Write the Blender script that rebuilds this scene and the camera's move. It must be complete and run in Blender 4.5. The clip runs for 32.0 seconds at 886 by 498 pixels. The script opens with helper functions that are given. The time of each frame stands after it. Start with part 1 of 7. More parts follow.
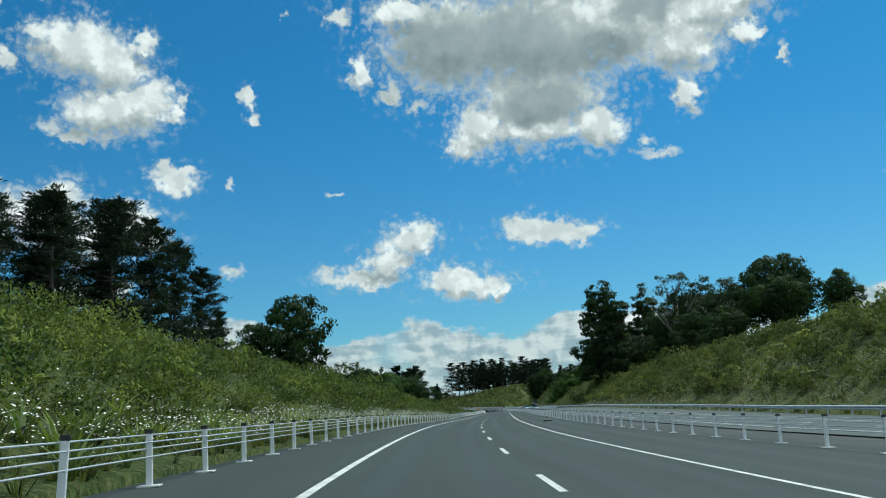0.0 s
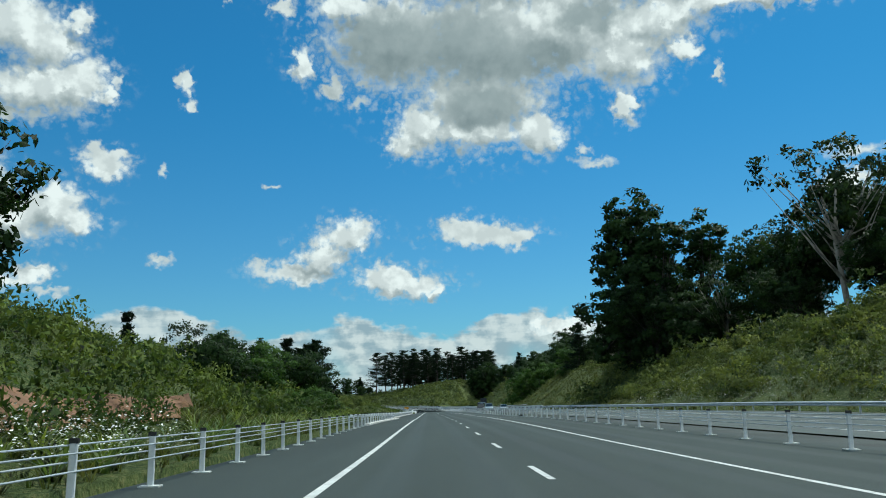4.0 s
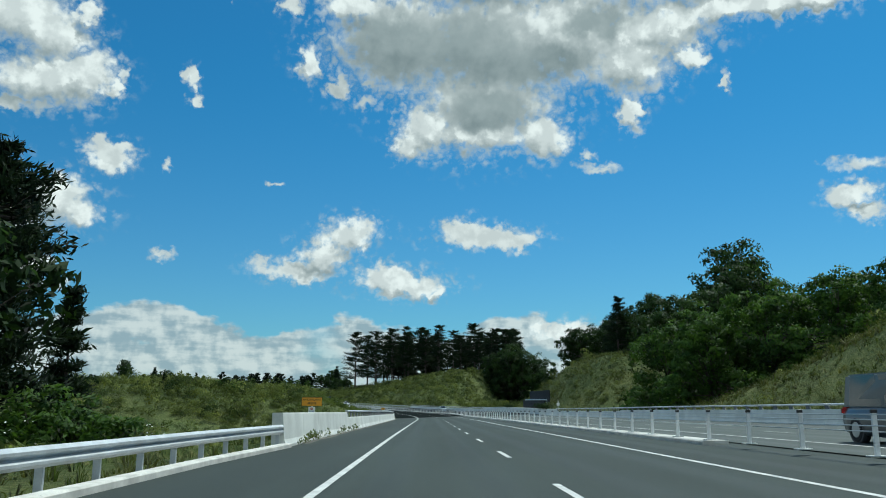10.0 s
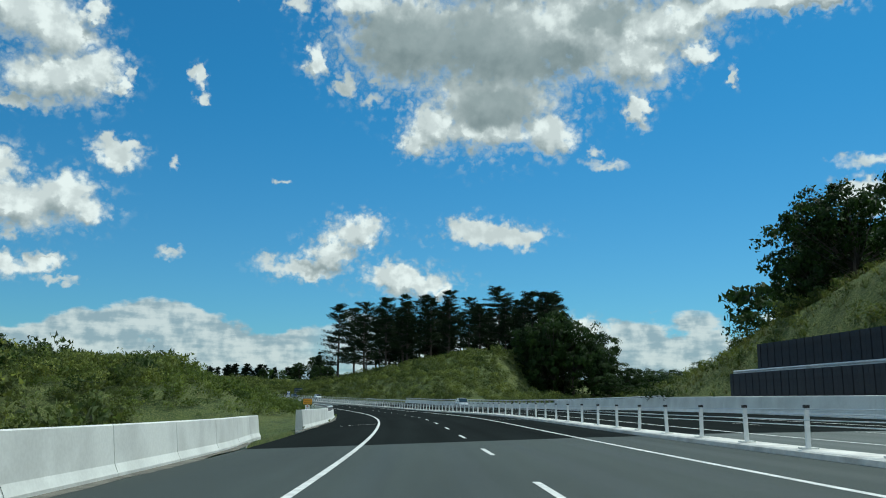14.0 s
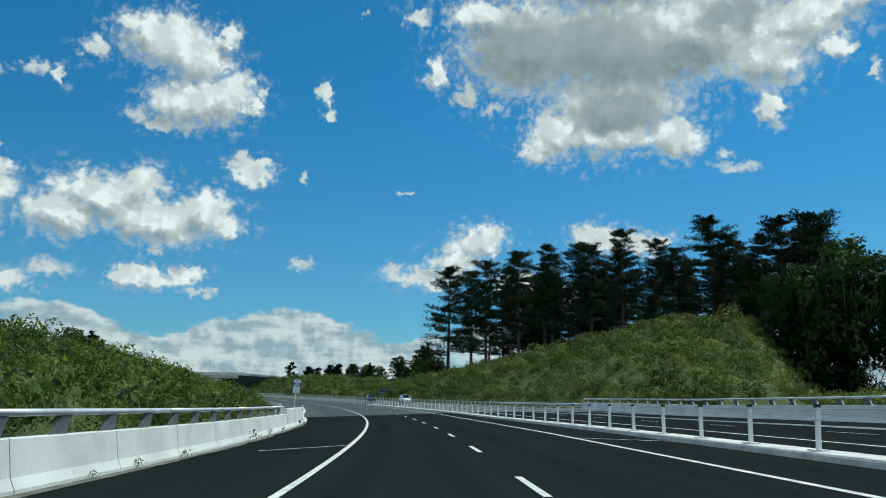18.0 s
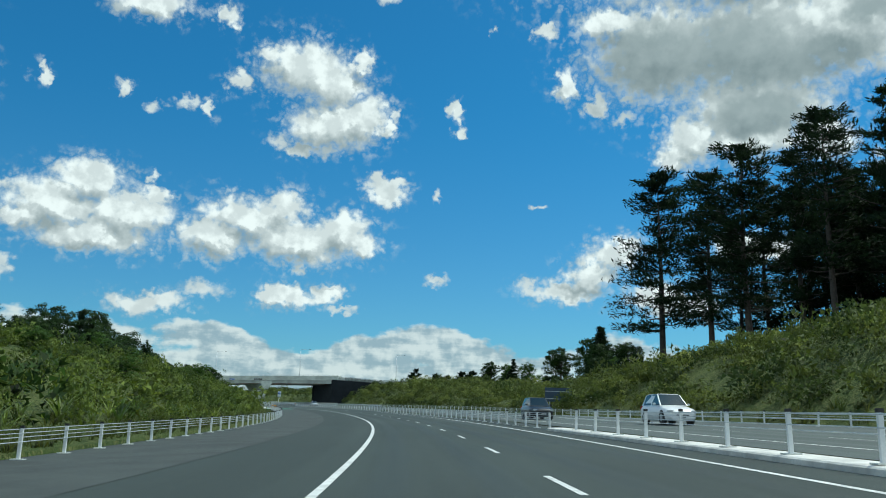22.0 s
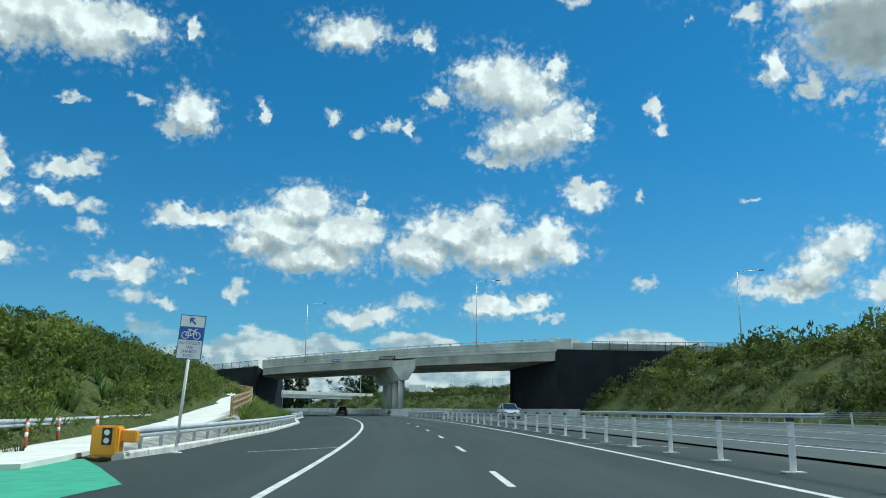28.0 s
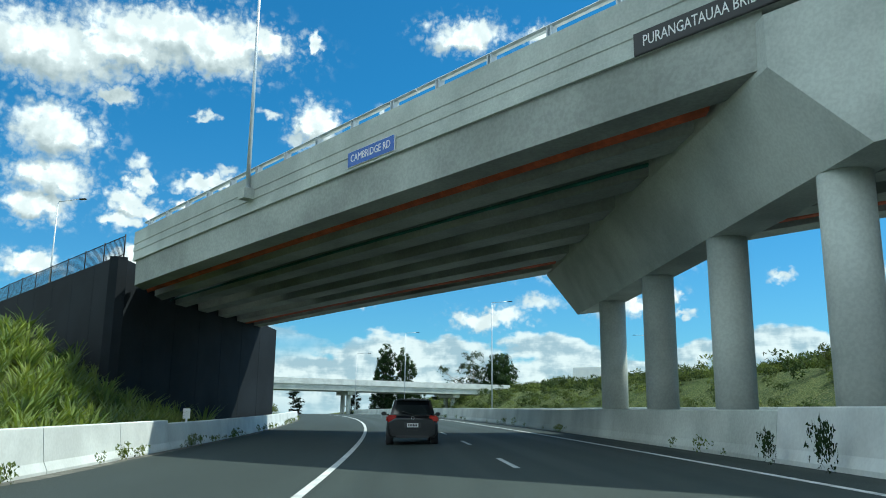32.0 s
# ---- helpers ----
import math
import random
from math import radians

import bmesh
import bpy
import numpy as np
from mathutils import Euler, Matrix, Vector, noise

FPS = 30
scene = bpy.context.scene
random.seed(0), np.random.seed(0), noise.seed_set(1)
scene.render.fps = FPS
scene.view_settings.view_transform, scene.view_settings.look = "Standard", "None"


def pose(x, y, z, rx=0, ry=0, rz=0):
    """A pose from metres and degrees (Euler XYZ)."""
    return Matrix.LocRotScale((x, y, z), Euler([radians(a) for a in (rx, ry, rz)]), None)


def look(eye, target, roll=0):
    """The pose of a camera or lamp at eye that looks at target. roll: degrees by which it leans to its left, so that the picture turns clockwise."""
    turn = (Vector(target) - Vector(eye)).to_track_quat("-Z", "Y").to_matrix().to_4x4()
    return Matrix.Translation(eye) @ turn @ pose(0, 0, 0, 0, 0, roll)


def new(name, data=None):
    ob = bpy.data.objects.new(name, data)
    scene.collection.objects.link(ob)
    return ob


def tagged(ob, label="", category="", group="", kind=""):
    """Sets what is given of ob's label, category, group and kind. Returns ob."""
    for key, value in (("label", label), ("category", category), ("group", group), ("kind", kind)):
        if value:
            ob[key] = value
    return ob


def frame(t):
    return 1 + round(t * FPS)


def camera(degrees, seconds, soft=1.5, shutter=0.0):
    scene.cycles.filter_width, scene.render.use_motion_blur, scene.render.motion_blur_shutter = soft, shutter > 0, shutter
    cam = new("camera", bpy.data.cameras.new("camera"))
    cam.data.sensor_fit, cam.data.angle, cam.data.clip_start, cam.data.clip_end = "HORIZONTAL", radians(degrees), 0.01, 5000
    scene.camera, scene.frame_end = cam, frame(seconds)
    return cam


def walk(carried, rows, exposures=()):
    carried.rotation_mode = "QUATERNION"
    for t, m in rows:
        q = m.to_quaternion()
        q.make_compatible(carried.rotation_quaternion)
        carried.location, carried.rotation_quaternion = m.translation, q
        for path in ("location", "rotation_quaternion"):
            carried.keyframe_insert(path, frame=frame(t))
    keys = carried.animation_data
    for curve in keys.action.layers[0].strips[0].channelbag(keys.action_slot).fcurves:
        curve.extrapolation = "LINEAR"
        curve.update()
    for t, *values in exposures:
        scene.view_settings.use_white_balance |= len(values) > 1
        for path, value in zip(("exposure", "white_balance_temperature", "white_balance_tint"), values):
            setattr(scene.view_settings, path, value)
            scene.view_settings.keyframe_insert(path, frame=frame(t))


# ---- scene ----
cam = camera(57.0, 32.0, soft=1.0)


def carried(x, y, z, yaw, pitch, lean):
    return pose(x, y, z, 0, 0, yaw) @ pose(0, 0, 0, 90 + pitch) @ pose(0, 0, 0, 0, 0, lean)


PATH = [
    (0.0, carried(1.75, -1.12, 1.05, -1.93, 10.75, -3.06)),
    (0.5, carried(2.05, 14.81, 0.94, -2.90, 10.82, -3.06)),
    (1.0, carried(2.67, 30.78, 0.82, -3.75, 10.77, -2.95)),
    (1.5, carried(3.50, 46.87, 0.69, -4.55, 10.78, -2.94)),
    (2.0, carried(4.53, 62.95, 0.53, -5.15, 10.61, -2.97)),
    (2.5, carried(5.72, 78.86, 0.35, -5.73, 10.49, -2.81)),
    (3.0, carried(7.03, 94.73, 0.16, -6.24, 10.50, -2.36)),
    (3.5, carried(8.48, 110.72, -0.03, -6.49, 10.52, -1.85)),
    (4.5, carried(11.58, 142.93, -0.38, -6.42, 10.55, -0.54)),
    (5.5, carried(14.69, 175.10, -0.57, -6.11, 10.58, 0.47)),
    (6.0, carried(16.19, 191.03, -0.70, -6.07, 10.61, 0.63)),
    (6.5, carried(17.63, 206.78, -0.86, -6.02, 10.62, 0.69)),
    (7.0, carried(19.07, 222.60, -1.05, -6.07, 10.63, 0.75)),
    (7.5, carried(20.57, 238.73, -1.23, -6.17, 10.68, 0.75)),
    (8.0, carried(22.09, 254.97, -1.39, -6.15, 10.74, 0.74)),
    (8.5, carried(23.64, 271.29, -1.55, -6.19, 10.74, 0.64)),
    (9.0, carried(25.19, 287.56, -1.72, -6.24, 10.63, 0.50)),
    (9.5, carried(26.69, 303.55, -1.88, -6.36, 10.64, 0.44)),
    (10.0, carried(28.18, 319.50, -2.03, -6.40, 10.66, 0.39)),
    (10.5, carried(29.68, 335.57, -2.19, -6.43, 10.64, 0.42)),
    (11.0, carried(31.20, 351.72, -2.35, -6.32, 10.63, 0.61)),
    (11.5, carried(32.76, 367.99, -2.53, -6.31, 10.51, 0.63)),
    (12.0, carried(34.36, 384.29, -2.71, -6.39, 10.60, 0.73)),
    (12.5, carried(35.98, 400.49, -2.88, -6.56, 10.64, 0.57)),
    (13.0, carried(37.63, 416.67, -3.05, -6.45, 10.60, 0.42)),
    (13.5, carried(39.25, 432.84, -3.23, -6.26, 10.59, 0.31)),
    (14.5, carried(42.19, 465.15, -3.60, -5.39, 10.35, 0.70)),
    (15.5, carried(44.23, 497.56, -3.78, -3.63, 10.31, 1.26)),
    (16.0, carried(44.75, 513.83, -3.85, -2.32, 10.55, 1.35)),
    (16.5, carried(44.92, 530.18, -3.96, -0.96, 10.62, 1.44)),
    (17.0, carried(44.69, 546.45, -4.06, 0.37, 10.72, 1.38)),
    (17.5, carried(44.02, 562.43, -4.15, 1.65, 10.86, 1.11)),
    (18.0, carried(43.02, 578.33, -4.21, 2.87, 10.99, 1.04)),
    (18.5, carried(41.76, 594.32, -4.23, 4.34, 11.14, 1.17)),
    (19.0, carried(40.16, 610.28, -4.21, 5.64, 11.27, 1.27)),
    (19.5, carried(38.12, 626.43, -4.16, 6.98, 11.29, 1.24)),
    (20.0, carried(35.81, 641.88, -4.07, 8.16, 11.43, 1.18)),
    (20.5, carried(33.53, 655.19, -3.98, 9.28, 11.62, 1.16)),
    (21.0, carried(31.05, 668.34, -3.89, 10.30, 11.70, 1.37)),
    (21.5, carried(27.99, 683.28, -3.76, 11.25, 11.73, 1.36)),
    (22.0, carried(24.54, 698.59, -3.58, 12.43, 11.84, 1.34)),
    (22.5, carried(20.84, 713.44, -3.40, 13.52, 11.93, 1.23)),
    (23.0, carried(16.89, 728.13, -3.20, 14.53, 11.93, 1.05)),
    (23.5, carried(12.74, 742.73, -2.99, 15.75, 11.98, 0.90)),
    (24.0, carried(8.32, 757.19, -2.78, 16.99, 12.04, 0.74)),
    (24.5, carried(3.56, 771.47, -2.57, 18.18, 12.07, 0.61)),
    (25.5, carried(-6.87, 799.50, -2.10, 20.54, 12.06, 0.69)),
    (26.5, carried(-18.46, 826.73, -1.55, 23.06, 12.07, 0.91)),
    (27.0, carried(-24.67, 840.02, -1.28, 24.44, 12.10, 0.95)),
    (27.5, carried(-31.11, 853.04, -1.03, 25.79, 12.11, 0.95)),
    (28.0, carried(-37.84, 865.93, -0.80, 26.96, 12.12, 0.86)),
    (28.5, carried(-44.95, 878.83, -0.56, 28.21, 12.06, 0.91)),
    (29.0, carried(-52.35, 891.61, -0.31, 29.56, 12.08, 1.18)),
    (29.5, carried(-59.97, 904.18, -0.06, 30.68, 12.06, 1.11)),
    (30.0, carried(-67.79, 916.54, 0.18, 31.79, 12.03, 0.85)),
    (30.5, carried(-75.73, 928.64, 0.43, 32.79, 12.01, 0.71)),
    (31.0, carried(-83.87, 940.56, 0.66, 33.87, 12.00, 0.64)),
    (31.5, carried(-92.28, 952.37, 0.89, 34.83, 11.98, 0.56)),
    (32.0, carried(-100.94, 964.03, 1.11, 35.75, 12.03, 0.62)),
]
walk(cam, PATH, [(0.0, 0.0, 6050.0, -3.0), (16.0, -0.06, 6050.0, -3.0), (19.5, -0.06, 6050.0, -3.0), (22.0, 0.07, 6000.0, -3.5), (28.0, 0.08, 5880.0, -5.0), (30.0, 0.06, 5880.0, -5.0), (31.0, 0.14, 5900.0, -5.0), (32.0, 0.44, 5950.0, -4.0)])

# ---- light ----
SUN_AZ, SUN_EL = radians(48.0), radians(60.0)      # clockwise from the y axis, above the horizon


def link(t, a, b):
    t.links.new(a, b)


def fm(t, op, a, b=None, c=None, clamp=False):
    n = t.nodes.new("ShaderNodeMath")
    n.operation, n.use_clamp = op, clamp
    for i, v in enumerate((a, b, c)):
        if v is None:
            continue
        if isinstance(v, (int, float)):
            n.inputs[i].default_value = v
        else:
            t.links.new(v, n.inputs[i])
    return n.outputs[0]


def vm(t, op, a, b=None, c=None):
    n = t.nodes.new("ShaderNodeVectorMath")
    n.operation = op
    for i, v in enumerate((a, b, c)):
        if v is None:
            continue
        if isinstance(v, (tuple, list)):
            n.inputs[i].default_value = v
        elif isinstance(v, (int, float)):
            n.inputs["Scale"].default_value = v
        else:
            t.links.new(v, n.inputs[i])
    return n.outputs["Value"] if op in ("LENGTH", "DOT_PRODUCT") else n.outputs["Vector"]


def mixc(t, fac, a, b, blend="MIX"):
    n = t.nodes.new("ShaderNodeMix")
    n.data_type, n.blend_type = "RGBA", blend
    for sock, v in ((n.inputs[0], fac), (n.inputs[6], a), (n.inputs[7], b)):
        if isinstance(v, (int, float)):
            sock.default_value = v
        elif isinstance(v, (tuple, list)):
            sock.default_value = (*v[:3], 1)
        else:
            t.links.new(v, sock)
    return n.outputs[2]


def smooth(t, v, lo, hi, a=0.0, b=1.0):
    n = t.nodes.new("ShaderNodeMapRange")
    n.interpolation_type = "SMOOTHSTEP"
    t.links.new(v, n.inputs[0])
    n.inputs[1].default_value, n.inputs[2].default_value, n.inputs[3].default_value, n.inputs[4].default_value = lo, hi, a, b
    return n.outputs[0]


def noise_of(t, vec, scale, detail=4.0, rough=0.55, color=False, dims="3D"):
    n = t.nodes.new("ShaderNodeTexNoise")
    n.noise_dimensions = dims
    n.inputs["Scale"].default_value, n.inputs["Detail"].default_value, n.inputs["Roughness"].default_value = scale, detail, rough
    if vec is not None:
        t.links.new(vec, n.inputs["Vector"])
    return n.outputs["Color" if color else "Fac"]


# Clouds: azimuth and elevation of each puff, its half width and half height, all in degrees.
BIG_CLOUD = [
    (0.0, 27.0, 2.54, 0.83), (3.5, 24.9, 5.29, 3.45), (10.3, 24.6, 6.76, 4.03), (16.1, 25.2, 5.85, 3.21), (9.4, 20.5, 5.00, 2.93),
    (5.1, 18.9, 2.08, 1.65), (4.0, 17.8, 1.32, 0.87), (13.7, 18.5, 1.85, 1.48), (9.0, 18.6, 4.35, 1.02), (20.1, 23.3, 3.07, 2.18),
    (21.4, 25.1, 4.70, 1.66), (27.3, 25.8, 6.70, 0.92), (31.6, 25.3, 4.35, 0.75), (11.1, 29.7, 12.85, 2.60), (25.5, 28.2, 10.45, 1.77),
    (34.4, 25.7, 4.39, 0.79),
]
BIG_SHREDS = [
    (24.1, 23.3, 1.04, 0.81), (19.8, 19.9, 0.73, 1.30), (20.2, 18.8, 0.56, 0.46), (17.6, 16.3, 1.29, 0.31), (16.8, 17.1, 0.45, 0.27),
    (-3.4, 23.3, 0.83, 1.14), (0.5, 20.6, 0.75, 0.39), (-1.4, 21.8, 1.00, 0.54), (26.6, 21.4, 0.31, 0.66), (-5.0, 26.5, 0.83, 0.56),
    (-9.0, 26.5, 0.37, 0.22), (-11.2, 20.3, 0.44, 0.56), (-16.5, 15.4, 1.43, 0.73), (-12.7, 15.5, 0.27, 0.41), (-5.4, 14.9, 0.44, 0.23),
    (-12.9, 9.4, 0.68, 0.34), (-19.5, 7.4, 0.92, 0.25), 
]
MIDDLE_CLOUDS = [
    (-0.2, 11.6, 2.01, 1.10), (-2.0, 10.1, 1.84, 1.10), (-3.7, 9.0, 2.61, 0.74), (-6.0, 9.0, 1.33, 0.35), (9.5, 11.5, 3.24, 0.71),
    (7.8, 11.8, 1.62, 0.71), (11.3, 11.3, 1.53, 0.63), (3.5, 8.2, 3.12, 0.95), (2.2, 8.9, 1.68, 0.79), (5.7, 7.7, 1.28, 0.52),
    (34.2, 15.0, 1.85, 0.41), (33.8, 13.1, 1.57, 0.76), (34.6, 12.0, 1.19, 0.62), (15.3, 4.8, 2.43, 0.78), (13.4, 5.2, 1.10, 0.51),
]
LEFT_CLOUD = [
    (-22.9, 23.8, 3.10, 1.84), (-20.7, 22.9, 2.59, 1.66), (-20.8, 20.0, 3.19, 1.68), (-18.6, 20.7, 2.30, 1.33), (-25.3, 24.5, 1.36, 0.76),
    (-18.8, 24.4, 0.68, 0.80), (-21.2, 18.3, 1.00, 0.44), (-24.7, 18.7, 0.98, 0.43), (-16.5, 20.2, 0.52, 0.75), (-15.9, 20.9, 0.36, 0.45),
    (-11.4, 20.4, 0.41, 0.50), (-23.0, 18.2, 1.14, 0.51),
]
LONG_CLOUD = [
    (-36.6, 14.9, 2.39, 1.27), (-38.6, 13.0, 3.17, 1.54), (-34.2, 12.9, 3.11, 1.59), (-36.3, 11.2, 4.00, 1.05), (-40.2, 12.1, 1.93, 0.80),
    (-43.5, 13.6, 2.39, 0.60), (-45.4, 13.5, 1.62, 0.58), (-32.4, 14.2, 1.03, 0.69), (-26.1, 13.4, 3.30, 1.41), (-23.7, 14.3, 1.63, 1.26),
    (-28.4, 11.7, 2.54, 1.25), (-22.8, 11.9, 4.24, 1.42), (-19.6, 12.8, 2.20, 1.27), (-18.0, 12.1, 1.38, 0.87), (-22.7, 10.1, 0.40, 0.39),
    (-16.8, 16.2, 1.48, 0.63), (-32.7, 15.5, 0.36, 0.34), (-29.2, 12.2, 1.43, 1.09),
]
LOW_CLOUDS = [
    (-32.5, 7.3, 2.46, 0.72), (-29.1, 8.2, 1.33, 0.50), (-34.5, 7.5, 0.68, 0.41), (-22.9, 8.0, 1.99, 0.83), (-20.7, 8.4, 1.04, 0.71),
    (-24.3, 8.2, 0.87, 0.51), (-44.5, 9.5, 0.49, 0.24), (-40.9, 8.8, 0.51, 0.43), (-41.8, 8.5, 0.36, 0.25), (-12.9, 9.6, 0.72, 0.32),
    
]
UPPER_CLOUDS = [
    (-34.1, 26.7, 2.78, 1.02), (-36.0, 26.0, 1.05, 0.44), (-28.7, 26.4, 0.97, 0.71), (-44.7, 20.3, 1.32, 1.17), (-45.3, 19.3, 0.94, 0.58),
    (-40.4, 20.9, 0.46, 0.61), (-35.3, 21.1, 0.44, 0.56), (-33.3, 20.0, 0.56, 0.38), (-31.1, 20.6, 0.89, 0.30), (-29.3, 20.4, 0.49, 0.73),
    (-27.5, 22.4, 1.04, 0.65), (-11.7, 21.5, 0.50, 0.58), (0.9, 21.9, 0.64, 0.37), (-17.2, 28.7, 0.95, 0.38),
]
WEST_CLOUDS = [
    (-55.4, 25.2, 6.84, 1.72), (-52.3, 24.3, 3.12, 1.42), (-49.1, 25.5, 1.61, 0.80), (-58.3, 23.8, 4.02, 1.40), (-59.0, 21.0, 1.44, 0.57),
    (-53.0, 20.3, 0.84, 0.25), (-45.5, 20.5, 1.37, 1.36), (-46.5, 19.2, 0.64, 0.45), (-48.6, 20.9, 0.59, 0.30), (-45.5, 25.7, 0.49, 0.63),
    (-56.9, 15.4, 0.90, 0.63), (-57.9, 14.2, 1.28, 0.76), (-57.0, 13.6, 1.57, 0.59), (-57.9, 12.8, 0.99, 0.52), (-52.5, 15.9, 1.51, 0.58),
    (-51.0, 16.6, 0.84, 0.37), (-54.2, 15.5, 0.71, 0.36), (-53.2, 13.9, 1.15, 0.54), (-51.2, 13.6, 0.83, 0.37),
]
WEST_LOW_CLOUDS = [
    (-50.9, 12.2, 0.94, 0.44), (-56.7, 10.3, 2.05, 0.77), (-57.8, 9.4, 0.97, 0.58), (-48.3, 9.6, 1.90, 0.82), (-47.5, 10.2, 1.03, 0.60),
    (-50.2, 9.0, 1.16, 0.30), (-46.0, 7.7, 0.84, 0.27), (-47.8, 8.1, 1.14, 0.49), (-44.6, 9.4, 0.47, 0.27), (-41.3, 8.6, 0.67, 0.47),
    (-57.1, 16.6, 0.72, 0.42), (-63.4, 22.9, 5.06, 2.17), (-62.4, 18.1, 2.70, 1.60), (-62.3, 15.1, 2.34, 1.45), (-62.9, 13.2, 1.97, 0.96),
    (-63.0, 9.5, 1.93, 0.79),
]
DARK_CORES = [
    (2.6, 24.4, 4.43, 2.50), (8.1, 24.3, 5.07, 2.89), (9.8, 20.3, 3.54, 1.76), (13.6, 23.4, 3.76, 1.73), (17.8, 25.8, 2.91, 1.31),
    (11.1, 29.7, 8.57, 2.60),
]
CLOUDS = [BIG_CLOUD, BIG_SHREDS, MIDDLE_CLOUDS, LEFT_CLOUD, LONG_CLOUD, LOW_CLOUDS, UPPER_CLOUDS, WEST_CLOUDS, WEST_LOW_CLOUDS]

world = bpy.data.worlds.new("sky")
scene.world = world
world.use_nodes = True
wt = world.node_tree
wt.nodes.clear()
sky = wt.nodes.new("ShaderNodeTexSky")
sky.sky_type, sky.sun_disc = "NISHITA", False
sky.sun_elevation, sky.sun_rotation = SUN_EL, SUN_AZ
sky.air_density, sky.dust_density, sky.ozone_density = 1.0, 0.4, 2.5
way = wt.nodes.new("ShaderNodeTexCoord").outputs["Generated"]
sep = wt.nodes.new("ShaderNodeSeparateXYZ")
link(wt, way, sep.inputs[0])
az = fm(wt, "MULTIPLY", fm(wt, "ARCTAN2", sep.outputs[0], sep.outputs[1]), 57.2958)
el = fm(wt, "MULTIPLY", fm(wt, "ARCSINE", sep.outputs[2]), 57.2958)
com = wt.nodes.new("ShaderNodeCombineXYZ")
link(wt, az, com.inputs[0]), link(wt, el, com.inputs[1])
flat = com.outputs[0]
SUNWARD = (0.45, 1.15, 0.0)                            # a step across the sky towards the sun, in degrees


def billow(v):
    """Bends straight rims into heaps and shreds."""
    big = vm(wt, "MULTIPLY", vm(wt, "SUBTRACT", noise_of(wt, v, 0.5, 2.0, 0.5, True), (0.5, 0.5, 0.5)), (2.2, 1.8, 0.0))
    small = vm(wt, "MULTIPLY", vm(wt, "SUBTRACT", noise_of(wt, v, 1.7, 4.0, 0.5, True), (0.5, 0.5, 0.5)), (1.5, 1.3, 0.0))
    return vm(wt, "ADD", v, vm(wt, "ADD", big, small))


def puffs(where, lists, soft):
    """How far a direction lies from the nearest puff's middle; 1 on its rim."""
    total = None
    xy = wt.nodes.new("ShaderNodeSeparateXYZ")
    link(wt, where, xy.inputs[0])
    for a, e, w, h in (b for cloud in lists for b in cloud):
        m = wt.nodes.new("ShaderNodeMapping")
        m.vector_type = "TEXTURE"
        m.inputs["Location"].default_value, m.inputs["Scale"].default_value = (a, e, 0), (w, h, 1e6)
        c = wt.nodes.new("ShaderNodeCombineXYZ")
        link(wt, xy.outputs[0], c.inputs[0]), link(wt, xy.outputs[1], c.inputs[1])
        if total is not None:
            link(wt, total, c.inputs[2])
        link(wt, c.outputs[0], m.inputs["Vector"])
        d = vm(wt, "LENGTH", m.outputs[0])
        total = d if total is None else fm(wt, "SMOOTH_MIN", total, d, soft)
    return total


heaped = billow(flat)
depth = puffs(heaped, [[p for p in cloud if p[3] > 0.5] for cloud in CLOUDS], 0.22)
shred = puffs(heaped, [[p for p in cloud if p[3] <= 0.5] for cloud in CLOUDS], 0.3)
heaps = [[p for p in cloud if p[3] > 0.75] for cloud in CLOUDS]
inner = puffs(heaped, heaps, 0.8)
sunlit = puffs(billow(vm(wt, "ADD", flat, SUNWARD)), heaps, 0.8)
core = puffs(heaped, [DARK_CORES], 0.5)
fine = noise_of(wt, flat, 1.3, 6.0, 0.52)
body = smooth(wt, fm(wt, "ADD", depth, fm(wt, "MULTIPLY", fm(wt, "SUBTRACT", fine, 0.5), 1.2)), 1.28, 0.60)
thin = smooth(wt, fm(wt, "ADD", shred, fm(wt, "MULTIPLY", fm(wt, "SUBTRACT", fine, 0.5), 2.2)), 1.55, 0.25, 0.0, 0.92)
wisp = fm(wt, "MULTIPLY", smooth(wt, depth, 2.0, 0.9, 0.0, 0.7), smooth(wt, fine, 0.48, 0.72))
cover = fm(wt, "MAXIMUM", fm(wt, "MAXIMUM", body, thin), wisp)
# a bank of low cloud along the horizon, and loose cloud where the camera never looks
roll = noise_of(wt, vm(wt, "MULTIPLY", flat, (0.6, 1.0, 1.0)), 0.30, 6.0, 0.52)
top = fm(wt, "MULTIPLY_ADD", roll, 9.0, 0.9)
low = fm(wt, "MULTIPLY", smooth(wt, fm(wt, "SUBTRACT", el, top), 0.25, -0.45), smooth(wt, noise_of(wt, vm(wt, "MULTIPLY", flat, (0.5, 1.0, 1.0)), 0.12, 3.0, 0.5), 0.30, 0.44))
aside = fm(wt, "MAXIMUM", smooth(wt, fm(wt, "ABSOLUTE", fm(wt, "ADD", az, 18.0)), 62.0, 80.0), smooth(wt, el, 38.0, 48.0))
loose = smooth(wt, noise_of(wt, way, 2.6, 7.0, 0.6), 0.48, 0.56)
cover = fm(wt, "MAXIMUM", cover, fm(wt, "MULTIPLY", aside, loose))
lit = noise_of(wt, flat, 0.75, 4.0, 0.52)
lit2 = noise_of(wt, vm(wt, "ADD", flat, (0.35, 0.6, 0.0)), 0.75, 4.0, 0.52)
relief = fm(wt, "MULTIPLY_ADD", fm(wt, "SUBTRACT", lit, lit2), 2.3, 0.62, True)
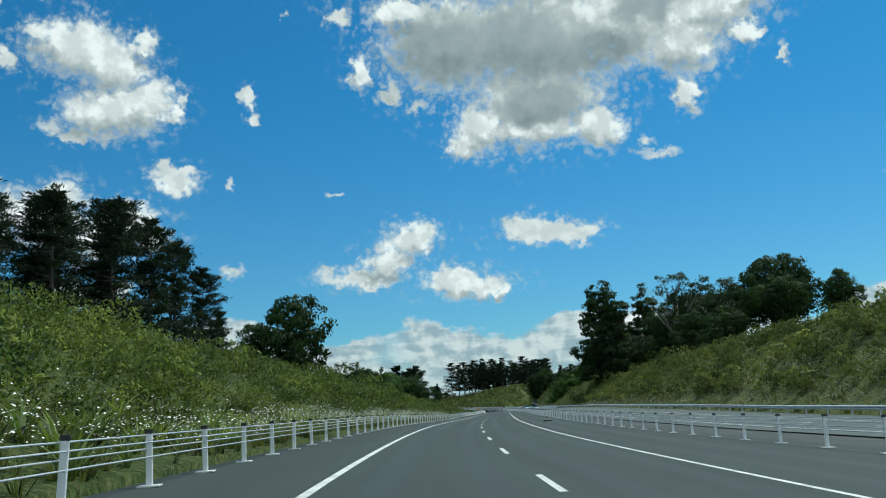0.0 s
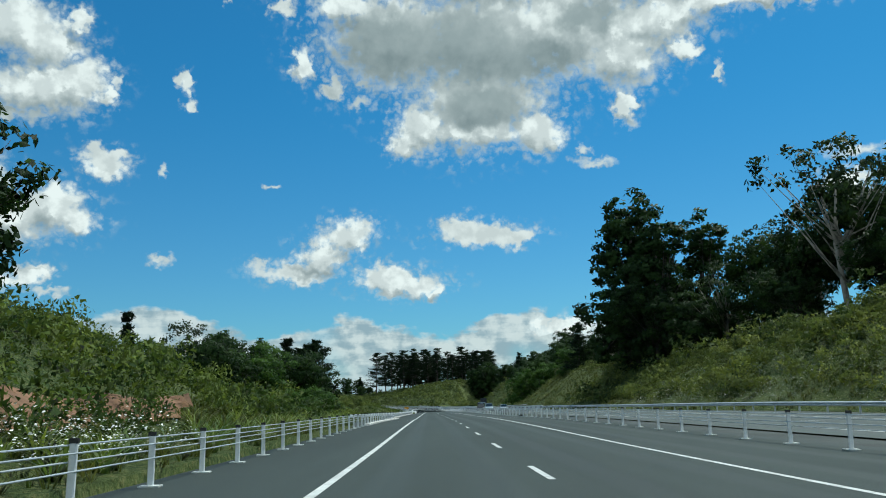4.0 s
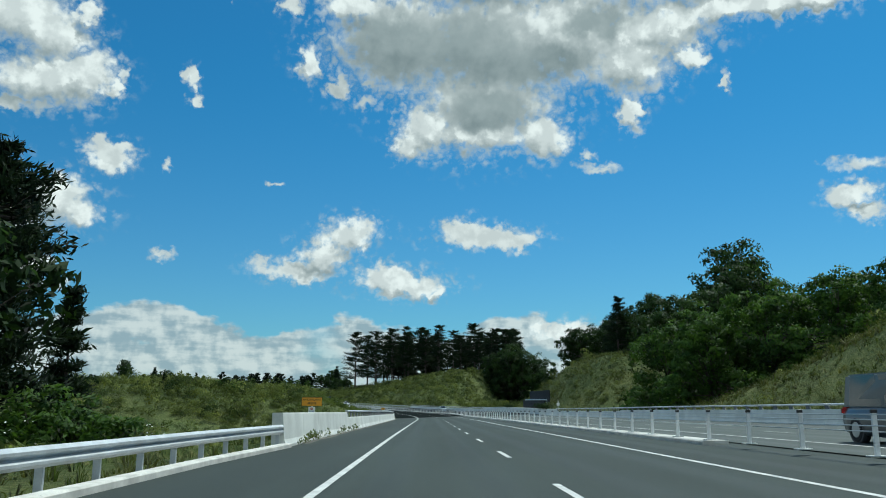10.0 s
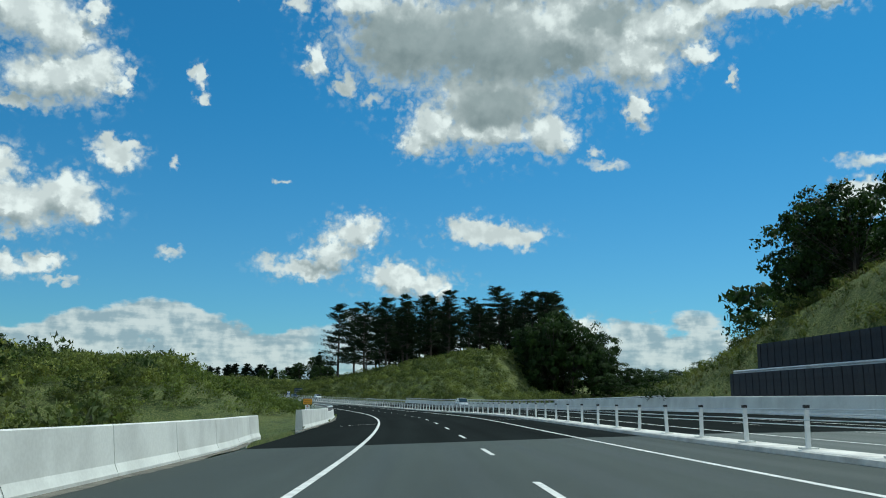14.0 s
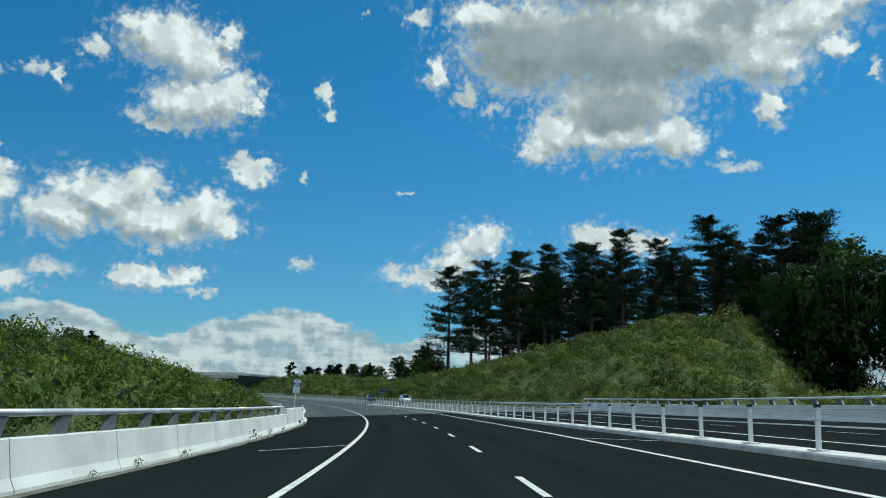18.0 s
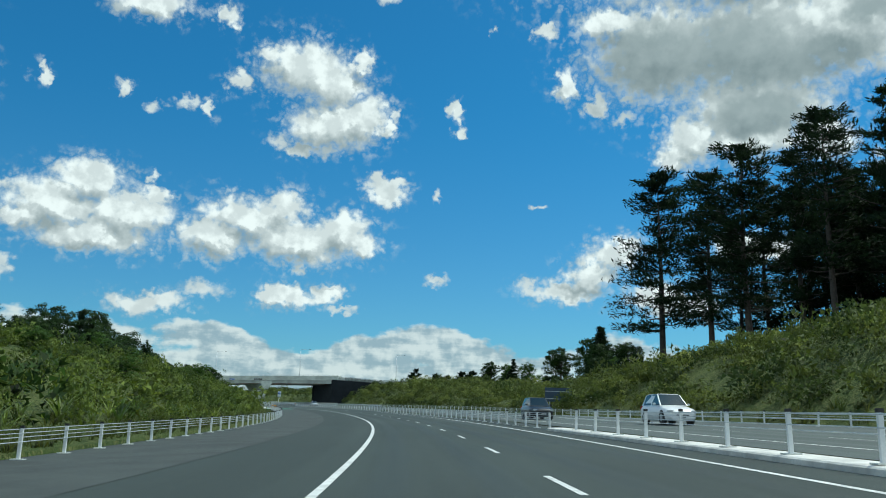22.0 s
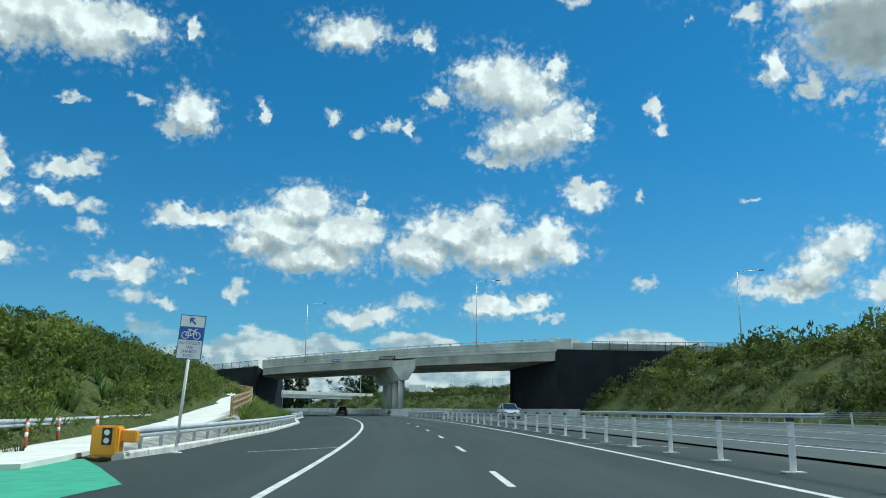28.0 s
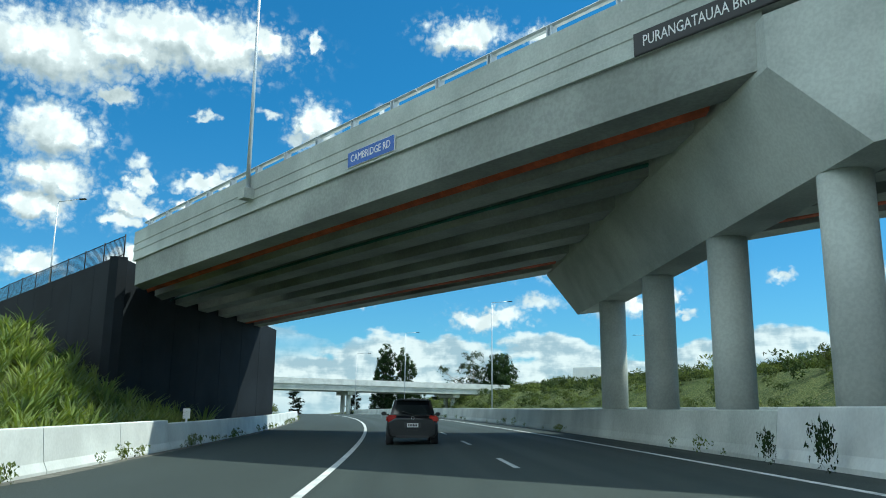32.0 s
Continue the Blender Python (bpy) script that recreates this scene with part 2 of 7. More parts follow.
facing = smooth(wt, fm(wt, "ADD", fm(wt, "SUBTRACT", sunlit, inner), fm(wt, "MULTIPLY", fm(wt, "SUBTRACT", lit, lit2), 0.9)), -0.72, 0.34)
facing = fm(wt, "MAXIMUM", facing, smooth(wt, inner, 1.05, 1.6, 0.0, 0.86))
gray = fm(wt, "MULTIPLY", smooth(wt, core, 1.35, 0.5), smooth(wt, lit, 0.2, 0.6, 0.75, 1.0))
shade = mixc(wt, facing, (0.42, 0.48, 0.50), (0.90, 0.925, 0.925))
shade = mixc(wt, fm(wt, "MULTIPLY", smooth(wt, facing, 0.72, 1.0), smooth(wt, lit, 0.40, 0.62)), shade, (1.22, 1.23, 1.21))
shade = mixc(wt, smooth(wt, depth, 0.8, 1.15, 0.0, 0.35), shade, (0.82, 0.86, 0.865))
shade = mixc(wt, gray, shade, mixc(wt, facing, (0.27, 0.33, 0.35), (0.44, 0.50, 0.515)))
layers = noise_of(wt, vm(wt, "MULTIPLY", flat, (0.22, 1.1, 1.0)), 1.0, 5.0, 0.55)
lowshade = mixc(wt, smooth(wt, fm(wt, "ADD", layers, fm(wt, "MULTIPLY", fm(wt, "SUBTRACT", lit, lit2), 0.8)), 0.32, 0.66), (0.45, 0.56, 0.63), (0.93, 0.96, 0.95))
lowshade = mixc(wt, smooth(wt, el, 2.6, 0.5, 0.0, 0.55), lowshade, (0.50, 0.66, 0.76))
tint = mixc(wt, 1.0, sky.outputs[0], mixc(wt, smooth(wt, el, 24.0, 2.0), (0.24, 0.80, 1.06), (0.43, 0.81, 1.01)), "MULTIPLY")
blue = wt.nodes.new("ShaderNodeBackground")
blue.inputs[1].default_value = 0.092
link(wt, tint, blue.inputs[0])
white = wt.nodes.new("ShaderNodeBackground")
# unseen cloud is made about twice as bright, added fill for shaded faces
link(wt, fm(wt, "MULTIPLY_ADD", aside, 0.72, 0.74), white.inputs[1])
link(wt, mixc(wt, cover, lowshade, shade), white.inputs[0])
both = wt.nodes.new("ShaderNodeMixShader")
link(wt, fm(wt, "MAXIMUM", cover, fm(wt, "MULTIPLY", low, 0.92)), both.inputs[0])
link(wt, blue.outputs[0], both.inputs[1]), link(wt, white.outputs[0], both.inputs[2])
link(wt, both.outputs[0], wt.nodes.new("ShaderNodeOutputWorld").inputs[0])
world.cycles.sampling_method, world.cycles.sample_map_resolution = "MANUAL", 512

sun = new("sun", bpy.data.lights.new("sun", "SUN"))
sun.data.energy, sun.data.angle, sun.data.color = 3.9, radians(0.55), (1.0, 0.95, 0.87)
sun.matrix_world = look((math.sin(SUN_AZ) * math.cos(SUN_EL) * 100, math.cos(SUN_AZ) * math.cos(SUN_EL) * 100, math.sin(SUN_EL) * 100), (0, 0, 0))


# ---- materials ----
def surface(name, colour, rough=0.6, metal=0.0, vary=0.25, grain=30.0, patch=1.2, bump=0.0, second=None, island=0.0, spec=0.5, through_light=0.0):
    """A principled material: base colour varied at two scales, roughness and fine relief; island: variation piece by piece."""
    m = bpy.data.materials.new(name)
    m.use_nodes = True
    t = m.node_tree
    p = t.nodes["Principled BSDF"]
    where = t.nodes.new("ShaderNodeTexCoord").outputs["Object"]
    g1 = noise_of(t, where, grain, 3.0)
    g2 = noise_of(t, where, patch, 5.0)
    c = mixc(t, smooth(t, g2, 0.3, 0.7), tuple(v * (1 - vary) for v in colour), second or tuple(min(1, v * (1 + vary)) for v in colour))
    c = mixc(t, fm(t, "MULTIPLY", smooth(t, g1, 0.35, 0.65), 0.6), c, mixc(t, 1.0, c, (1 - vary, 1 - vary, 1 - vary), "MULTIPLY"))
    if island:
        r = t.nodes.new("ShaderNodeNewGeometry").outputs["Random Per Island"]
        c = mixc(t, 1.0, c, mixc(t, r, (1 - island,) * 3, (1 + island * 0.8,) * 3), "MULTIPLY")
    link(t, c, p.inputs["Base Color"])
    p.inputs["Roughness"].default_value, p.inputs["Metallic"].default_value = rough, metal
    p.inputs["Specular IOR Level"].default_value = spec
    if bump:
        b = t.nodes.new("ShaderNodeBump")
        b.inputs["Strength"].default_value, b.inputs["Distance"].default_value = bump, 0.02
        link(t, g1, b.inputs["Height"]), link(t, b.outputs[0], p.inputs["Normal"])
    if through_light:
        tr = t.nodes.new("ShaderNodeBsdfTranslucent")
        link(t, mixc(t, 1.0, c, (1.25, 1.3, 0.6), "MULTIPLY"), tr.inputs["Color"])
        mx = t.nodes.new("ShaderNodeMixShader")
        mx.inputs[0].default_value = through_light
        link(t, p.outputs[0], mx.inputs[1]), link(t, tr.outputs[0], mx.inputs[2])
        link(t, mx.outputs[0], t.nodes["Material Output"].inputs[0])
    return m


def foliage(name, dark, light, rough=0.7, spec=0.2, through_light=0.2, patch=0.3):
    """Leaves: one tone a clump or bush, a little variation leaf by leaf and tree by tree; shaded as the soft mass of the clump."""
    m = bpy.data.materials.new(name)
    m.use_nodes = True
    t = m.node_tree
    p = t.nodes["Principled BSDF"]
    tone, bulge = t.nodes.new("ShaderNodeAttribute"), t.nodes.new("ShaderNodeAttribute")
    tone.attribute_name, bulge.attribute_name = "tone", "bulge"
    where = t.nodes.new("ShaderNodeTexCoord").outputs["Object"]
    geo = t.nodes.new("ShaderNodeNewGeometry")
    c = mixc(t, tone.outputs["Fac"], dark, light)
    c = mixc(t, smooth(t, noise_of(t, where, patch, 4.0), 0.3, 0.7), mixc(t, 1.0, c, (0.72, 0.76, 0.78), "MULTIPLY"), c)
    c = mixc(t, 1.0, c, mixc(t, geo.outputs["Random Per Island"], (0.74,) * 3, (1.24,) * 3), "MULTIPLY")
    c = mixc(t, 1.0, c, mixc(t, t.nodes.new("ShaderNodeObjectInfo").outputs["Random"], (0.85, 0.88, 0.85), (1.12, 1.10, 1.05)), "MULTIPLY")
    link(t, c, p.inputs["Base Color"])
    p.inputs["Roughness"].default_value, p.inputs["Specular IOR Level"].default_value = rough, spec
    turn = t.nodes.new("ShaderNodeVectorTransform")
    turn.vector_type, turn.convert_from, turn.convert_to = "NORMAL", "OBJECT", "WORLD"
    link(t, bulge.outputs["Vector"], turn.inputs[0])
    n = vm(t, "NORMALIZE", vm(t, "ADD", vm(t, "MULTIPLY", turn.outputs[0], (0.72, 0.72, 0.72)), vm(t, "MULTIPLY", geo.outputs["Normal"], (0.34, 0.34, 0.34))))
    link(t, n, p.inputs["Normal"])
    tr = t.nodes.new("ShaderNodeBsdfTranslucent")
    link(t, mixc(t, 1.0, c, (1.25, 1.3, 0.6), "MULTIPLY"), tr.inputs["Color"])
    mx = t.nodes.new("ShaderNodeMixShader")
    mx.inputs[0].default_value = through_light
    link(t, p.outputs[0], mx.inputs[1]), link(t, tr.outputs[0], mx.inputs[2])
    link(t, mx.outputs[0], t.nodes["Material Output"].inputs[0])
    return m


def road_surface(name, colour, streaks=0.2, tracks=0.16, gloss=0.2):
    """Asphalt: polished wheel tracks and streaks along the lanes, patches, dirt beside the edge line and coarse aggregate."""
    m = bpy.data.materials.new(name)
    m.use_nodes = True
    t = m.node_tree
    p = t.nodes["Principled BSDF"]
    lane = t.nodes.new("ShaderNodeAttribute")
    lane.attribute_name = "lane"
    xy_ = t.nodes.new("ShaderNodeSeparateXYZ")
    link(t, lane.outputs["Vector"], xy_.inputs[0])
    where = t.nodes.new("ShaderNodeTexCoord").outputs["Object"]
    across = fm(t, "ABSOLUTE", fm(t, "SUBTRACT", fm(t, "FLOORED_MODULO", xy_.outputs[0], 3.6), 1.8))
    wheel = fm(t, "MULTIPLY", smooth(t, fm(t, "ABSOLUTE", fm(t, "SUBTRACT", across, 0.85)), 0.5, 0.1), fm(t, "GREATER_THAN", xy_.outputs[0], 0.0))
    long_ = noise_of(t, vm(t, "MULTIPLY", lane.outputs["Vector"], (1.6, 0.025, 1.0)), 1.0, 6.0, 0.6)
    patch = noise_of(t, vm(t, "MULTIPLY", lane.outputs["Vector"], (0.35, 0.05, 1.0)), 1.0, 5.0, 0.6)
    stone = noise_of(t, where, 34.0, 3.0, 0.7)
    speck = t.nodes.new("ShaderNodeTexVoronoi")
    speck.inputs["Scale"].default_value = 70.0
    link(t, where, speck.inputs["Vector"])
    c = mixc(t, smooth(t, patch, 0.3, 0.7), tuple(v * 0.88 for v in colour), tuple(v * 1.12 for v in colour))
    c = mixc(t, fm(t, "MULTIPLY", smooth(t, long_, 0.35, 0.7), streaks), c, tuple(v * 1.7 for v in colour))
    c = mixc(t, fm(t, "MULTIPLY", wheel, tracks), c, tuple(v * 0.45 for v in colour))
    edge = fm(t, "MULTIPLY", smooth(t, xy_.outputs[0], -0.35, -1.6), smooth(t, long_, 0.3, 0.65, 0.3, 1.0))
    c = mixc(t, fm(t, "MULTIPLY", edge, 0.35), c, tuple(v * 0.6 for v in colour))
    c = mixc(t, smooth(t, stone, 0.35, 0.65, 0.0, 0.5), c, mixc(t, 1.0, c, (1.6, 1.6, 1.55), "MULTIPLY"))
    c = mixc(t, smooth(t, speck.outputs["Distance"], 0.28, 0.1, 0.0, 0.35), c, tuple(min(1, v * 2.4) for v in colour))
    link(t, c, p.inputs["Base Color"])
    p.inputs["Specular IOR Level"].default_value = gloss
    link(t, fm(t, "MULTIPLY_ADD", wheel, -0.12, 0.82), p.inputs["Roughness"])
    b = t.nodes.new("ShaderNodeBump")
    b.inputs["Strength"].default_value, b.inputs["Distance"].default_value = 0.4, 0.012
    link(t, stone, b.inputs["Height"]), link(t, b.outputs[0], p.inputs["Normal"])
    return m


ASPHALT = road_surface("asphalt", (0.033, 0.042, 0.039))
# lighter base for the oncoming lanes: sky sheen at grazing angles painted in
SKY_SHEEN_ASPHALT = road_surface("sky_sheen_asphalt", (0.055, 0.067, 0.063), 0.2, 0.16, 0.3)
GRAVEL = surface("grey_gravel", (0.20, 0.21, 0.19), 0.9, vary=0.45, grain=14, patch=1.0, bump=1.0, second=(0.34, 0.34, 0.30))
# near-black base: a cloud's shade on the road painted into the asphalt
CLOUD_SHADED_ASPHALT = road_surface("cloud_shaded_asphalt", (0.0125, 0.0155, 0.0158), 0.15, 0.2, 0.0)
SHOULDER = surface("chip_seal", (0.036, 0.044, 0.040), 0.85, vary=0.3, grain=60, patch=0.5, bump=0.5)
LINE = surface("road_paint", (0.56, 0.57, 0.55), 0.7, vary=0.22, grain=40, patch=3)
GREEN_PAINT = surface("green_paint", (0.06, 0.33, 0.20), 0.7, vary=0.15, grain=60, patch=2)
CONCRETE = surface("concrete", (0.48, 0.51, 0.465), 0.8, vary=0.2, grain=14, patch=0.35, bump=0.15)
# darker copy of the concrete: shade under the deck put into its colour
BEAM_CONCRETE = surface("shaded_beam_concrete", (0.36, 0.38, 0.345), 0.85, vary=0.25, grain=9, patch=0.3, bump=0.15)
PALE_CONCRETE = surface("pale_concrete", (0.62, 0.64, 0.61), 0.75, vary=0.12, grain=14, patch=0.6, bump=0.1)
KERB = surface("kerb_concrete", (0.60, 0.59, 0.55), 0.8, vary=0.2, grain=12, patch=1.5, bump=0.2)
PATH_MAT = surface("path_concrete", (0.66, 0.65, 0.60), 0.8, vary=0.1, grain=20, patch=1)
BLACK_WALL = surface("dark_oxide_concrete", (0.013, 0.017, 0.021), 0.8, spec=0.2, vary=0.25, grain=20, patch=0.4, bump=0.1)
GALV = surface("galvanised_steel", (0.55, 0.58, 0.60), 0.45, 0.35, vary=0.12, grain=25, patch=2)
POST = surface("post_steel", (0.72, 0.74, 0.74), 0.5, 0.0, vary=0.1, grain=25, patch=2)
CAP = surface("black_plastic", (0.02, 0.02, 0.02), 0.5, vary=0.1)
TIMBER = surface("pale_timber", (0.42, 0.31, 0.16), 0.75, vary=0.25, grain=22, patch=2, bump=0.2)
SOIL = surface("bare_soil", (0.20, 0.105, 0.055), 0.95, vary=0.3, grain=6, patch=0.8, bump=0.6)
BARK = surface("bark", (0.055, 0.045, 0.038), 0.9, vary=0.3, grain=9, patch=1.5, bump=0.6)
PALE_BARK = surface("pale_bark", (0.30, 0.27, 0.23), 0.85, vary=0.25, grain=7, patch=1.5, bump=0.3)
PINE = foliage("pine_needles", (0.009, 0.020, 0.009), (0.018, 0.034, 0.013), 0.75, 0.1, 0.12)
LEAF = foliage("broad_leaves", (0.014, 0.032, 0.009), (0.036, 0.068, 0.017), 0.65, 0.12, 0.2)
LIGHT_LEAF = foliage("light_leaves", (0.034, 0.075, 0.014), (0.075, 0.140, 0.026), 0.65, 0.15, 0.26)
GUM_LEAF = foliage("gum_leaves", (0.022, 0.038, 0.018), (0.045, 0.070, 0.028), 0.6, 0.12, 0.2)
SHRUB = foliage("shrub_leaves", (0.036, 0.070, 0.015), (0.175, 0.215, 0.042), 0.75, 0.15, 0.22, 0.2)
OLIVE = foliage("olive_shrub_leaves", (0.034, 0.060, 0.017), (0.190, 0.220, 0.054), 0.75, 0.15, 0.2, 0.15)
FLAX = foliage("flax_blades", (0.090, 0.155, 0.028), (0.270, 0.320, 0.068), 0.5, 0.4, 0.28)
GRASS = foliage("grass_blades", (0.070, 0.105, 0.026), (0.180, 0.175, 0.070), 0.8, 0.2, 0.28)
FLOWER = surface("white_flowers", (0.78, 0.78, 0.72), 0.8, vary=0.08, island=0.15)


# ---- the line of the road ----
# Every 30 m from s = -20: curvature (1/km, left positive), grade and crossfall (percent).
KNOTS = np.arange(-20, 1241, 30.0)
CURVE = [
    -1.9045, -1.4604, -1.0538, -0.6543, -0.3032, -0.0249, 0.0705, 0.0756, 0.0748, -0.0774, -0.0675, -0.0076, 0.0327, -0.0774, -0.0709,
    0.2438, 0.7704, 1.1162, 1.3205, 1.3924, 1.2010, 1.3558, 1.4117, 1.4690, 1.3597, 1.3763, 1.4980, 1.4084, 1.5274, 1.4739,
    1.2280, 1.3111, 1.4393, 1.3568, 1.4115, 1.4856, 1.3908, 1.2030, 0.9508, 0.6586, 0.3456, 0.0247, -0.2974]
GRADE = [
    -0.4177, -0.6448, -0.8211, -1.2944, -1.3016, -1.1980, -0.4876, -0.8805, -1.2934, -1.0050, -1.0380, -0.9390, -0.9356, -1.1634, -1.0104,
    -1.1311, -1.3005, -0.3540, -0.6775, -0.5322, -0.3172, 0.2507, 0.6502, 0.7101, 1.2315, 1.3154, 1.3523, 1.5114, 1.8989, 1.7754,
    1.6103, 1.7790, 1.7184, 1.5959, 1.4573, 1.7100, 1.9109, 1.5951, 1.3191, 1.1118, 0.9651, 0.8717, 0.8264]
BANK = [
    4.156, 4.230, 4.608, 3.453, 1.385, 0.116, -0.668, -1.393, -1.827, -2.537, -3.162, -3.014, -2.562, -2.598, -2.906,
    -2.727, -3.366, -4.233, -5.175, -4.495, -4.383, -4.863, -4.268, -4.889, -4.568, -4.046, -4.150, -4.058, -3.662, -3.867,
    -3.737, -3.456, -2.972, -3.266, -3.582, -3.454, -3.194, -2.793, -2.400, -2.104, -1.891, -1.754, -1.687]
ST = np.arange(-150, 1501, 1.0)
ZERO = 150
_th = np.cumsum(np.interp(ST, KNOTS, CURVE) * 1e-3 * (ST > -40) * (ST < 1260))
TH = _th - _th[ZERO]
RX, RY, RZ = np.cumsum(-np.sin(TH)), np.cumsum(np.cos(TH)), np.cumsum(np.interp(ST, KNOTS, GRADE) * 1e-2)
RX, RY, RZ = RX - RX[ZERO], RY - RY[ZERO], RZ - RZ[ZERO]
RB = np.interp(ST, KNOTS, BANK) * 1e-2


def table(*pairs):
    xs, ys = [a for a, b in pairs], [b for a, b in pairs]
    return lambda s: np.interp(s, xs, ys)


# offsets to the right of the left edge line, along s
LANE = 3.53
FENCE = table((-150, 12.6), (0, 12.0), (120, 11.2), (215, 10.4), (440, 9.6), (600, 9.45), (700, 8.8), (750, 8.35), (900, 8.15), (1000, 8.3), (1500, 8.3))
OPP = table((-150, 20), (0, 18.3), (200, 15.3), (300, 13.2), (450, 12.6), (750, 12.2), (1000, 12.4), (1500, 12.4))
FAR = table((-150, 31), (0, 29.3), (200, 27.0), (300, 25.2), (450, 24.2), (640, 24.2), (800, 24.4), (950, 26.2), (1010, 26.8), (1500, 27))
EDGE = table((-150, -3.0), (0, -3.0), (190, -3.4), (215, -4.2), (240, -4.3), (340, -4.1), (352, -3.2), (480, -3.8), (520, -4.2), (640, -4.7),
             (648, -5.0), (664, -9.0), (712, -9.2), (880, -9.2), (893, -6.5), (905, -5.0), (950, -5.4), (985, -7.0), (1005, -5.9), (1100, -6.1), (1500, -6))


def road_z(s, u):
    """Height of the paved plane: crossfall over the near carriageway, a flatter fall beyond the median."""
    b = np.interp(s, ST, RB)
    u = np.asarray(u, float)
    near = np.clip(u, -12, 9.0)
    return np.interp(s, ST, RZ) - b * near - b * 0.55 * np.clip(u - 9.0, 0, 22)


def at(s, u, h=0.0):
    """World place of station s, offset u, height h over the paving (arrays allowed)."""
    s, u = np.broadcast_arrays(np.asarray(s, float), np.asarray(u, float))
    th = np.interp(s, ST, TH)
    return np.stack([np.interp(s, ST, RX) + u * np.cos(th), np.interp(s, ST, RY) + u * np.sin(th), road_z(s, u) + h], -1)


def heading(s):
    return math.degrees(float(np.interp(s, ST, TH)))


def stand(s, u, h=0.0, turn=0.0):
    """A pose on the road plane, y ahead along the road."""
    x, y, z = at(s, u, h)
    return pose(x, y, z, 0, 0, heading(s) + turn)


def leafy(me, bulge=None, tone=None):
    """Stores on a mesh's points which way their clump bulges and how light it is."""
    if bulge is not None:
        me.attributes.new("bulge", "FLOAT_VECTOR", "POINT").data.foreach_set("vector", np.asarray(bulge, np.float32).ravel())
    if tone is not None:
        me.attributes.new("tone", "FLOAT", "POINT").data.foreach_set("value", np.asarray(tone, np.float32).ravel())
    return me


def mesh_from(name, verts, faces, material=None, smooth_faces=False):
    """A mesh from arrays of places and of faces with equal corner counts."""
    verts, faces = np.asarray(verts, np.float32).reshape(-1, 3), np.asarray(faces, np.int32)
    me = bpy.data.meshes.new(name)
    n, k = faces.shape
    me.vertices.add(len(verts)), me.loops.add(n * k), me.polygons.add(n)
    me.vertices.foreach_set("co", verts.ravel())
    me.loops.foreach_set("vertex_index", faces.ravel())
    me.polygons.foreach_set("loop_start", np.arange(0, n * k, k, dtype=np.int32))
    me.polygons.foreach_set("use_smooth", np.full(n, smooth_faces))
    me.update(calc_edges=True)
    if material:
        me.materials.append(material)
    return me


def part(name, data, material=None, parent=None, label="", m=None, kind=""):
    """One mesh object under a thing or a part, from a bmesh or a mesh."""
    if isinstance(data, bmesh.types.BMesh):
        me = bpy.data.meshes.new(name)
        data.normal_update()
        data.to_mesh(me)
        data.free()
        if material:
            me.materials.append(material)
        data = me
    ob = new(name, data)
    if m is not None:
        ob.matrix_basis = m
    if parent is not None:
        ob.parent = parent
    return tagged(ob, label, kind=kind)


def thing(name, m, label, category, group="", kind=""):
    ob = new(name)
    ob.empty_display_size = 0.2
    ob.matrix_basis = m
    return tagged(ob, label, category, group, kind)


def grid_mesh(name, rows, material, closed=False, smooth_faces=False, caps=False):
    """rows: array (n, k, 3), joined row to row."""
    rows = np.asarray(rows, np.float32)
    n, k = rows.shape[:2]
    i, j = np.meshgrid(np.arange(n - 1), np.arange(k if closed else k - 1), indexing="ij")
    a, b = i * k + j, i * k + (j + 1) % k
    f = np.stack([a, b, b + k, a + k], -1).reshape(-1, 4)
    me = mesh_from(name, rows.reshape(-1, 3), f, material, smooth_faces)
    if caps:
        bm = bmesh.new()
        bm.from_mesh(me)
        bm.verts.ensure_lookup_table()
        bm.faces.new([bm.verts[q] for q in range(k)])
        bm.faces.new([bm.verts[(n - 1) * k + q] for q in range(k)][::-1])
        bmesh.ops.recalc_face_normals(bm, faces=bm.faces)
        bm.to_mesh(me)
        bm.free()
    return me


def steps(s0, s1, d):
    return np.linspace(s0, s1, max(2, int(round((s1 - s0) / d)) + 1))


def strip(name, s0, s1, us, material, h=0.0, d=4.0):
    """A sheet along the road between offsets (numbers or tables)."""
    s = steps(s0, s1, d)
    cols = [at(s, u(s) if callable(u) else u, h) for u in us]
    me = grid_mesh(name, np.stack(cols, 1), material)
    lane = me.attributes.new("lane", "FLOAT_VECTOR", "POINT")
    uv = np.stack([np.stack([np.broadcast_to(u(s) if callable(u) else u, s.shape), s, s * 0], -1) for u in us], 1)
    lane.data.foreach_set("vector", uv.astype(np.float32).ravel())
    return me


def sweep(name, s0, s1, u, profile, material, d=4.0, closed=True, smooth_faces=False):
    """A profile of (du, dh) drawn along the road at offset u."""
    s = steps(s0, s1, d)
    base = u(s) if callable(u) else np.full(len(s), float(u))
    rows = np.stack([at(s, base, 0) + (at(s, base + a, 0) - at(s, base, 0)) + np.array([0, 0, b]) for a, b in profile], 1)
    return grid_mesh(name, rows, material, closed, smooth_faces, caps=closed)


def box(bm, x0, x1, y0, y1, z0, z1):
    v = [bm.verts.new(p) for p in ((x0, y0, z0), (x1, y0, z0), (x1, y1, z0), (x0, y1, z0), (x0, y0, z1), (x1, y0, z1), (x1, y1, z1), (x0, y1, z1))]
    for f in ((3, 2, 1, 0), (4, 5, 6, 7), (0, 1, 5, 4), (1, 2, 6, 5), (2, 3, 7, 6), (3, 0, 4, 7)):
        bm.faces.new([v[i] for i in f])
    return v


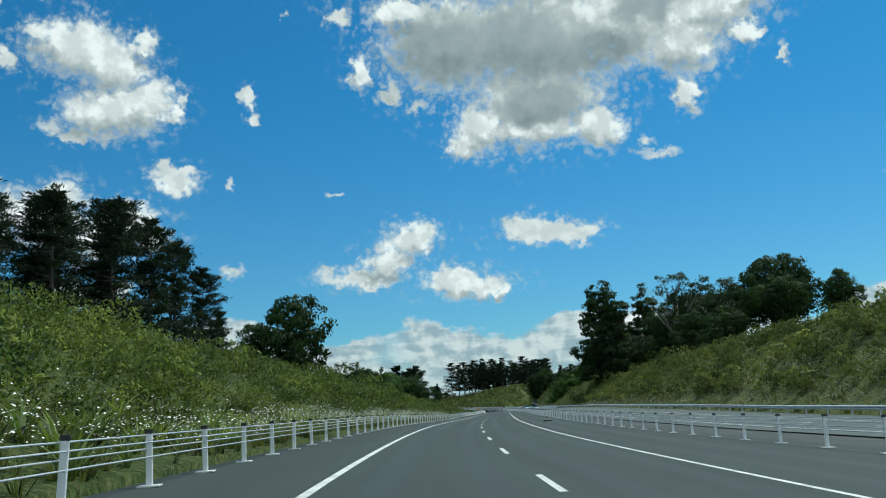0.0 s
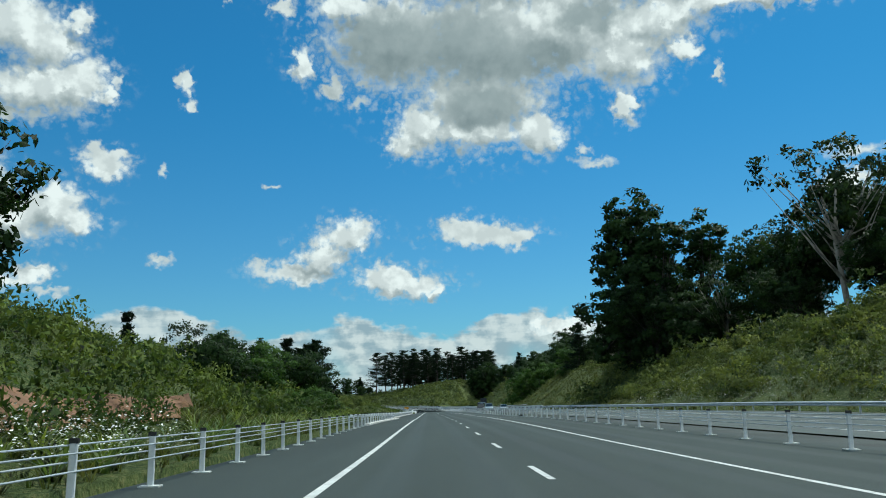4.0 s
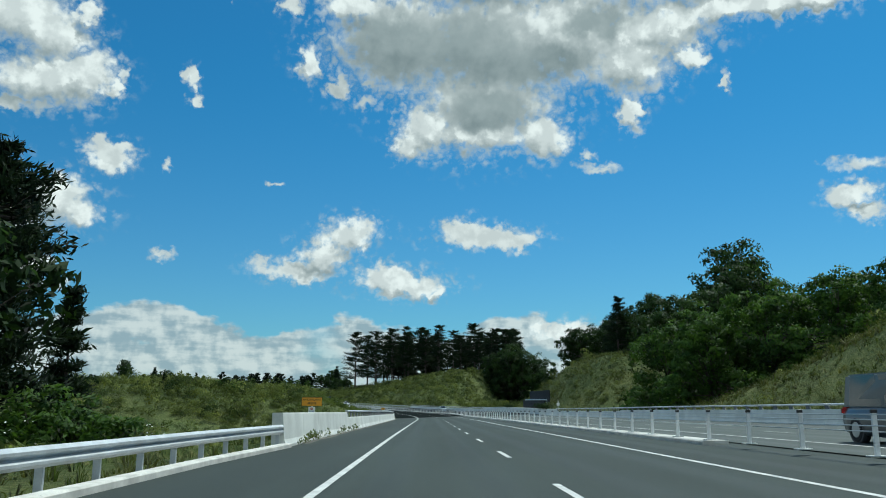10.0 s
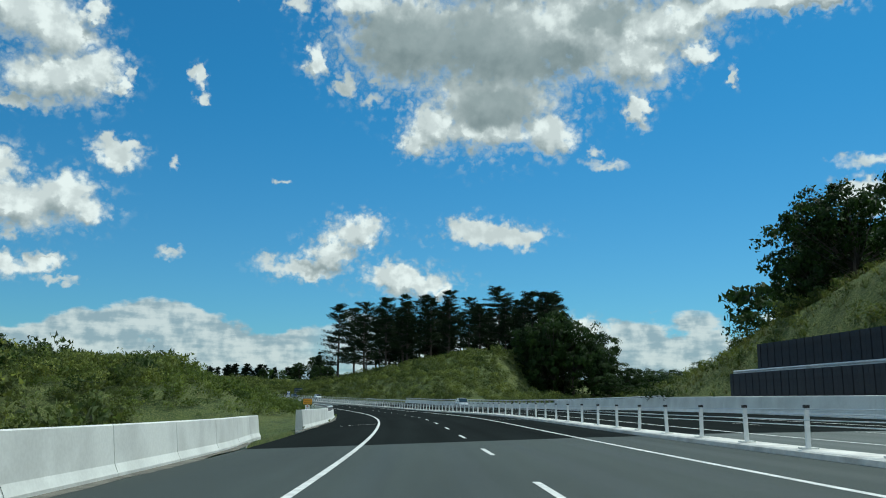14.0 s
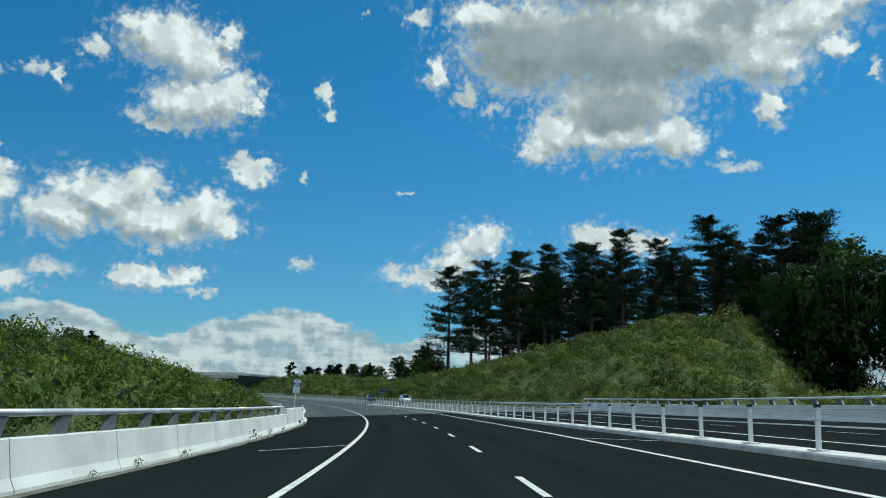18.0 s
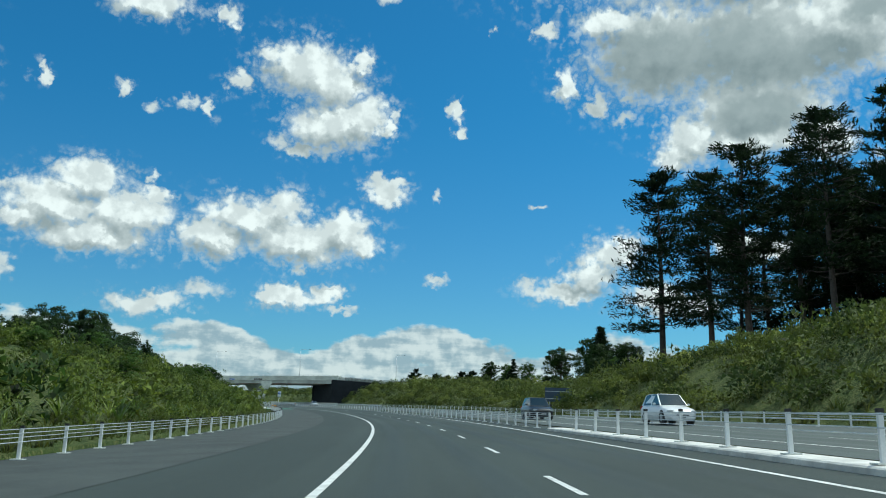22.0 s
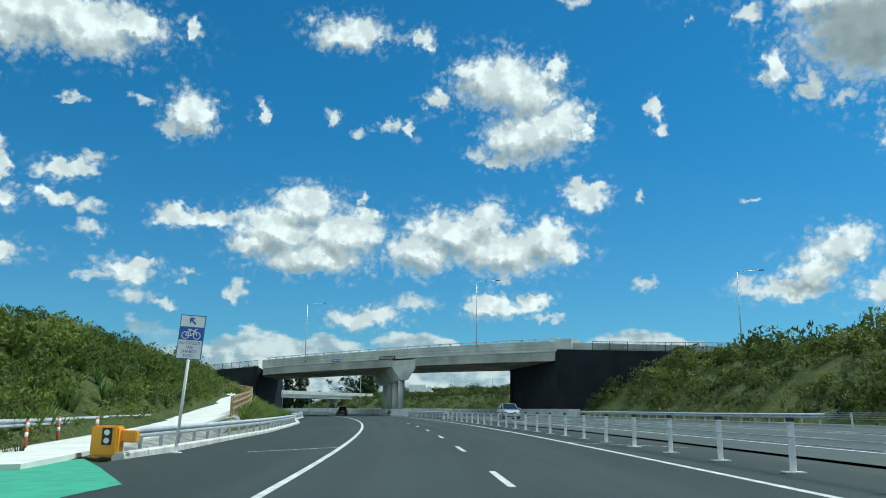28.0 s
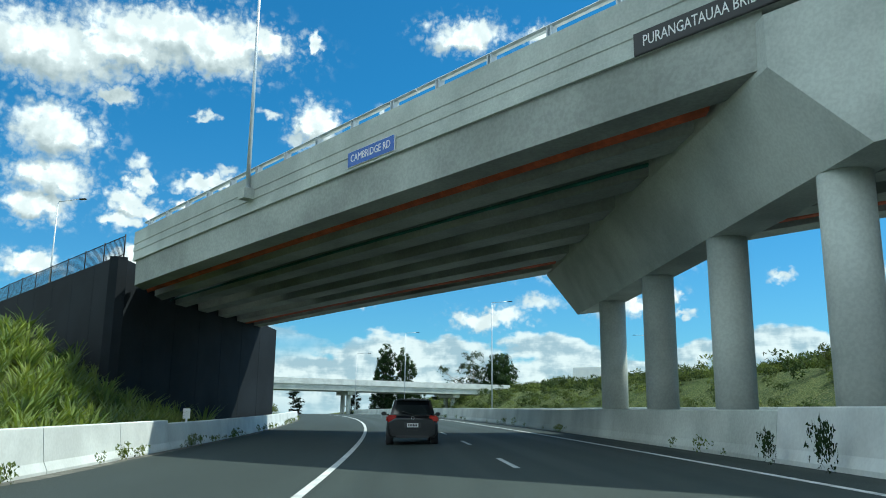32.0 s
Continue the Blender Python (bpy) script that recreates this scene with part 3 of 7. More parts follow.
def block(x0, x1, y0, y1, z0, z1, bevel=0.0):
    bm = bmesh.new()
    box(bm, x0, x1, y0, y1, z0, z1)
    if bevel:
        bmesh.ops.bevel(bm, geom=bm.edges[:], offset=bevel, segments=2, affect="EDGES")
    return bm


def tube(points, radii, sides=8, smooth_faces=True):
    """A bent, tapering tube as a bmesh."""
    bm = bmesh.new()
    rings = []
    pts = [Vector(p) for p in points]
    for i, p in enumerate(pts):
        d = (pts[min(i + 1, len(pts) - 1)] - pts[max(i - 1, 0)]).normalized()
        a = d.cross(Vector((1, 0, 0)) if abs(d.x) < 0.8 else Vector((0, 1, 0))).normalized()
        b = d.cross(a)
        r = radii[i] if hasattr(radii, "__len__") else radii
        rings.append([bm.verts.new(p + a * r * math.cos(2 * math.pi * k / sides) + b * r * math.sin(2 * math.pi * k / sides)) for k in range(sides)])
    for p, q in zip(rings, rings[1:]):
        for k in range(sides):
            bm.faces.new((p[k], p[(k + 1) % sides], q[(k + 1) % sides], q[k])).smooth = smooth_faces
    bm.faces.new(rings[0][::-1]), bm.faces.new(rings[-1])
    return bm


def prism(outline, z0, z1):
    """An upright prism over a plan outline."""
    bm = bmesh.new()
    lo = [bm.verts.new((x, y, z0)) for x, y in outline]
    hi = [bm.verts.new((x, y, z1)) for x, y in outline]
    n = len(outline)
    bm.faces.new(lo[::-1]), bm.faces.new(hi)
    for i in range(n):
        bm.faces.new((lo[i], lo[(i + 1) % n], hi[(i + 1) % n], hi[i]))
    bmesh.ops.recalc_face_normals(bm, faces=bm.faces)
    return bm


# ---- ground ----
LT = table((-150, -4.2), (0, -3.6), (190, -4.2), (230, -12), (340, -12), (355, -4.5), (470, -4.6), (520, -5.0), (645, -6.4), (664, -10.0), (712, -10.2), (880, -10.2),
           (895, -9), (910, -8), (990, -9), (1010, -7.5), (1100, -7), (1500, -7))
LC = table((-150, -20), (170, -20), (200, -22), (500, -30), (560, -30), (640, -34), (690, -34), (800, -32), (880, -27), (905, -24), (940, -21), (1000, -22), (1500, -30))
LH = table((-150, 5.5), (165, 5.7), (182, 4.6), (198, 1.6), (215, -0.6), (340, -1.5), (365, -7), (470, -7), (500, -5), (535, -2.5), (552, 3.8), (575, 6.6), (600, 7.3), (640, 6.7), (690, 6.4),
           (800, 6.2), (880, 6.2), (930, 6.4), (960, 5.6), (1000, 6.5), (1040, 7), (1060, 1), (1100, 0), (1500, 0))
LB = table((-150, 7.5), (150, 8), (200, 4), (240, -1), (340, -3), (480, -5), (525, -1), (548, 6.0), (560, 8.2), (600, 9.2), (640, 8.6), (700, 8.2), (900, 9), (1000, 9), (1040, 7), (1100, 0), (1500, 0))
RT = lambda s: FAR(s) + 1.2
RC = table((-150, 46), (230, 44), (300, 45), (400, 42), (470, 37), (530, 38), (600, 45), (680, 40), (800, 38), (900, 36), (960, 38), (1500, 40))
RH = table((-150, 9.0), (80, 9.2), (180, 8.8), (235, 8.0), (262, 6.5), (300, 9.0), (340, 10.6), (385, 9.4), (412, 3.5), (430, -3), (462, 5.0), (478, 11.4), (505, 11.6),
           (522, 8.4), (545, 3.4), (580, -4), (640, -4), (662, 4.2), (690, 7.6), (740, 7.8), (790, 6.6), (830, 3.4), (860, 2.2), (890, 3.0), (915, 4.6), (940, 5.6),
           (975, 6.2), (1010, 6.5), (1040, 4.2), (1200, 4.5), (1500, 1))
RK = table((-150, 12), (235, 12), (300, 13), (400, 10), (440, -4), (480, 15.5), (520, 12), (560, 0), (640, -4), (675, 6), (690, 9), (704, 14.5), (732, 17.6), (790, 14), (840, 10), (880, 6),
           (940, 8.5), (1000, 9), (1050, 6), (1120, 7.2), (1200, 8.8), (1300, 7.5), (1500, 2))


def lump(x, y):
    """Gentle unevenness, metres."""
    return 0.30 * np.sin(x * 0.21 + 1.3 * np.sin(y * 0.17)) * np.cos(y * 0.19 + 0.8) + 0.16 * np.sin(x * 0.63 + y * 0.41) * np.cos(y * 0.57 - x * 0.22)


def ease(v):
    v = np.clip(v, 0, 1)
    return v * v * (3 - 2 * v)


PATH_U = table((893, -7.4), (905, -8.4), (920, -9.4), (936, -10.4), (955, -11.6), (980, -13.6), (998, -15.4), (1008, -18.0), (1018, -22.5))
PATH_H = table((893, 0.02), (905, 0.10), (920, 0.35), (936, 0.85), (955, 1.6), (980, 2.6), (998, 3.2), (1018, 4.1))


def ground_h(s, u):
    """Height of the ground over the paved plane."""
    s, u = np.broadcast_arrays(np.asarray(s, float), np.asarray(u, float))
    lt, lc, lh, lb = LT(s), LC(s), LH(s), LB(s)
    rt, rc, rh, rk = RT(s), RC(s), RH(s), RK(s)
    left = np.where(u > lc, ease((lt - u) / (lt - lc) * 0.92 + 0.04) * lh, lh + (lb - lh) * ease((lc - u) / 38.0))
    right = np.where(u < rc, ease((u - rt) / (rc - rt) * 0.92 + 0.04) * rh, rh + (rk - rh) * ease((u - rc) / 34.0))
    h = np.where(u < lt, left, np.where(u > rt, right, -0.30))
    # the knoll under the pines drops away on its near shoulder
    brow = ease(((u - 66) - (s - 711) * 0.95) / 24.0) * (s > 640) * (s < 800) * (u > rc)
    h = h * (1 - 0.93 * brow)
    far = np.maximum(np.clip((-u - 70) / 160, 0, 1), np.clip((u - 105) / 160, 0, 1))
    h = h * (1 - 0.75 * ease(far))
    rough_zone = np.clip(np.maximum(lt - u, u - rt) / 5.0, 0, 1)
    h = h + rough_zone * lump(s, u) * 1.2
    on_path = ease((3.0 - np.abs(u - PATH_U(s))) / 1.2) * (s > 892) * (s < 1020)
    return h * (1 - on_path) + (PATH_H(s) - 0.05) * on_path


def ground_at(s, u):
    p = at(s, u, 0)
    p[..., 2] += ground_h(s, u)
    return p


gs = np.arange(-150, 1501, 5.0)
gu_l = [-420, -330, -260, -210, -170, -140, -115, -95, -80, -68, -58, -50, -44, -39, -35, -32, -29, -26.5, -24, -22, -20, -18, -16, -14, -12.5]
fixed_l = np.array(gu_l)
fixed_r = np.array([33, 35, 37, 39, 41, 43, 45, 48, 52, 56, 61, 67, 74, 82, 92, 105, 120, 140, 170, 210, 260, 330, 420.0])
rows = []
for s in gs:
    lt, rt = float(LT(s)), float(RT(s))
    near_l = [lt - 8 * f for f in (0.95, 0.7, 0.5, 0.3, 0.15)] + [lt - 0.01, lt + 0.05]
    near_l = [min(v, 0) for v in near_l]
    lead = fixed_l[:-1] if lt > -9 else fixed_l[:-5]
    lead = np.interp(np.linspace(0, 1, 24), np.linspace(0, 1, len(lead)), lead)
    lead = np.minimum(lead, near_l[0] - 0.4 * np.arange(24, 0, -1))
    near_r = [rt - 0.05, rt + 0.01, rt + 0.7, rt + 1.6, rt + 2.8, rt + 4.2]
    rest = np.maximum(fixed_r, near_r[-1] + 0.4 * np.arange(1, 24))
    us = np.concatenate([lead, near_l, near_l[-1] * np.array([0.8, 0.6, 0.4, 0.2]), [0, 4, 9, 13, 18], near_r, rest])
    rows.append(ground_at(np.full(len(us), s), us))
rows = np.array(rows)
n, k = rows.shape[:2]
i, j = np.meshgrid(np.arange(n - 1), np.arange(k - 1), indexing="ij")
a = i * k + j
faces = np.stack([a, a + 1, a + 1 + k, a + k], -1).reshape(-1, 4)
rim = np.concatenate([np.arange(k), np.arange(1, n) * k + k - 1, (n - 1) * k + np.arange(k - 2, -1, -1), np.arange(n - 2, 0, -1) * k])
verts = rows.reshape(-1, 3)
mid = np.array([-60.0, 600.0, 0.0])
prev, extra, ef = rim, [], []
count = len(verts)
for scale, zz in ((1.35, -2.0), (2.2, 0.0), (6.0, 0.0)):
    ring = mid + (verts[rim] - mid) * np.array([scale, scale, 0]) + np.array([0, 0, zz])
    ids = count + np.arange(len(rim))
    nxt = np.roll(np.arange(len(rim)), -1)
    ef.append(np.stack([prev, ids, ids[nxt], prev[nxt]], -1))
    extra.append(ring)
    prev, count = ids, count + len(rim)
allv, allf = np.concatenate([verts] + extra), np.concatenate([faces] + ef)


def turf(name):
    """Rough pasture and weeds: greens, straw and bare patches at several scales."""
    m = bpy.data.materials.new(name)
    m.use_nodes = True
    t = m.node_tree
    p = t.nodes["Principled BSDF"]
    where = t.nodes.new("ShaderNodeTexCoord").outputs["Object"]
    big, mid_, small = noise_of(t, where, 0.035, 4.0), noise_of(t, where, 0.35, 6.0), noise_of(t, where, 5.0, 5.0, 0.65)
    c = mixc(t, smooth(t, big, 0.35, 0.65), (0.052, 0.086, 0.022), (0.092, 0.116, 0.035))
    c = mixc(t, smooth(t, mid_, 0.45, 0.7), c, (0.040, 0.066, 0.022))
    c = mixc(t, fm(t, "MULTIPLY", smooth(t, small, 0.45, 0.7), 0.7), c, (0.195, 0.185, 0.078))
    c = mixc(t, fm(t, "MULTIPLY", smooth(t, small, 0.5, 0.28), 0.7), c, (0.020, 0.030, 0.012))
    link(t, c, p.inputs["Base Color"])
    p.inputs["Roughness"].default_value, p.inputs["Specular IOR Level"].default_value = 0.95, 0.15
    b = t.nodes.new("ShaderNodeBump")
    b.inputs["Strength"].default_value, b.inputs["Distance"].default_value = 0.9, 0.35
    link(t, fm(t, "ADD", small, fm(t, "MULTIPLY", mid_, 0.8)), b.inputs["Height"]), link(t, b.outputs[0], p.inputs["Normal"])
    return m


TURF = turf("rough_turf")
ground = new("ground", mesh_from("ground", allv, allf, TURF, True))
tagged(ground, "rolling green pasture and weedy banks along a highway", "ground", kind="structure")


# ---- paving ----
def pave(name, s0, s1, us, material, label, h=0.0, d=4.0):
    return tagged(new(name, strip(name, s0, s1, us, material, h, d)), label, "road", kind="structure")


INNER = lambda s: FENCE(s) + 1.1
road = pave("road", -150, 478, (EDGE, -0.2, 3.5, 7.3, INNER), ASPHALT, "grey asphalt highway carriageway with worn wheel tracks")
road_bridge = pave("road_bridge", 478, 662, (EDGE, -0.2, 3.5, 7.3, INNER), CLOUD_SHADED_ASPHALT, "asphalt over a curving bridge, coloured dark for cloud shade")
road_ahead = pave("road_ahead", 662, 1500, (EDGE, -0.2, 3.5, 7.3, INNER), ASPHALT, "grey asphalt highway carriageway rising through a curve")
pave("lay_by", 184, 238, (lambda s: np.maximum(LT(s) + 0.1, np.interp(s, [186, 225, 238], [-9.5, -8.2, -5.0])), EDGE), SHOULDER, "chip-sealed bay behind a wire rope barrier", -0.03)
pave("shoulder", 664, 892, (EDGE, lambda s: np.minimum(EDGE(s) + 5.4, -1.6)), SHOULDER, "coarse grey chip-sealed shoulder", 0.006)
# between 478 and 662 median and oncoming lanes carry painted cloud shade too
for s0, s1, mat_m, mat_o in ((-150, 478, SHOULDER, SKY_SHEEN_ASPHALT), (478, 662, CLOUD_SHADED_ASPHALT, CLOUD_SHADED_ASPHALT), (662, 1500, SHOULDER, SKY_SHEEN_ASPHALT)):
    pave("median", s0, s1, (INNER, lambda s: OPP(s) - 2.2), mat_m, "sealed median strip between the carriageways", -0.02)
    road_oncoming = pave("road_oncoming", s0, s1, (lambda s: OPP(s) - 2.2, lambda s: OPP(s) + 3.5, lambda s: OPP(s) + 7, lambda s: FAR(s) + 1.6), mat_o, "asphalt carriageway for oncoming traffic", 0.03)


def line_part(parent, s0, s1, u, w=0.15, h=0.005, d=4.0):
    us = (lambda s: (u(s) if callable(u) else u) - w / 2, lambda s: (u(s) if callable(u) else u) + w / 2)
    return part("edge_line", strip("edge_line", s0, s1, us, LINE, h, d), None, parent)


for parent, s0, s1 in ((road, -60, 478), (road_bridge, 478, 655), (road_ahead, 655, 1400)):
    line_part(parent, s0, s1, 0.0, 0.15)
    line_part(parent, s0, s1, 2 * LANE, 0.13)
for u in (lambda s: OPP(s), lambda s: OPP(s) + 7.0):
    line_part(road_oncoming, -60, 1400, u, 0.15, 0.036)
dash = mesh_from("lane_dash", [(-0.06, -3, 0.005), (0.06, -3, 0.005), (0.06, 0, 0.005), (-0.06, 0, 0.005)], [[0, 1, 2, 3]], LINE)
for q in range(-4, 130):
    s = 13.5 + 10 * q if q < 66 else 13.5 + 10 * q + 1.9
    if s < 1300:
        part("lane_dash", dash, None, road if s < 478 else road_bridge if s < 655 else road_ahead, m=stand(s, LANE) @ pose(0, 0, 0, math.degrees(math.atan(float(np.interp(s, KNOTS, GRADE)) / 100)), 0, 0))
        part("lane_dash", dash, None, road_oncoming, m=stand(s + 4, float(OPP(s)) + 3.5, 0.032) @ pose(0, 0, 0, math.degrees(math.atan(float(np.interp(s, KNOTS, GRADE)) / 100)), 0, 0))
for q in range(0, 11):
    s = 6.5 + 100 * q
    own = road if s < 478 else road_bridge if s < 655 else road_ahead
    e = float(EDGE(s)) + 0.5
    for u0, u1 in ((0, max(e, -2.6)), (2 * LANE, 2 * LANE + 2.3)):
        p = [at(s - (1.7 if u0 == 0 else 4.6) * f + g, u0 + (u1 - u0) * f, 0.005) for f, g in ((0, 0), (0, 0.15), (1, 0.15), (1, 0))]
        part("shoulder_marker", mesh_from("shoulder_marker", p, [[0, 1, 2, 3] if u0 else [3, 2, 1, 0]], LINE), None, own)


# ---- barriers ----
def barrier_thing(name, s, u, label, category="barrier", group=""):
    return thing(name, stand(s, u), label, category, group)


def keep(ob, parent):
    """Parents a mesh built in world places under a thing."""
    ob.parent = parent
    ob.matrix_parent_inverse = parent.matrix_basis.inverted()
    return ob


def post_meshes():
    bm = bmesh.new()
    box(bm, -0.05, 0.05, -0.03, 0.03, 0.02, 0.84)
    bmesh.ops.bevel(bm, geom=[e for e in bm.edges if abs(e.verts[0].co.z - e.verts[1].co.z) > 0.5], offset=0.012, segments=1, affect="EDGES")
    me = bpy.data.meshes.new("post")
    bm.to_mesh(me), bm.free(), me.materials.append(POST)
    cap = bpy.data.meshes.new("post_cap")
    bm = block(-0.058, 0.058, -0.038, 0.038, 0.80, 0.87, 0.008)
    bm.to_mesh(cap), bm.free(), cap.materials.append(CAP)
    foot = bpy.data.meshes.new("post_foot")
    bm = block(-0.17, 0.17, -0.12, 0.12, 0.0, 0.03, 0.008)
    bm.to_mesh(foot), bm.free(), foot.materials.append(PALE_CONCRETE)
    return me, cap, foot


POST_ME, CAP_ME, FOOT_ME = post_meshes()
ring = [(math.cos(a) * 0.013, math.sin(a) * 0.013) for a in np.linspace(0, 2 * math.pi, 6, endpoint=False)]


def wire_fence(s0, s1, u, label, gap=3.0, base=0.0, caps=True):
    own = barrier_thing("wire_rope_barrier", s0, float(u(s0)), label, group="roadside safety barriers")
    rng = random.Random(int(s0 * 7))
    s = s0
    while s <= s1:
        lean = rng.gauss(0, 1.1)
        m = stand(s, float(u(s)), base) @ pose(0, 0, 0, rng.gauss(0, 0.8), lean, rng.gauss(0, 2))
        po = keep(part("post", POST_ME, m=m), own)
        if caps:
            c = part("post_cap", CAP_ME, None, po)
        part("post_foot", FOOT_ME, None, po)
        s += gap
    for i, h in enumerate((0.78, 0.68, 0.57, 0.46)):
        side = 0.055 if i % 2 else -0.055
        keep(part("cable", sweep("cable", s0 - 0.4, s1, lambda q: u(q) + side, [(a, h + base + b) for a, b in ring], GALV, 3.0)), own)
    return own


WBEAM = [(0.0, 0.45), (0.03, 0.47), (0.085, 0.505), (0.085, 0.545), (0.02, 0.585), (0.0, 0.60), (0.02, 0.615), (0.085, 0.655), (0.085, 0.695), (0.03, 0.73), (0.0, 0.755)]
WBACK = [(a - 0.006, b) for a, b in WBEAM[::-1]]


def guard_rail(s0, s1, u, facing, label, gap=2.0, base=0.0, low=0.0):
    """A steel W-beam rail on posts; facing +1 looks towards larger offsets."""
    own = barrier_thing("guard_rail", s0, float(u(s0)), label, group="roadside safety barriers")
    prof = [(a * facing, b + base) for a, b in (WBEAM + WBACK)]
    s = s0
    while s < s1 - 0.1:
        e = min(s + 12.0, s1)
        keep(part("rail", sweep("rail", s, e, u, prof, GALV, 2.0)), own)
        s = e
    po = bpy.data.meshes.new("rail_post")
    bm = block(-0.06, 0.06, -0.04, 0.04, -0.25, 0.70, 0.01)
    bm.to_mesh(po), bm.free(), po.materials.append(GALV)
    for s in np.arange(s0 + 0.8, s1, gap):
        keep(part("post", po, m=stand(s, float(u(s)) - 0.09 * facing, base)), own)
    return own


def concrete_barrier(s0, s1, u, facing, label, height=0.95, joint=4.0, material=None, parent_name="concrete_barrier", thick=0.42):
    """A sloped-face concrete barrier cast in lengths with open joints."""
    own = barrier_thing(parent_name, s0, float(u(s0)), label, group="concrete barriers")
    prof = [(0.10 * facing, -0.3), (0.10 * facing, 0.08), (0.02 * facing, 0.26), (-0.06 * facing, height - 0.02), (-0.08 * facing, height), (-thick * facing, height), (-thick * facing, -0.9)]
    s = s0
    while s < s1 - 0.05:
        e = min(s + joint, s1)
        keep(part("segment", sweep("segment", s + 0.015, e - 0.015, u, prof, material or PALE_CONCRETE, 2.0)), own)
        s = e
    return own


DULL_STEEL = surface("dull_steel", (0.13, 0.14, 0.15), 0.55, 0.2, vary=0.15)


def bridge_rail(own, s0, s1, u, facing, base=0.95, gap=2.4):
    """The steel rail on raked brackets that stands on a bridge barrier; the end bends down to the concrete."""
    mid = -0.20 * facing
    oval = [(mid + 0.09 * math.cos(a), base + 0.38 + 0.065 * math.sin(a)) for a in np.linspace(0, 2 * math.pi, 10, endpoint=False)]
    s = s0
    while s < s1 - 0.1:
        e = min(s + 9.6, s1)
        keep(part("top_rail", sweep("top_rail", s, e - 0.02, u, oval, GALV, 2.4, smooth_faces=True)), own)
        s = e
    bm = bmesh.new()
    prof = [(-0.44, base - 0.01), (0.10, base - 0.01), (0.32, base + 0.34), (-0.08, base + 0.34)]
    a = [bm.verts.new((mid - 0.05, y, z)) for y, z in prof]
    b = [bm.verts.new((mid + 0.05, y, z)) for y, z in prof]
    bm.faces.new(a), bm.faces.new(b[::-1])
    for q in range(4):
        bm.faces.new((a[q], b[q], b[(q + 1) % 4], a[(q + 1) % 4]))
    bmesh.ops.recalc_face_normals(bm, faces=bm.faces)
    me = bpy.data.meshes.new("bracket")
    bm.to_mesh(me), bm.free(), me.materials.append(DULL_STEEL)
    for s in np.arange(s0 + 0.6, s1, gap):
        keep(part("bracket", me, m=stand(s, float(u(s)))), own)


def kerb(s0, s1, u, side, label="pale concrete kerb along the shoulder", w=0.32, h=0.14):
    own = barrier_thing("kerb", s0, float(u(s0)), label, "kerb")
    prof = [(0, -0.2), (0, h * 0.75), (0.03 * side, h), (w * side, h), (w * side, -0.2)]
    s = s0
    while s < s1 - 0.1:
        e = min(s + 6.0, s1)
        keep(part("kerb_stone", sweep("kerb_stone", s + 0.004, e - 0.004, u, prof, KERB, 2.0)), own)
        s = e
    return own


# near side, in driving order
LF = table((-60, -2.7), (0, -2.64), (40, -2.56), (150, -2.9), (203, -3.1), (216, -3.2), (233, -2.9))
wire_fence(-9.1, 232, LF, "white steel-post wire rope barrier on the near shoulder before weeds")
kerb(186, 234, table((186, -2.75), (205, -2.75), (234, -2.35)), -1)
GL = table((205, -8.5), (225, -5.2), (240, -4.3), (300, -4.05), (340, -3.7), (349, -3.3))
guard_rail(214, 349, GL, 1, "galvanised W-beam guard rail before the woods")
kerb(236, 349, lambda s: GL(s) + 0.35, -1)
B1 = table((340, -3.2), (378, -3.3), (430, -3.6), (460, -3.9), (478, -4.3), (486, -5.0))
b1 = concrete_barrier(349, 372, B1, 1, "white concrete barrier at the start of a bridge", 1.15, 4.6)
b1b = concrete_barrier(372, 458, B1, 1, "white concrete bridge barrier with a steel top rail", 0.85, 4.6)
bridge_rail(b1b, 373, 457, B1, 1, 0.85)
b1c = concrete_barrier(458, 488, B1, 1, "white concrete barrier flaring away past the bridge", 1.0, 4.6)
B2 = table((488, -4.9), (500, -4.4), (520, -4.25), (600, -4.2), (640, -4.5))
b2 = concrete_barrier(500, 524, B2, 1, "white concrete barrier with a name sign behind it", 1.15, 4.6)
b2b = concrete_barrier(524, 627, B2, 1, "white concrete bridge barrier with a steel top rail on the curve", 0.85, 4.6)
bridge_rail(b2b, 525, 626, B2, 1, 0.85)
b2c = concrete_barrier(627, 638, B2, 1, "white concrete barrier end block", 1.12, 5.5)
GR = table((637, -4.6), (650, -5.2), (662, -6.1), (680, -6.4), (712, -5.9))
guard_rail(638, 712, GR, 1, "galvanised W-beam guard rail on a kerb round the curve")
kerb(638, 712, lambda s: GR(s) + 0.4, -1)
WL = table((664, -8.8), (765, -8.8), (850, -8.9), (872, -8.6), (888, -7.8))
wire_fence(667, 886, WL, "white steel-post wire rope barrier behind a wide shoulder")
kerb(852, 892, table((852, -8.2), (872, -8.0), (892, -6.6)), -1)
GP = table((889, -8.6), (905, -9.4), (930, -10.6), (942, -11.0))
guard_rail(890, 931, table((890, -9.9), (905, -10.9), (931, -12.5)), 1, "galvanised guard rail along a shared path", base=0.3)
GB = table((904, -5.9), (925, -5.3), (953, -5.6), (975, -6.9), (990, -6.6), (1004, -5.9))
guard_rail(905, 1004, GB, 1, "galvanised W-beam guard rail below flax planting")
kerb(903, 1004, lambda s: GB(s) + 0.4, -1)
BE = table((1004, -5.6), (1023, -6.0), (1088, -6.0))
concrete_barrier(1004, 1024, BE, 1, "low white concrete barrier before an overbridge", 0.95, 5.0)
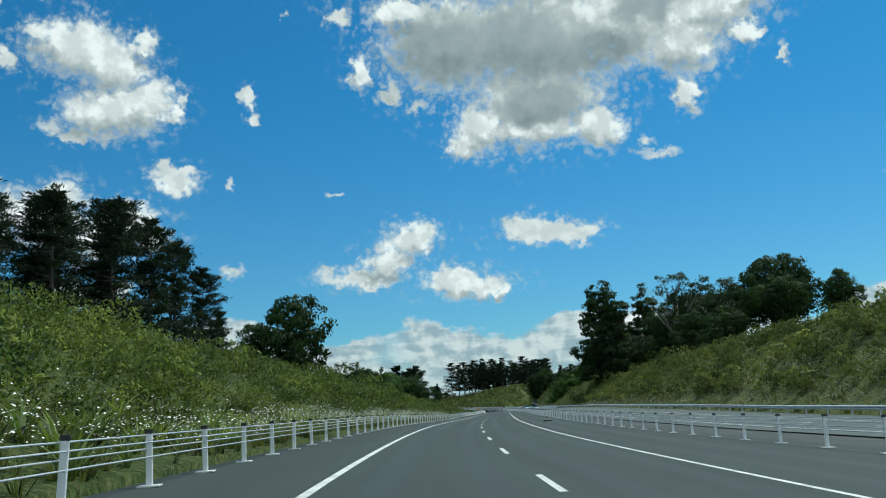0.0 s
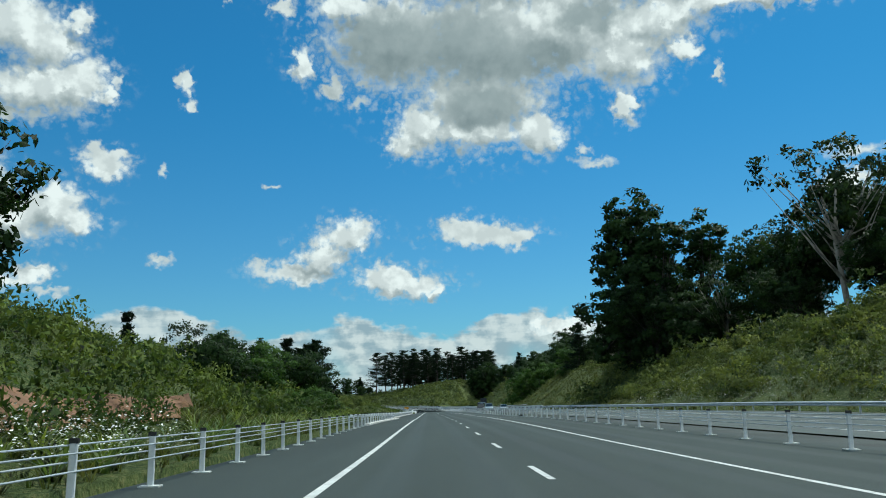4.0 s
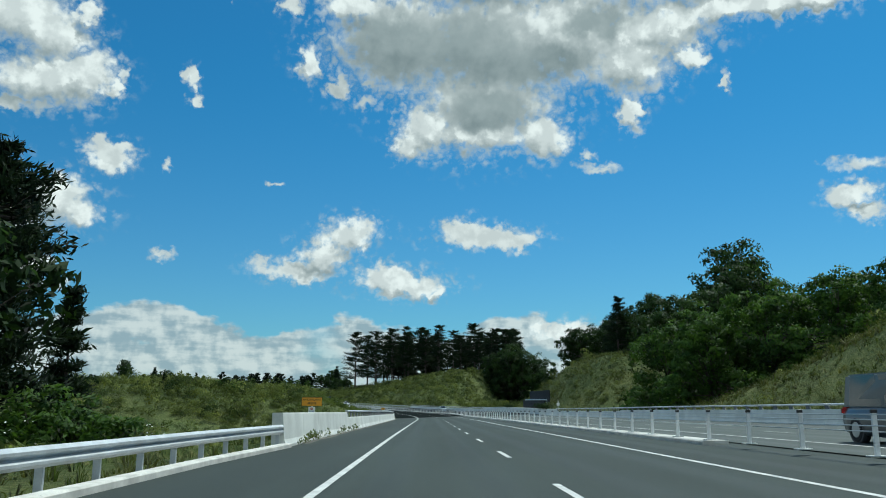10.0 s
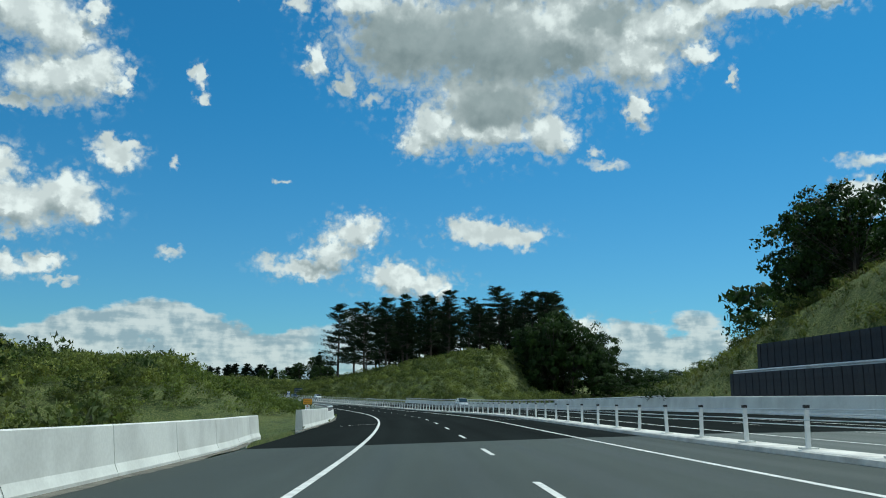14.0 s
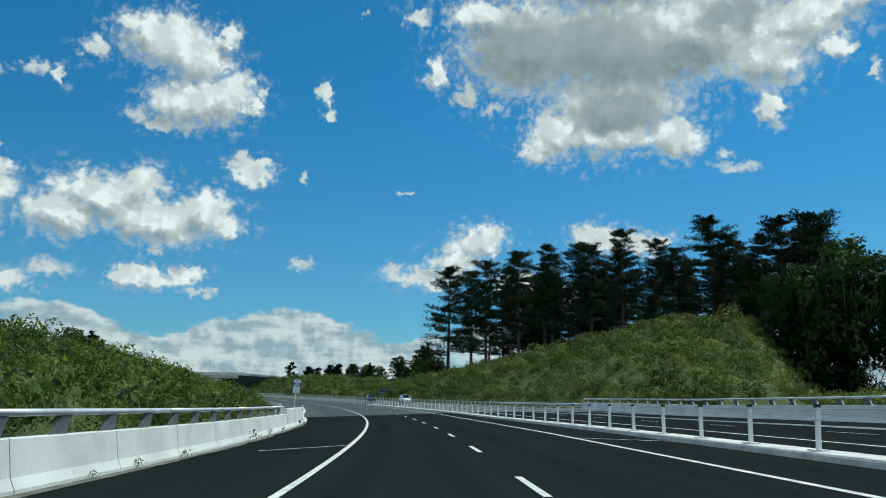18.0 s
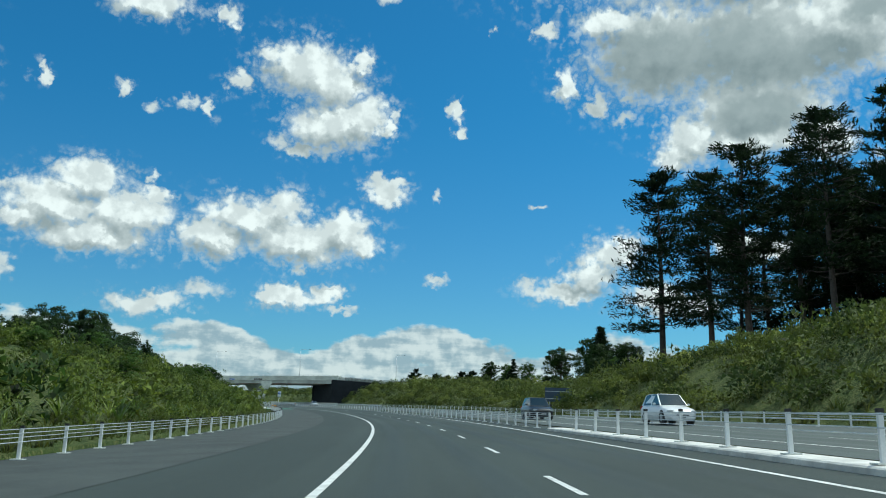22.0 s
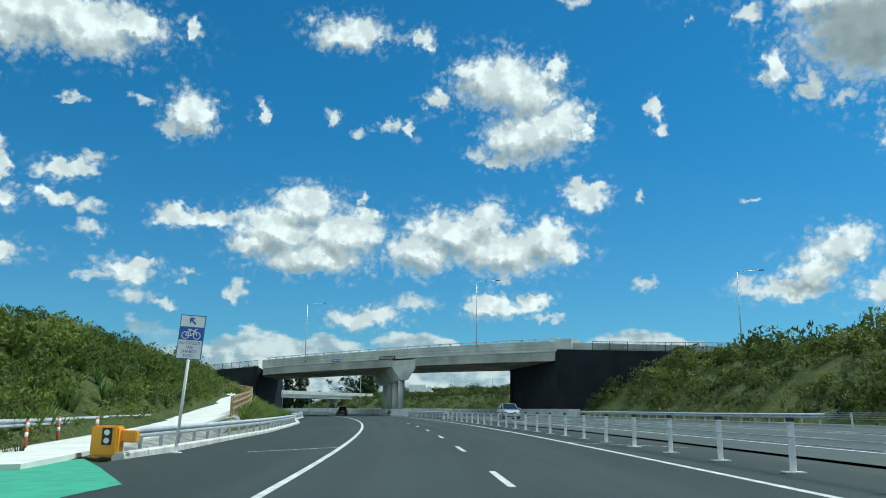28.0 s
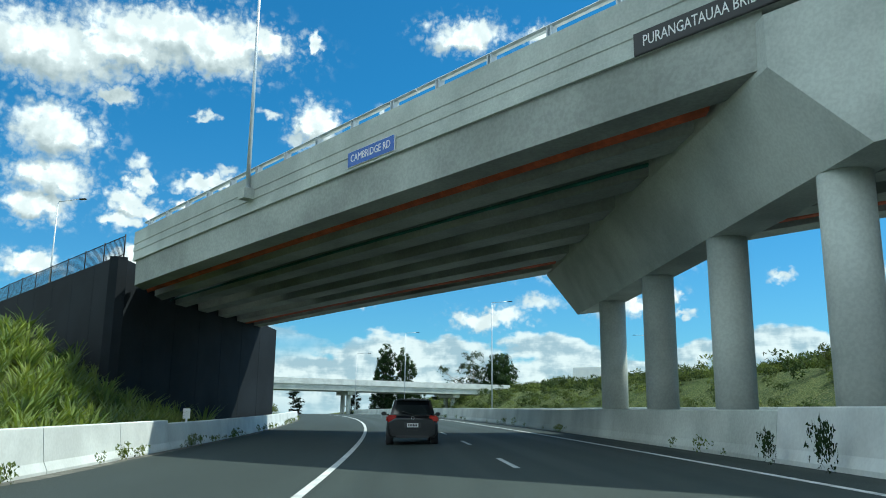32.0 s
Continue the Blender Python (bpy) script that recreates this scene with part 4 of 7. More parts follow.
concrete_barrier(1024, 1090, BE, 1, "low concrete barrier in the shade of an overbridge", 0.85, 6.0)

# median
wire_fence(-9.7, 318, FENCE, "white steel-post wire rope barrier along the median", 3.05)
wire_fence(321.05, 738, FENCE, "white steel-post wire rope barrier on a median kerb", 3.05, 0.12)
wire_fence(741, 962, FENCE, "white steel-post wire rope barrier along the median before an overbridge", 3.05)
kerb(345, 740, lambda s: FENCE(s) - 0.35, 1, "pale concrete median kerb", 0.75, 0.12)
GM = table((961, 8.9), (990, 8.2))
guard_rail(962, 990, GM, -1, "double galvanised guard rail leading to a median barrier")
guard_rail(962, 990, lambda s: GM(s) + 0.55, 1, "galvanised guard rail facing the oncoming carriageway")
MB = table((989, 8.0), (1005, 8.25), (1040, 8.6), (1100, 8.3), (1400, 8.3))
concrete_barrier(990, 1012, MB, -1, "pale concrete median barrier", 1.0, 11.0, thick=0.3)
concrete_barrier(1012, 1180, MB, -1, "pale concrete median barrier under and past an overbridge", 0.95, 12.0, CONCRETE, thick=0.3)
concrete_barrier(990, 1180, table((990, 10.6), (1180, 10.8)), 1, "pale concrete median barrier facing the oncoming side", 0.9, 12.0, CONCRETE, thick=0.3)

# far side
guard_rail(-60, 303, FAR, -1, "galvanised guard rail across the highway below a planted bank", 4.0)
concrete_barrier(303, 420, FAR, -1, "long white concrete barrier across the highway", 0.95, 6.0)
fb = concrete_barrier(420, 466, FAR, -1, "white concrete barrier with a steel rail across the highway", 0.85, 6.0)
bridge_rail(fb, 330, 466, FAR, -1, 0.85)
concrete_barrier(466, 556, FAR, -1, "white concrete retaining barrier below a grassed hill", 1.15, 6.0)
fb2 = concrete_barrier(556, 668, FAR, -1, "white concrete bridge barrier with a steel rail across the highway", 0.85, 6.0)
bridge_rail(fb2, 520, 668, FAR, -1, 0.85)
guard_rail(668, 712, FAR, -1, "galvanised guard rail at the far shoulder", 4.0)
wire_fence(712, 925, FAR, "wire rope barrier across the highway below a scrubby hill", 3.05, 0.0)
guard_rail(925, 975, FAR, -1, "galvanised guard rail before a dark abutment", 2.0)
concrete_barrier(975, 1180, lambda s: FAR(s) - 0.3, -1, "grey concrete barrier below a dark abutment", 0.95, 6.0, CONCRETE)


# ---- overbridge ----
E1, N1 = Vector((0.9722, -0.2340, 0)), Vector((0.2340, 0.9722, 0))
Q1 = Vector((-0.63, 0.777, 0)).normalized()           # along the highway below
ORIGIN = Vector((-104.3, 979.8, 0))


def ob_place(a, b, z):
    """A place on the overbridge: a along it, b back from its near edge."""
    return ORIGIN + E1 * a + N1 * b + Vector((0, 0, z))


def slab(corners, z0, z1):
    """A prism over plan corners, level."""
    return prism([(p.x, p.y) for p in corners], z0, z1)


overbridge = thing("overbridge", Matrix.Translation(ob_place(0, 0, 0.6)), "grey concrete highway overbridge on a hammerhead pier between dark abutments", "bridge")
AL, AR, WIDE = -33.9, 32.0, 14.2
SKEW = (Q1.dot(E1)) / (Q1.dot(N1))                     # shift along E1 per metre back, parallel to the highway


def camber(a):
    """Rise of the deck along the bridge."""
    return 0.35 - 0.35 * ((a - 4) / 36.0) ** 2


def beam_mesh(name, outline, a0, a1, skewed, material, d=4.0):
    """An outline of (b, z) drawn along the bridge with its camber."""
    rows = []
    for a in steps(a0, a1, d):
        rows.append([ob_place(a + (SKEW * b if skewed else 0), b, z + camber(a)) for b, z in outline])
    return grid_mesh(name, [[tuple(p) for p in r] for r in rows], material, True, False, True)


def obp(name, data, material=None, label="", parent=None):
    o = part(name, data, material, None, label)
    return keep(o, overbridge) if parent is None else keep2(o, parent)


def keep2(o, parent):
    o.parent = parent
    o.matrix_parent_inverse = parent.matrix_world.inverted()
    return o


deck = obp("deck", beam_mesh("deck", [(0.25, 9.25), (0.25, 9.5), (WIDE - 0.25, 9.5), (WIDE - 0.25, 9.25)], AL, AR, False, CONCRETE))
face = [(-0.05, 8.95), (-0.05, 9.10), (-0.02, 9.12), (-0.02, 9.42), (-0.05, 9.44), (-0.05, 9.62), (-0.02, 9.64), (-0.02, 9.80), (-0.05, 9.82), (-0.05, 10.45), (0.30, 10.45), (0.36, 9.5), (0.30, 8.95)]
for side, b0, sg in (("near", 0.0, 1), ("far", WIDE, -1)):
    for a0 in np.arange(AL, AR, 16.75):
        obp("parapet", beam_mesh("parapet", [(b0 + sg * b, z) for b, z in face], a0 + 0.01, min(a0 + 16.75, AR) - 0.01, False, CONCRETE))
# beams take the concrete whose colour carries the under-deck shade
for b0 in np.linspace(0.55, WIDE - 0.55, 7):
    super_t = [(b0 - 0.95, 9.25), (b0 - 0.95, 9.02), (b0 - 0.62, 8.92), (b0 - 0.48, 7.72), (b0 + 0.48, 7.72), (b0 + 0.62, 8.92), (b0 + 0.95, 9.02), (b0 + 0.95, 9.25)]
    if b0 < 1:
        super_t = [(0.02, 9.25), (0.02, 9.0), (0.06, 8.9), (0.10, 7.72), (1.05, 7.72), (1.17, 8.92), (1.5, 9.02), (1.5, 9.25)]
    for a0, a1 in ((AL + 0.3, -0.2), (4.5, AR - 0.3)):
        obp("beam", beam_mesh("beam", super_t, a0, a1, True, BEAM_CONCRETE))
rust = surface("red_oxide_pipe", (0.52, 0.105, 0.040), 0.6, vary=0.3, grain=8)
green_duct = surface("green_duct", (0.03, 0.16, 0.12), 0.6, vary=0.3)
for b0, z0, r0, col, txt in ((1.42, 7.84, 0.17, rust, "red oxide service pipe"), (12.2, 7.84, 0.17, rust, "red oxide service pipe"), (4.05, 7.9, 0.06, green_duct, "thin green duct")):
    ring = [(b0 + r0 * math.cos(k * math.pi / 4), z0 + r0 * math.sin(k * math.pi / 4)) for k in range(8)]
    for a0, a1 in ((AL + 0.4, -0.6), (4.9, AR - 0.4)):
        obp("service_pipe", beam_mesh("service_pipe", ring, a0, a1, True, col), label=txt)
steel_top = [(-0.04, 10.79), (0.02, 10.85), (0.14, 10.85), (0.20, 10.79), (0.14, 10.73), (0.02, 10.73)]
for b0, sg in ((0.06, 1), (WIDE - 0.06, -1)):
    for a0 in np.arange(AL + 1, AR - 1, 10.8):
        obp("top_rail", beam_mesh("top_rail", [(b0 + sg * b, z) for b, z in steel_top], a0, min(a0 + 10.75, AR - 1), False, GALV))
    fin = bpy.data.meshes.new("rail_bracket")
    bm = block(-0.02, 0.02, -0.05, 0.16, 0.0, 0.32)
    bm.to_mesh(fin), bm.free(), fin.materials.append(GALV)
    for a0 in np.arange(AL + 1.6, AR - 1.2, 2.2):
        for da in (-0.07, 0.07):
            p = ob_place(a0 + da, b0, 10.44 + camber(a0))
            keep(part("rail_bracket", fin, m=Matrix.Translation(p) @ pose(0, 0, 0, 0, 0, -13.5)), overbridge)
# pier: cap drawn along the highway, four columns
cap_line = [(-0.35, 9.06), (-0.35, 7.95), (1.45, 5.95), (3.15, 5.95), (4.65, 7.75), (4.65, 9.06)]
rows = []
for q in (-0.25, 23.0):
    c = ORIGIN + Q1 * q
    rows.append([tuple(c + E1 * a + Vector((0, 0, z))) for a, z in cap_line])
me = grid_mesh("pier_cap", rows, CONCRETE, True, False, True)
obp("pier_cap", me, label="tapered concrete pier cap")
for q in (2.3, 8.1, 13.9, 19.7):
    c = ORIGIN + Q1 * q + E1 * 2.3
    obp("column", tube([(c.x, c.y, 0.3), (c.x, c.y, 6.0)], 0.52, 24), CONCRETE)
# name boards
SIGN_BLUE = surface("sign_blue", (0.02, 0.10, 0.42), 0.45, vary=0.05)
SIGN_BLACK = surface("sign_black", (0.012, 0.012, 0.012), 0.45, vary=0.05)
SIGN_WHITE = surface("sign_white", (0.80, 0.80, 0.78), 0.45, vary=0.04)
SIGN_YELLOW = surface("sign_yellow", (0.80, 0.36, 0.02), 0.45, vary=0.05)


def words(body, size, material, parent, m, width=None, name="lettering"):
    """Flat raised letters, upright in x and z, facing -y."""
    cu = bpy.data.curves.new(name, "FONT")
    cu.body, cu.size, cu.align_x, cu.align_y, cu.extrude, cu.resolution_u = body, size, "CENTER", "CENTER", 0.004, 2
    tmp = bpy.data.objects.new(name, cu)
    scene.collection.objects.link(tmp)
    bpy.context.view_layer.update()
    me = bpy.data.meshes.new_from_object(tmp.evaluated_get(bpy.context.evaluated_depsgraph_get()))
    bpy.data.objects.remove(tmp)
    me.transform(Matrix.Rotation(math.pi / 2, 4, "X"))
    xs = [v.co.x for v in me.vertices]
    if width:
        me.transform(Matrix.Diagonal((width / (max(xs) - min(xs)), 1, 1, 1)))
    me.materials.clear()
    me.materials.append(material)
    return part(name, me, None, parent, m=m)


def name_board(a0, a1, z, h, body, back, label):
    mid_a = (a0 + a1) / 2
    ob = thing("name_board", Matrix.Translation(ob_place(mid_a, -0.08, z + camber(mid_a))) @ pose(0, 0, 0, 0, 0, -13.53), label, "sign")
    w = a1 - a0
    part("board", block(-w / 2, w / 2, -0.03, 0.03, -h / 2, h / 2, 0.006), back, ob)
    part("rim", block(-w / 2 - 0.012, w / 2 + 0.012, -0.018, 0.028, -h / 2 - 0.012, h / 2 + 0.012), SIGN_WHITE if back is SIGN_BLUE else SIGN_BLACK, ob)
    words(body, h * 0.72, SIGN_WHITE, ob, pose(0, -0.036, 0), w * 0.86)


name_board(-14.7, -12.2, 9.30, 0.50, "CAMBRIDGE RD", SIGN_BLUE, "small blue road name board on a concrete parapet")
name_board(-3.25, 0.35, 9.20, 0.52, "PURANGATAUAA BRIDGE", SIGN_BLACK, "black bridge name board with white letters on a parapet")


def wall_run(name, pts, tops, thick, material, label, foot=-0.6, panel=3.0):
    """A wall of upright panels through plan places, with its own top heights."""
    own = thing(name, Matrix.Translation((pts[0][0], pts[0][1], foot)), label, "retaining wall")
    for (p, q), (t0, t1) in zip(zip(pts, pts[1:]), zip(tops, tops[1:])):
        p, q = Vector((*p, 0)), Vector((*q, 0))
        d = q - p
        nrm = Vector((-d.y, d.x, 0)).normalized() * thick
        m = max(1, int(round(d.length / panel)))
        for i in range(m):
            f0, f1 = i / m + 0.012 / d.length, (i + 1) / m - 0.012 / d.length
            bm = bmesh.new()
            lo, hi = [], []
            for f, off in ((f0, 0), (f1, 0), (f1, 1), (f0, 1)):
                w = p + d * f + nrm * off
                lo.append(bm.verts.new((w.x, w.y, foot))), hi.append(bm.verts.new((w.x, w.y, t0 + (t1 - t0) * f)))
            bm.faces.new(lo[::-1]), bm.faces.new(hi)
            for c in range(4):
                bm.faces.new((lo[c], lo[(c + 1) % 4], hi[(c + 1) % 4], hi[c]))
            bmesh.ops.recalc_face_normals(bm, faces=bm.faces)
            keep(part("panel", bm, material), own)
    return own


def xy(p):
    return (p.x, p.y)


lcorner = ob_place(-35.2, -0.3, 0)
lfar = Vector((-147.6, 1007.2, 0))
abut_l = wall_run("abutment_wall", [xy(lcorner - E1 * 38 - N1 * 3), xy(lcorner - E1 * 18 - N1 * 1.2), xy(lcorner), xy(lfar), xy(lfar - E1 * 12)], [7.3, 8.8, 9.35, 7.9, 7.9], 0.5, BLACK_WALL,
                  "black-stained concrete abutment wall below a railing")
rcorner = ob_place(31.0, -0.4, 0)
rfar = rcorner + Q1 * 21.0
abut_r = wall_run("abutment_wall", [xy(rfar + E1 * 8), xy(rfar), xy(rcorner), xy(rcorner + E1 * 24 - N1 * 1.5), xy(rcorner + E1 * 46 - N1 * 5)], [7.9, 7.9, 9.4, 7.8, 6.4], 0.5, BLACK_WALL,
                  "long black-stained concrete abutment wall with a railing")
bearing = part("bearing_block", slab([ob_place(AR - 1.3, -0.35, 0), ob_place(AR + 1.2, -0.35, 0), ob_place(AR + 1.2 , 2, 0), ob_place(AR - 1.3, 2, 0)], 9.2, 10.75), CONCRETE)
keep(bearing, overbridge)


def picket_fence(pts, gap, height, material, label, name="railing", posts=2.4):
    """An upright-bar railing through places in the world."""
    own = thing(name, Matrix.Translation(pts[0]), label, "railing")
    pts = [Vector(p) for p in pts]
    up = Vector((0, 0, 1))
    for p, q in zip(pts, pts[1:]):
        for h in (0.12, height):
            keep(part("rail", tube([p + up * h, q + up * h], 0.028, 6), material), own)
        n = max(2, int((q - p).length / posts))
        for i in range(n + 1):
            w = p.lerp(q, i / n)
            keep(part("post", tube([w, w + up * (height + 0.08)], 0.04, 6), material), own)
        bm = bmesh.new()
        m = int((q - p).length / gap)
        for i in range(m):
            w = p.lerp(q, (i + 0.5) / m)
            box(bm, w.x - 0.011, w.x + 0.011, w.y - 0.011, w.y + 0.011, w.z + 0.12, w.z + height)
        keep(part("bar_infill", bm, material, kind="stuff"), own)
    return own


DARK_STEEL = surface("black_steel", (0.015, 0.016, 0.018), 0.5, 0.3, vary=0.1)
c0 = lcorner
picket_fence([(*xy(c0 + N1 * 0.25), 9.35), (*xy(c0 - E1 * 18 - N1 * 0.95), 8.8), (*xy(c0 - E1 * 38 - N1 * 2.75), 7.3)], 0.16, 1.1, DARK_STEEL, "black steel railing on an abutment wall")
picket_fence([(*xy(rcorner + N1 * -0.1 + E1 * 5.5), 9.03)] + [(*xy(rcorner + E1 * 24 - N1 * 1.25), 7.8), (*xy(rcorner + E1 * 46 - N1 * 4.75), 6.4)], 0.16, 1.1, DARK_STEEL, "black steel railing above a dark wall")
# the concrete edge of the approach road, set back behind the railing
edge = [(-0.6, 9.2, 10.45), (5.5, 8.9, 10.0), (24.0, 7.6, 8.5), (46.0, 6.2, 7.0)]
approach_edge = thing("approach_parapet", Matrix.Translation(rcorner + N1 * 0.8 + Vector((0, 0, 9))), "pale concrete parapet behind a railing on an abutment", "parapet")
for (d0, lo0, hi0), (d1, lo1, hi1) in zip(edge, edge[1:]):
    rows_e = []
    for d, lo, hi in ((d0 + 0.01, lo0, hi0), (d1 - 0.01, lo1, hi1)):
        p = rcorner + E1 * d + N1 * (0.8 - 0.062 * d - (0.09 * (d - 24) if d > 24 else 0))
        rows_e.append([tuple(p + N1 * b + Vector((0, 0, z))) for b, z in ((0, lo), (0, hi), (0.3, hi), (0.3, lo))])
    keep(part("segment", grid_mesh("segment", rows_e, CONCRETE, True, False, True)), approach_edge)
# the fill that carries the upper road behind each abutment
FILL = thing("approach_road", Matrix.Translation(ob_place(-60, 6, 5)), "upper road on grassed fill behind the abutments", "road", kind="structure")
for a0, a1, z0, z1 in ((AL - 60, AL - 3.0, 5.6, 9.3), (AR + 2.0, AR + 60, 9.2, 5.4)):
    bm = bmesh.new()
    vs = []
    for a, z in ((a0, z0), (a1, z1)):
        vs.append([bm.verts.new(ob_place(a + SKEW * b, b, zz)) for b, zz in ((0.1, -3), (0.1, z), (WIDE - 0.1, z), (WIDE - 0.1, -3))])
    for i in range(4):
        bm.faces.new((vs[0][i], vs[0][(i + 1) % 4], vs[1][(i + 1) % 4], vs[1][i]))
    bm.faces.new(vs[0][::-1]), bm.faces.new(vs[1])
    bmesh.ops.recalc_face_normals(bm, faces=bm.faces)
    keep(part("fill", bm, TURF), FILL)


def street_lamp(x, y, z, height, arm, turn, label="tall galvanised street lamp with a single outreach arm"):
    ob = thing("street_lamp", pose(x, y, z, 0, 0, turn), label, "street lamp", "street lamps")
    part("pole", tube([(0, 0, 0), (0, 0, height)], [0.09, 0.05], 10), GALV, ob)
    part("arm", tube([(0, 0, height - 0.02), (0.1, 0, height + 0.04), (arm, 0, height + 0.12)], [0.04, 0.04, 0.03], 8), GALV, ob)
    part("lamp_head", block(arm - 0.05, arm + 0.6, -0.13, 0.13, height + 0.05, height + 0.15, 0.03), DARK_STEEL, ob)
    part("base_plate", block(-0.2, 0.2, -0.2, 0.2, 0, 0.05, 0.01), GALV, ob)
    return ob


for a, r in ((-21.6, 8), (16.9, 3)):
    p = ob_place(a, -0.18, 9.85 + camber(a))
    street_lamp(p.x, p.y, p.z, 9.9, 3.1, r)
    bkt = part("lamp_bracket", slab([ob_place(a - 0.25, -0.45, 0), ob_place(a + 0.25, -0.45, 0), ob_place(a + 0.25, 0, 0), ob_place(a - 0.25, 0, 0)], 9.45 + camber(a), 9.87 + camber(a)), CONCRETE)
    keep(bkt, overbridge)


# ---- plants ----
def unit(v):
    return v / np.maximum(np.linalg.norm(v, axis=-1, keepdims=True), 1e-6)


def leaves(c, n, length, width, rng):
    """Pointed four-cornered leaf sprays at c, facing about n."""
    k = len(c)
    a = unit(np.cross(n, rng.normal(size=(k, 3))))
    b = unit(np.cross(n, a)) * np.asarray(width).reshape(-1, 1)
    a = a * np.asarray(length).reshape(-1, 1)
    v = np.stack([c - a, c + b - a * 0.1, c + a, c - b - a * 0.1], 1)
    v[:, 2] += unit(n) * np.asarray(length).reshape(-1, 1) * 0.25
    return v.reshape(-1, 3)


def tris_of(v):
    return np.arange(len(v)).reshape(-1, 3)


def quads_of(v):
    return np.arange(len(v)).reshape(-1, 4)


def broad_crown(rng, h, wide, low=0.22, clumps=110, per=36, lobes=5, leaf=0.36, stack=False):
    """Leaf clumps over several lobes, with gaps between them."""
    centres, dirs = [], []
    lob = [(rng.normal(0, wide * 0.26), rng.normal(0, wide * 0.26), h * rng.uniform(low + (0.22 if low > 0.1 else 0.08), 0.80), wide * rng.uniform(0.24, 0.36), h * rng.uniform(0.17, 0.26)) for _ in range(lobes)]
    if stack:
        lob = [(rng.normal(0, wide * 0.10), rng.normal(0, wide * 0.10), h * z, wide * rng.uniform(0.30, 0.44) * (1.0 if z < 0.7 else 0.72), h * 0.11) for z in np.linspace(0.12, 0.80, lobes)]
    lob.append((0, 0, h * 0.80, wide * 0.26, h * 0.20))
    out_v, out_n, out_t = [], [], []
    for i in range(clumps):
        x, y, z, r, rz = lob[i % len(lob)]
        d = unit(rng.normal(size=3) + np.array([0, 0, 0.15]))
        c = np.array([x, y, z]) + d * np.array([r, r, rz]) * rng.uniform(0.75, 1.05)
        c[2] = max(c[2], h * low * rng.uniform(0.7, 1.1))
        cr = wide * rng.uniform(0.075, 0.135)
        n = unit(rng.normal(size=(per, 3)) + d * 0.5 + np.array([0, 0, 0.35]))
        p = c + n * cr * rng.uniform(0.35, 1.0, (per, 1)) * np.array([1.15, 1.15, 0.8])
        out_v.append(leaves(p, unit(n + rng.normal(size=(per, 3)) * 0.55), leaf * rng.uniform(0.6, 1.25, per), leaf * 0.55 * rng.uniform(0.6, 1.2, per), rng))
        out_n.append(np.repeat(unit(n * 0.7 + d * 0.7), 4, 0))
        out_t.append(np.full(per * 4, rng.random()))
        centres.append(c)
    return (np.concatenate(out_v), np.concatenate(out_n), np.concatenate(out_t)), centres


def pine_crown(rng, h, wide, low=0.35, whorls=15, per=4, tufts=3, blades=22, pointed=0.0, leaf=0.40):
    """Boughs in whorls, each a chain of upturned needle tufts; uneven, some boughs missing, the top narrow."""
    out_v, out_n, out_t, ends = [], [], [], []
    sway = rng.uniform(0.75, 1.2, 5)
    for w in range(whorls):
        f = w / (whorls - 1)
        z = h * (low + (0.99 - low) * f) + rng.normal(0, 0.008 * h)
        prof = (1 - f) ** 0.9 if pointed else min(1.0, 0.8 + f) * (1 - f) ** 0.5 * 0.95 + 0.13
        prof *= 1.0 if pointed else sway[int(f * 4.99)]
        for b in range(per):
            if rng.random() < 0.12:
                continue
            az = rng.uniform(0, 2 * math.pi)
            ln = max(0.5, wide * 0.5 * max(prof, 0.10) * rng.uniform(0.4, 1.2))
            rise = rng.uniform(-0.12, 0.28) + 0.55 * f * f
            zb = z + rng.uniform(-0.55, 0.55) * h * (1 - low) / whorls
            tip = np.array([math.cos(az) * ln, math.sin(az) * ln, zb + rise * ln * 0.8])
            root = np.array([0, 0, zb])
            ends.append((root, tip))
            for k in range(tufts):
                g = 0.28 + 0.78 * (k + rng.random()) / tufts
                c = root + (tip - root) * g + rng.normal(0, 0.02 * wide / 4, 3)
                out_way = unit(np.array([math.cos(az), math.sin(az), 0.6]))
                d = unit(out_way + rng.normal(size=(blades, 3)) * 0.7)
                m = leaf * rng.uniform(0.6, 1.25, (blades, 1))
                p = c + d * m * 0.4 + rng.normal(0, 1.0, (blades, 3)) * np.array([0.50, 0.50, 0.20]) * wide / 9.0 * (0.35 + 0.65 * min(1.0, prof))
                side = unit(np.cross(d, rng.normal(size=(blades, 3)))) * m * 0.24
                v = np.stack([p - d * m, p + side, p + d * m, p - side], 1)
                out_v.append(v.reshape(-1, 3))
                out_n.append(np.repeat(unit(unit(p - c) * 0.6 + np.array([math.cos(az), math.sin(az), 0.5]) * 0.6), 4, 0))
                out_t.append(np.full(blades * 4, rng.random()))
    return (np.concatenate(out_v), np.concatenate(out_n), np.concatenate(out_t)), ends


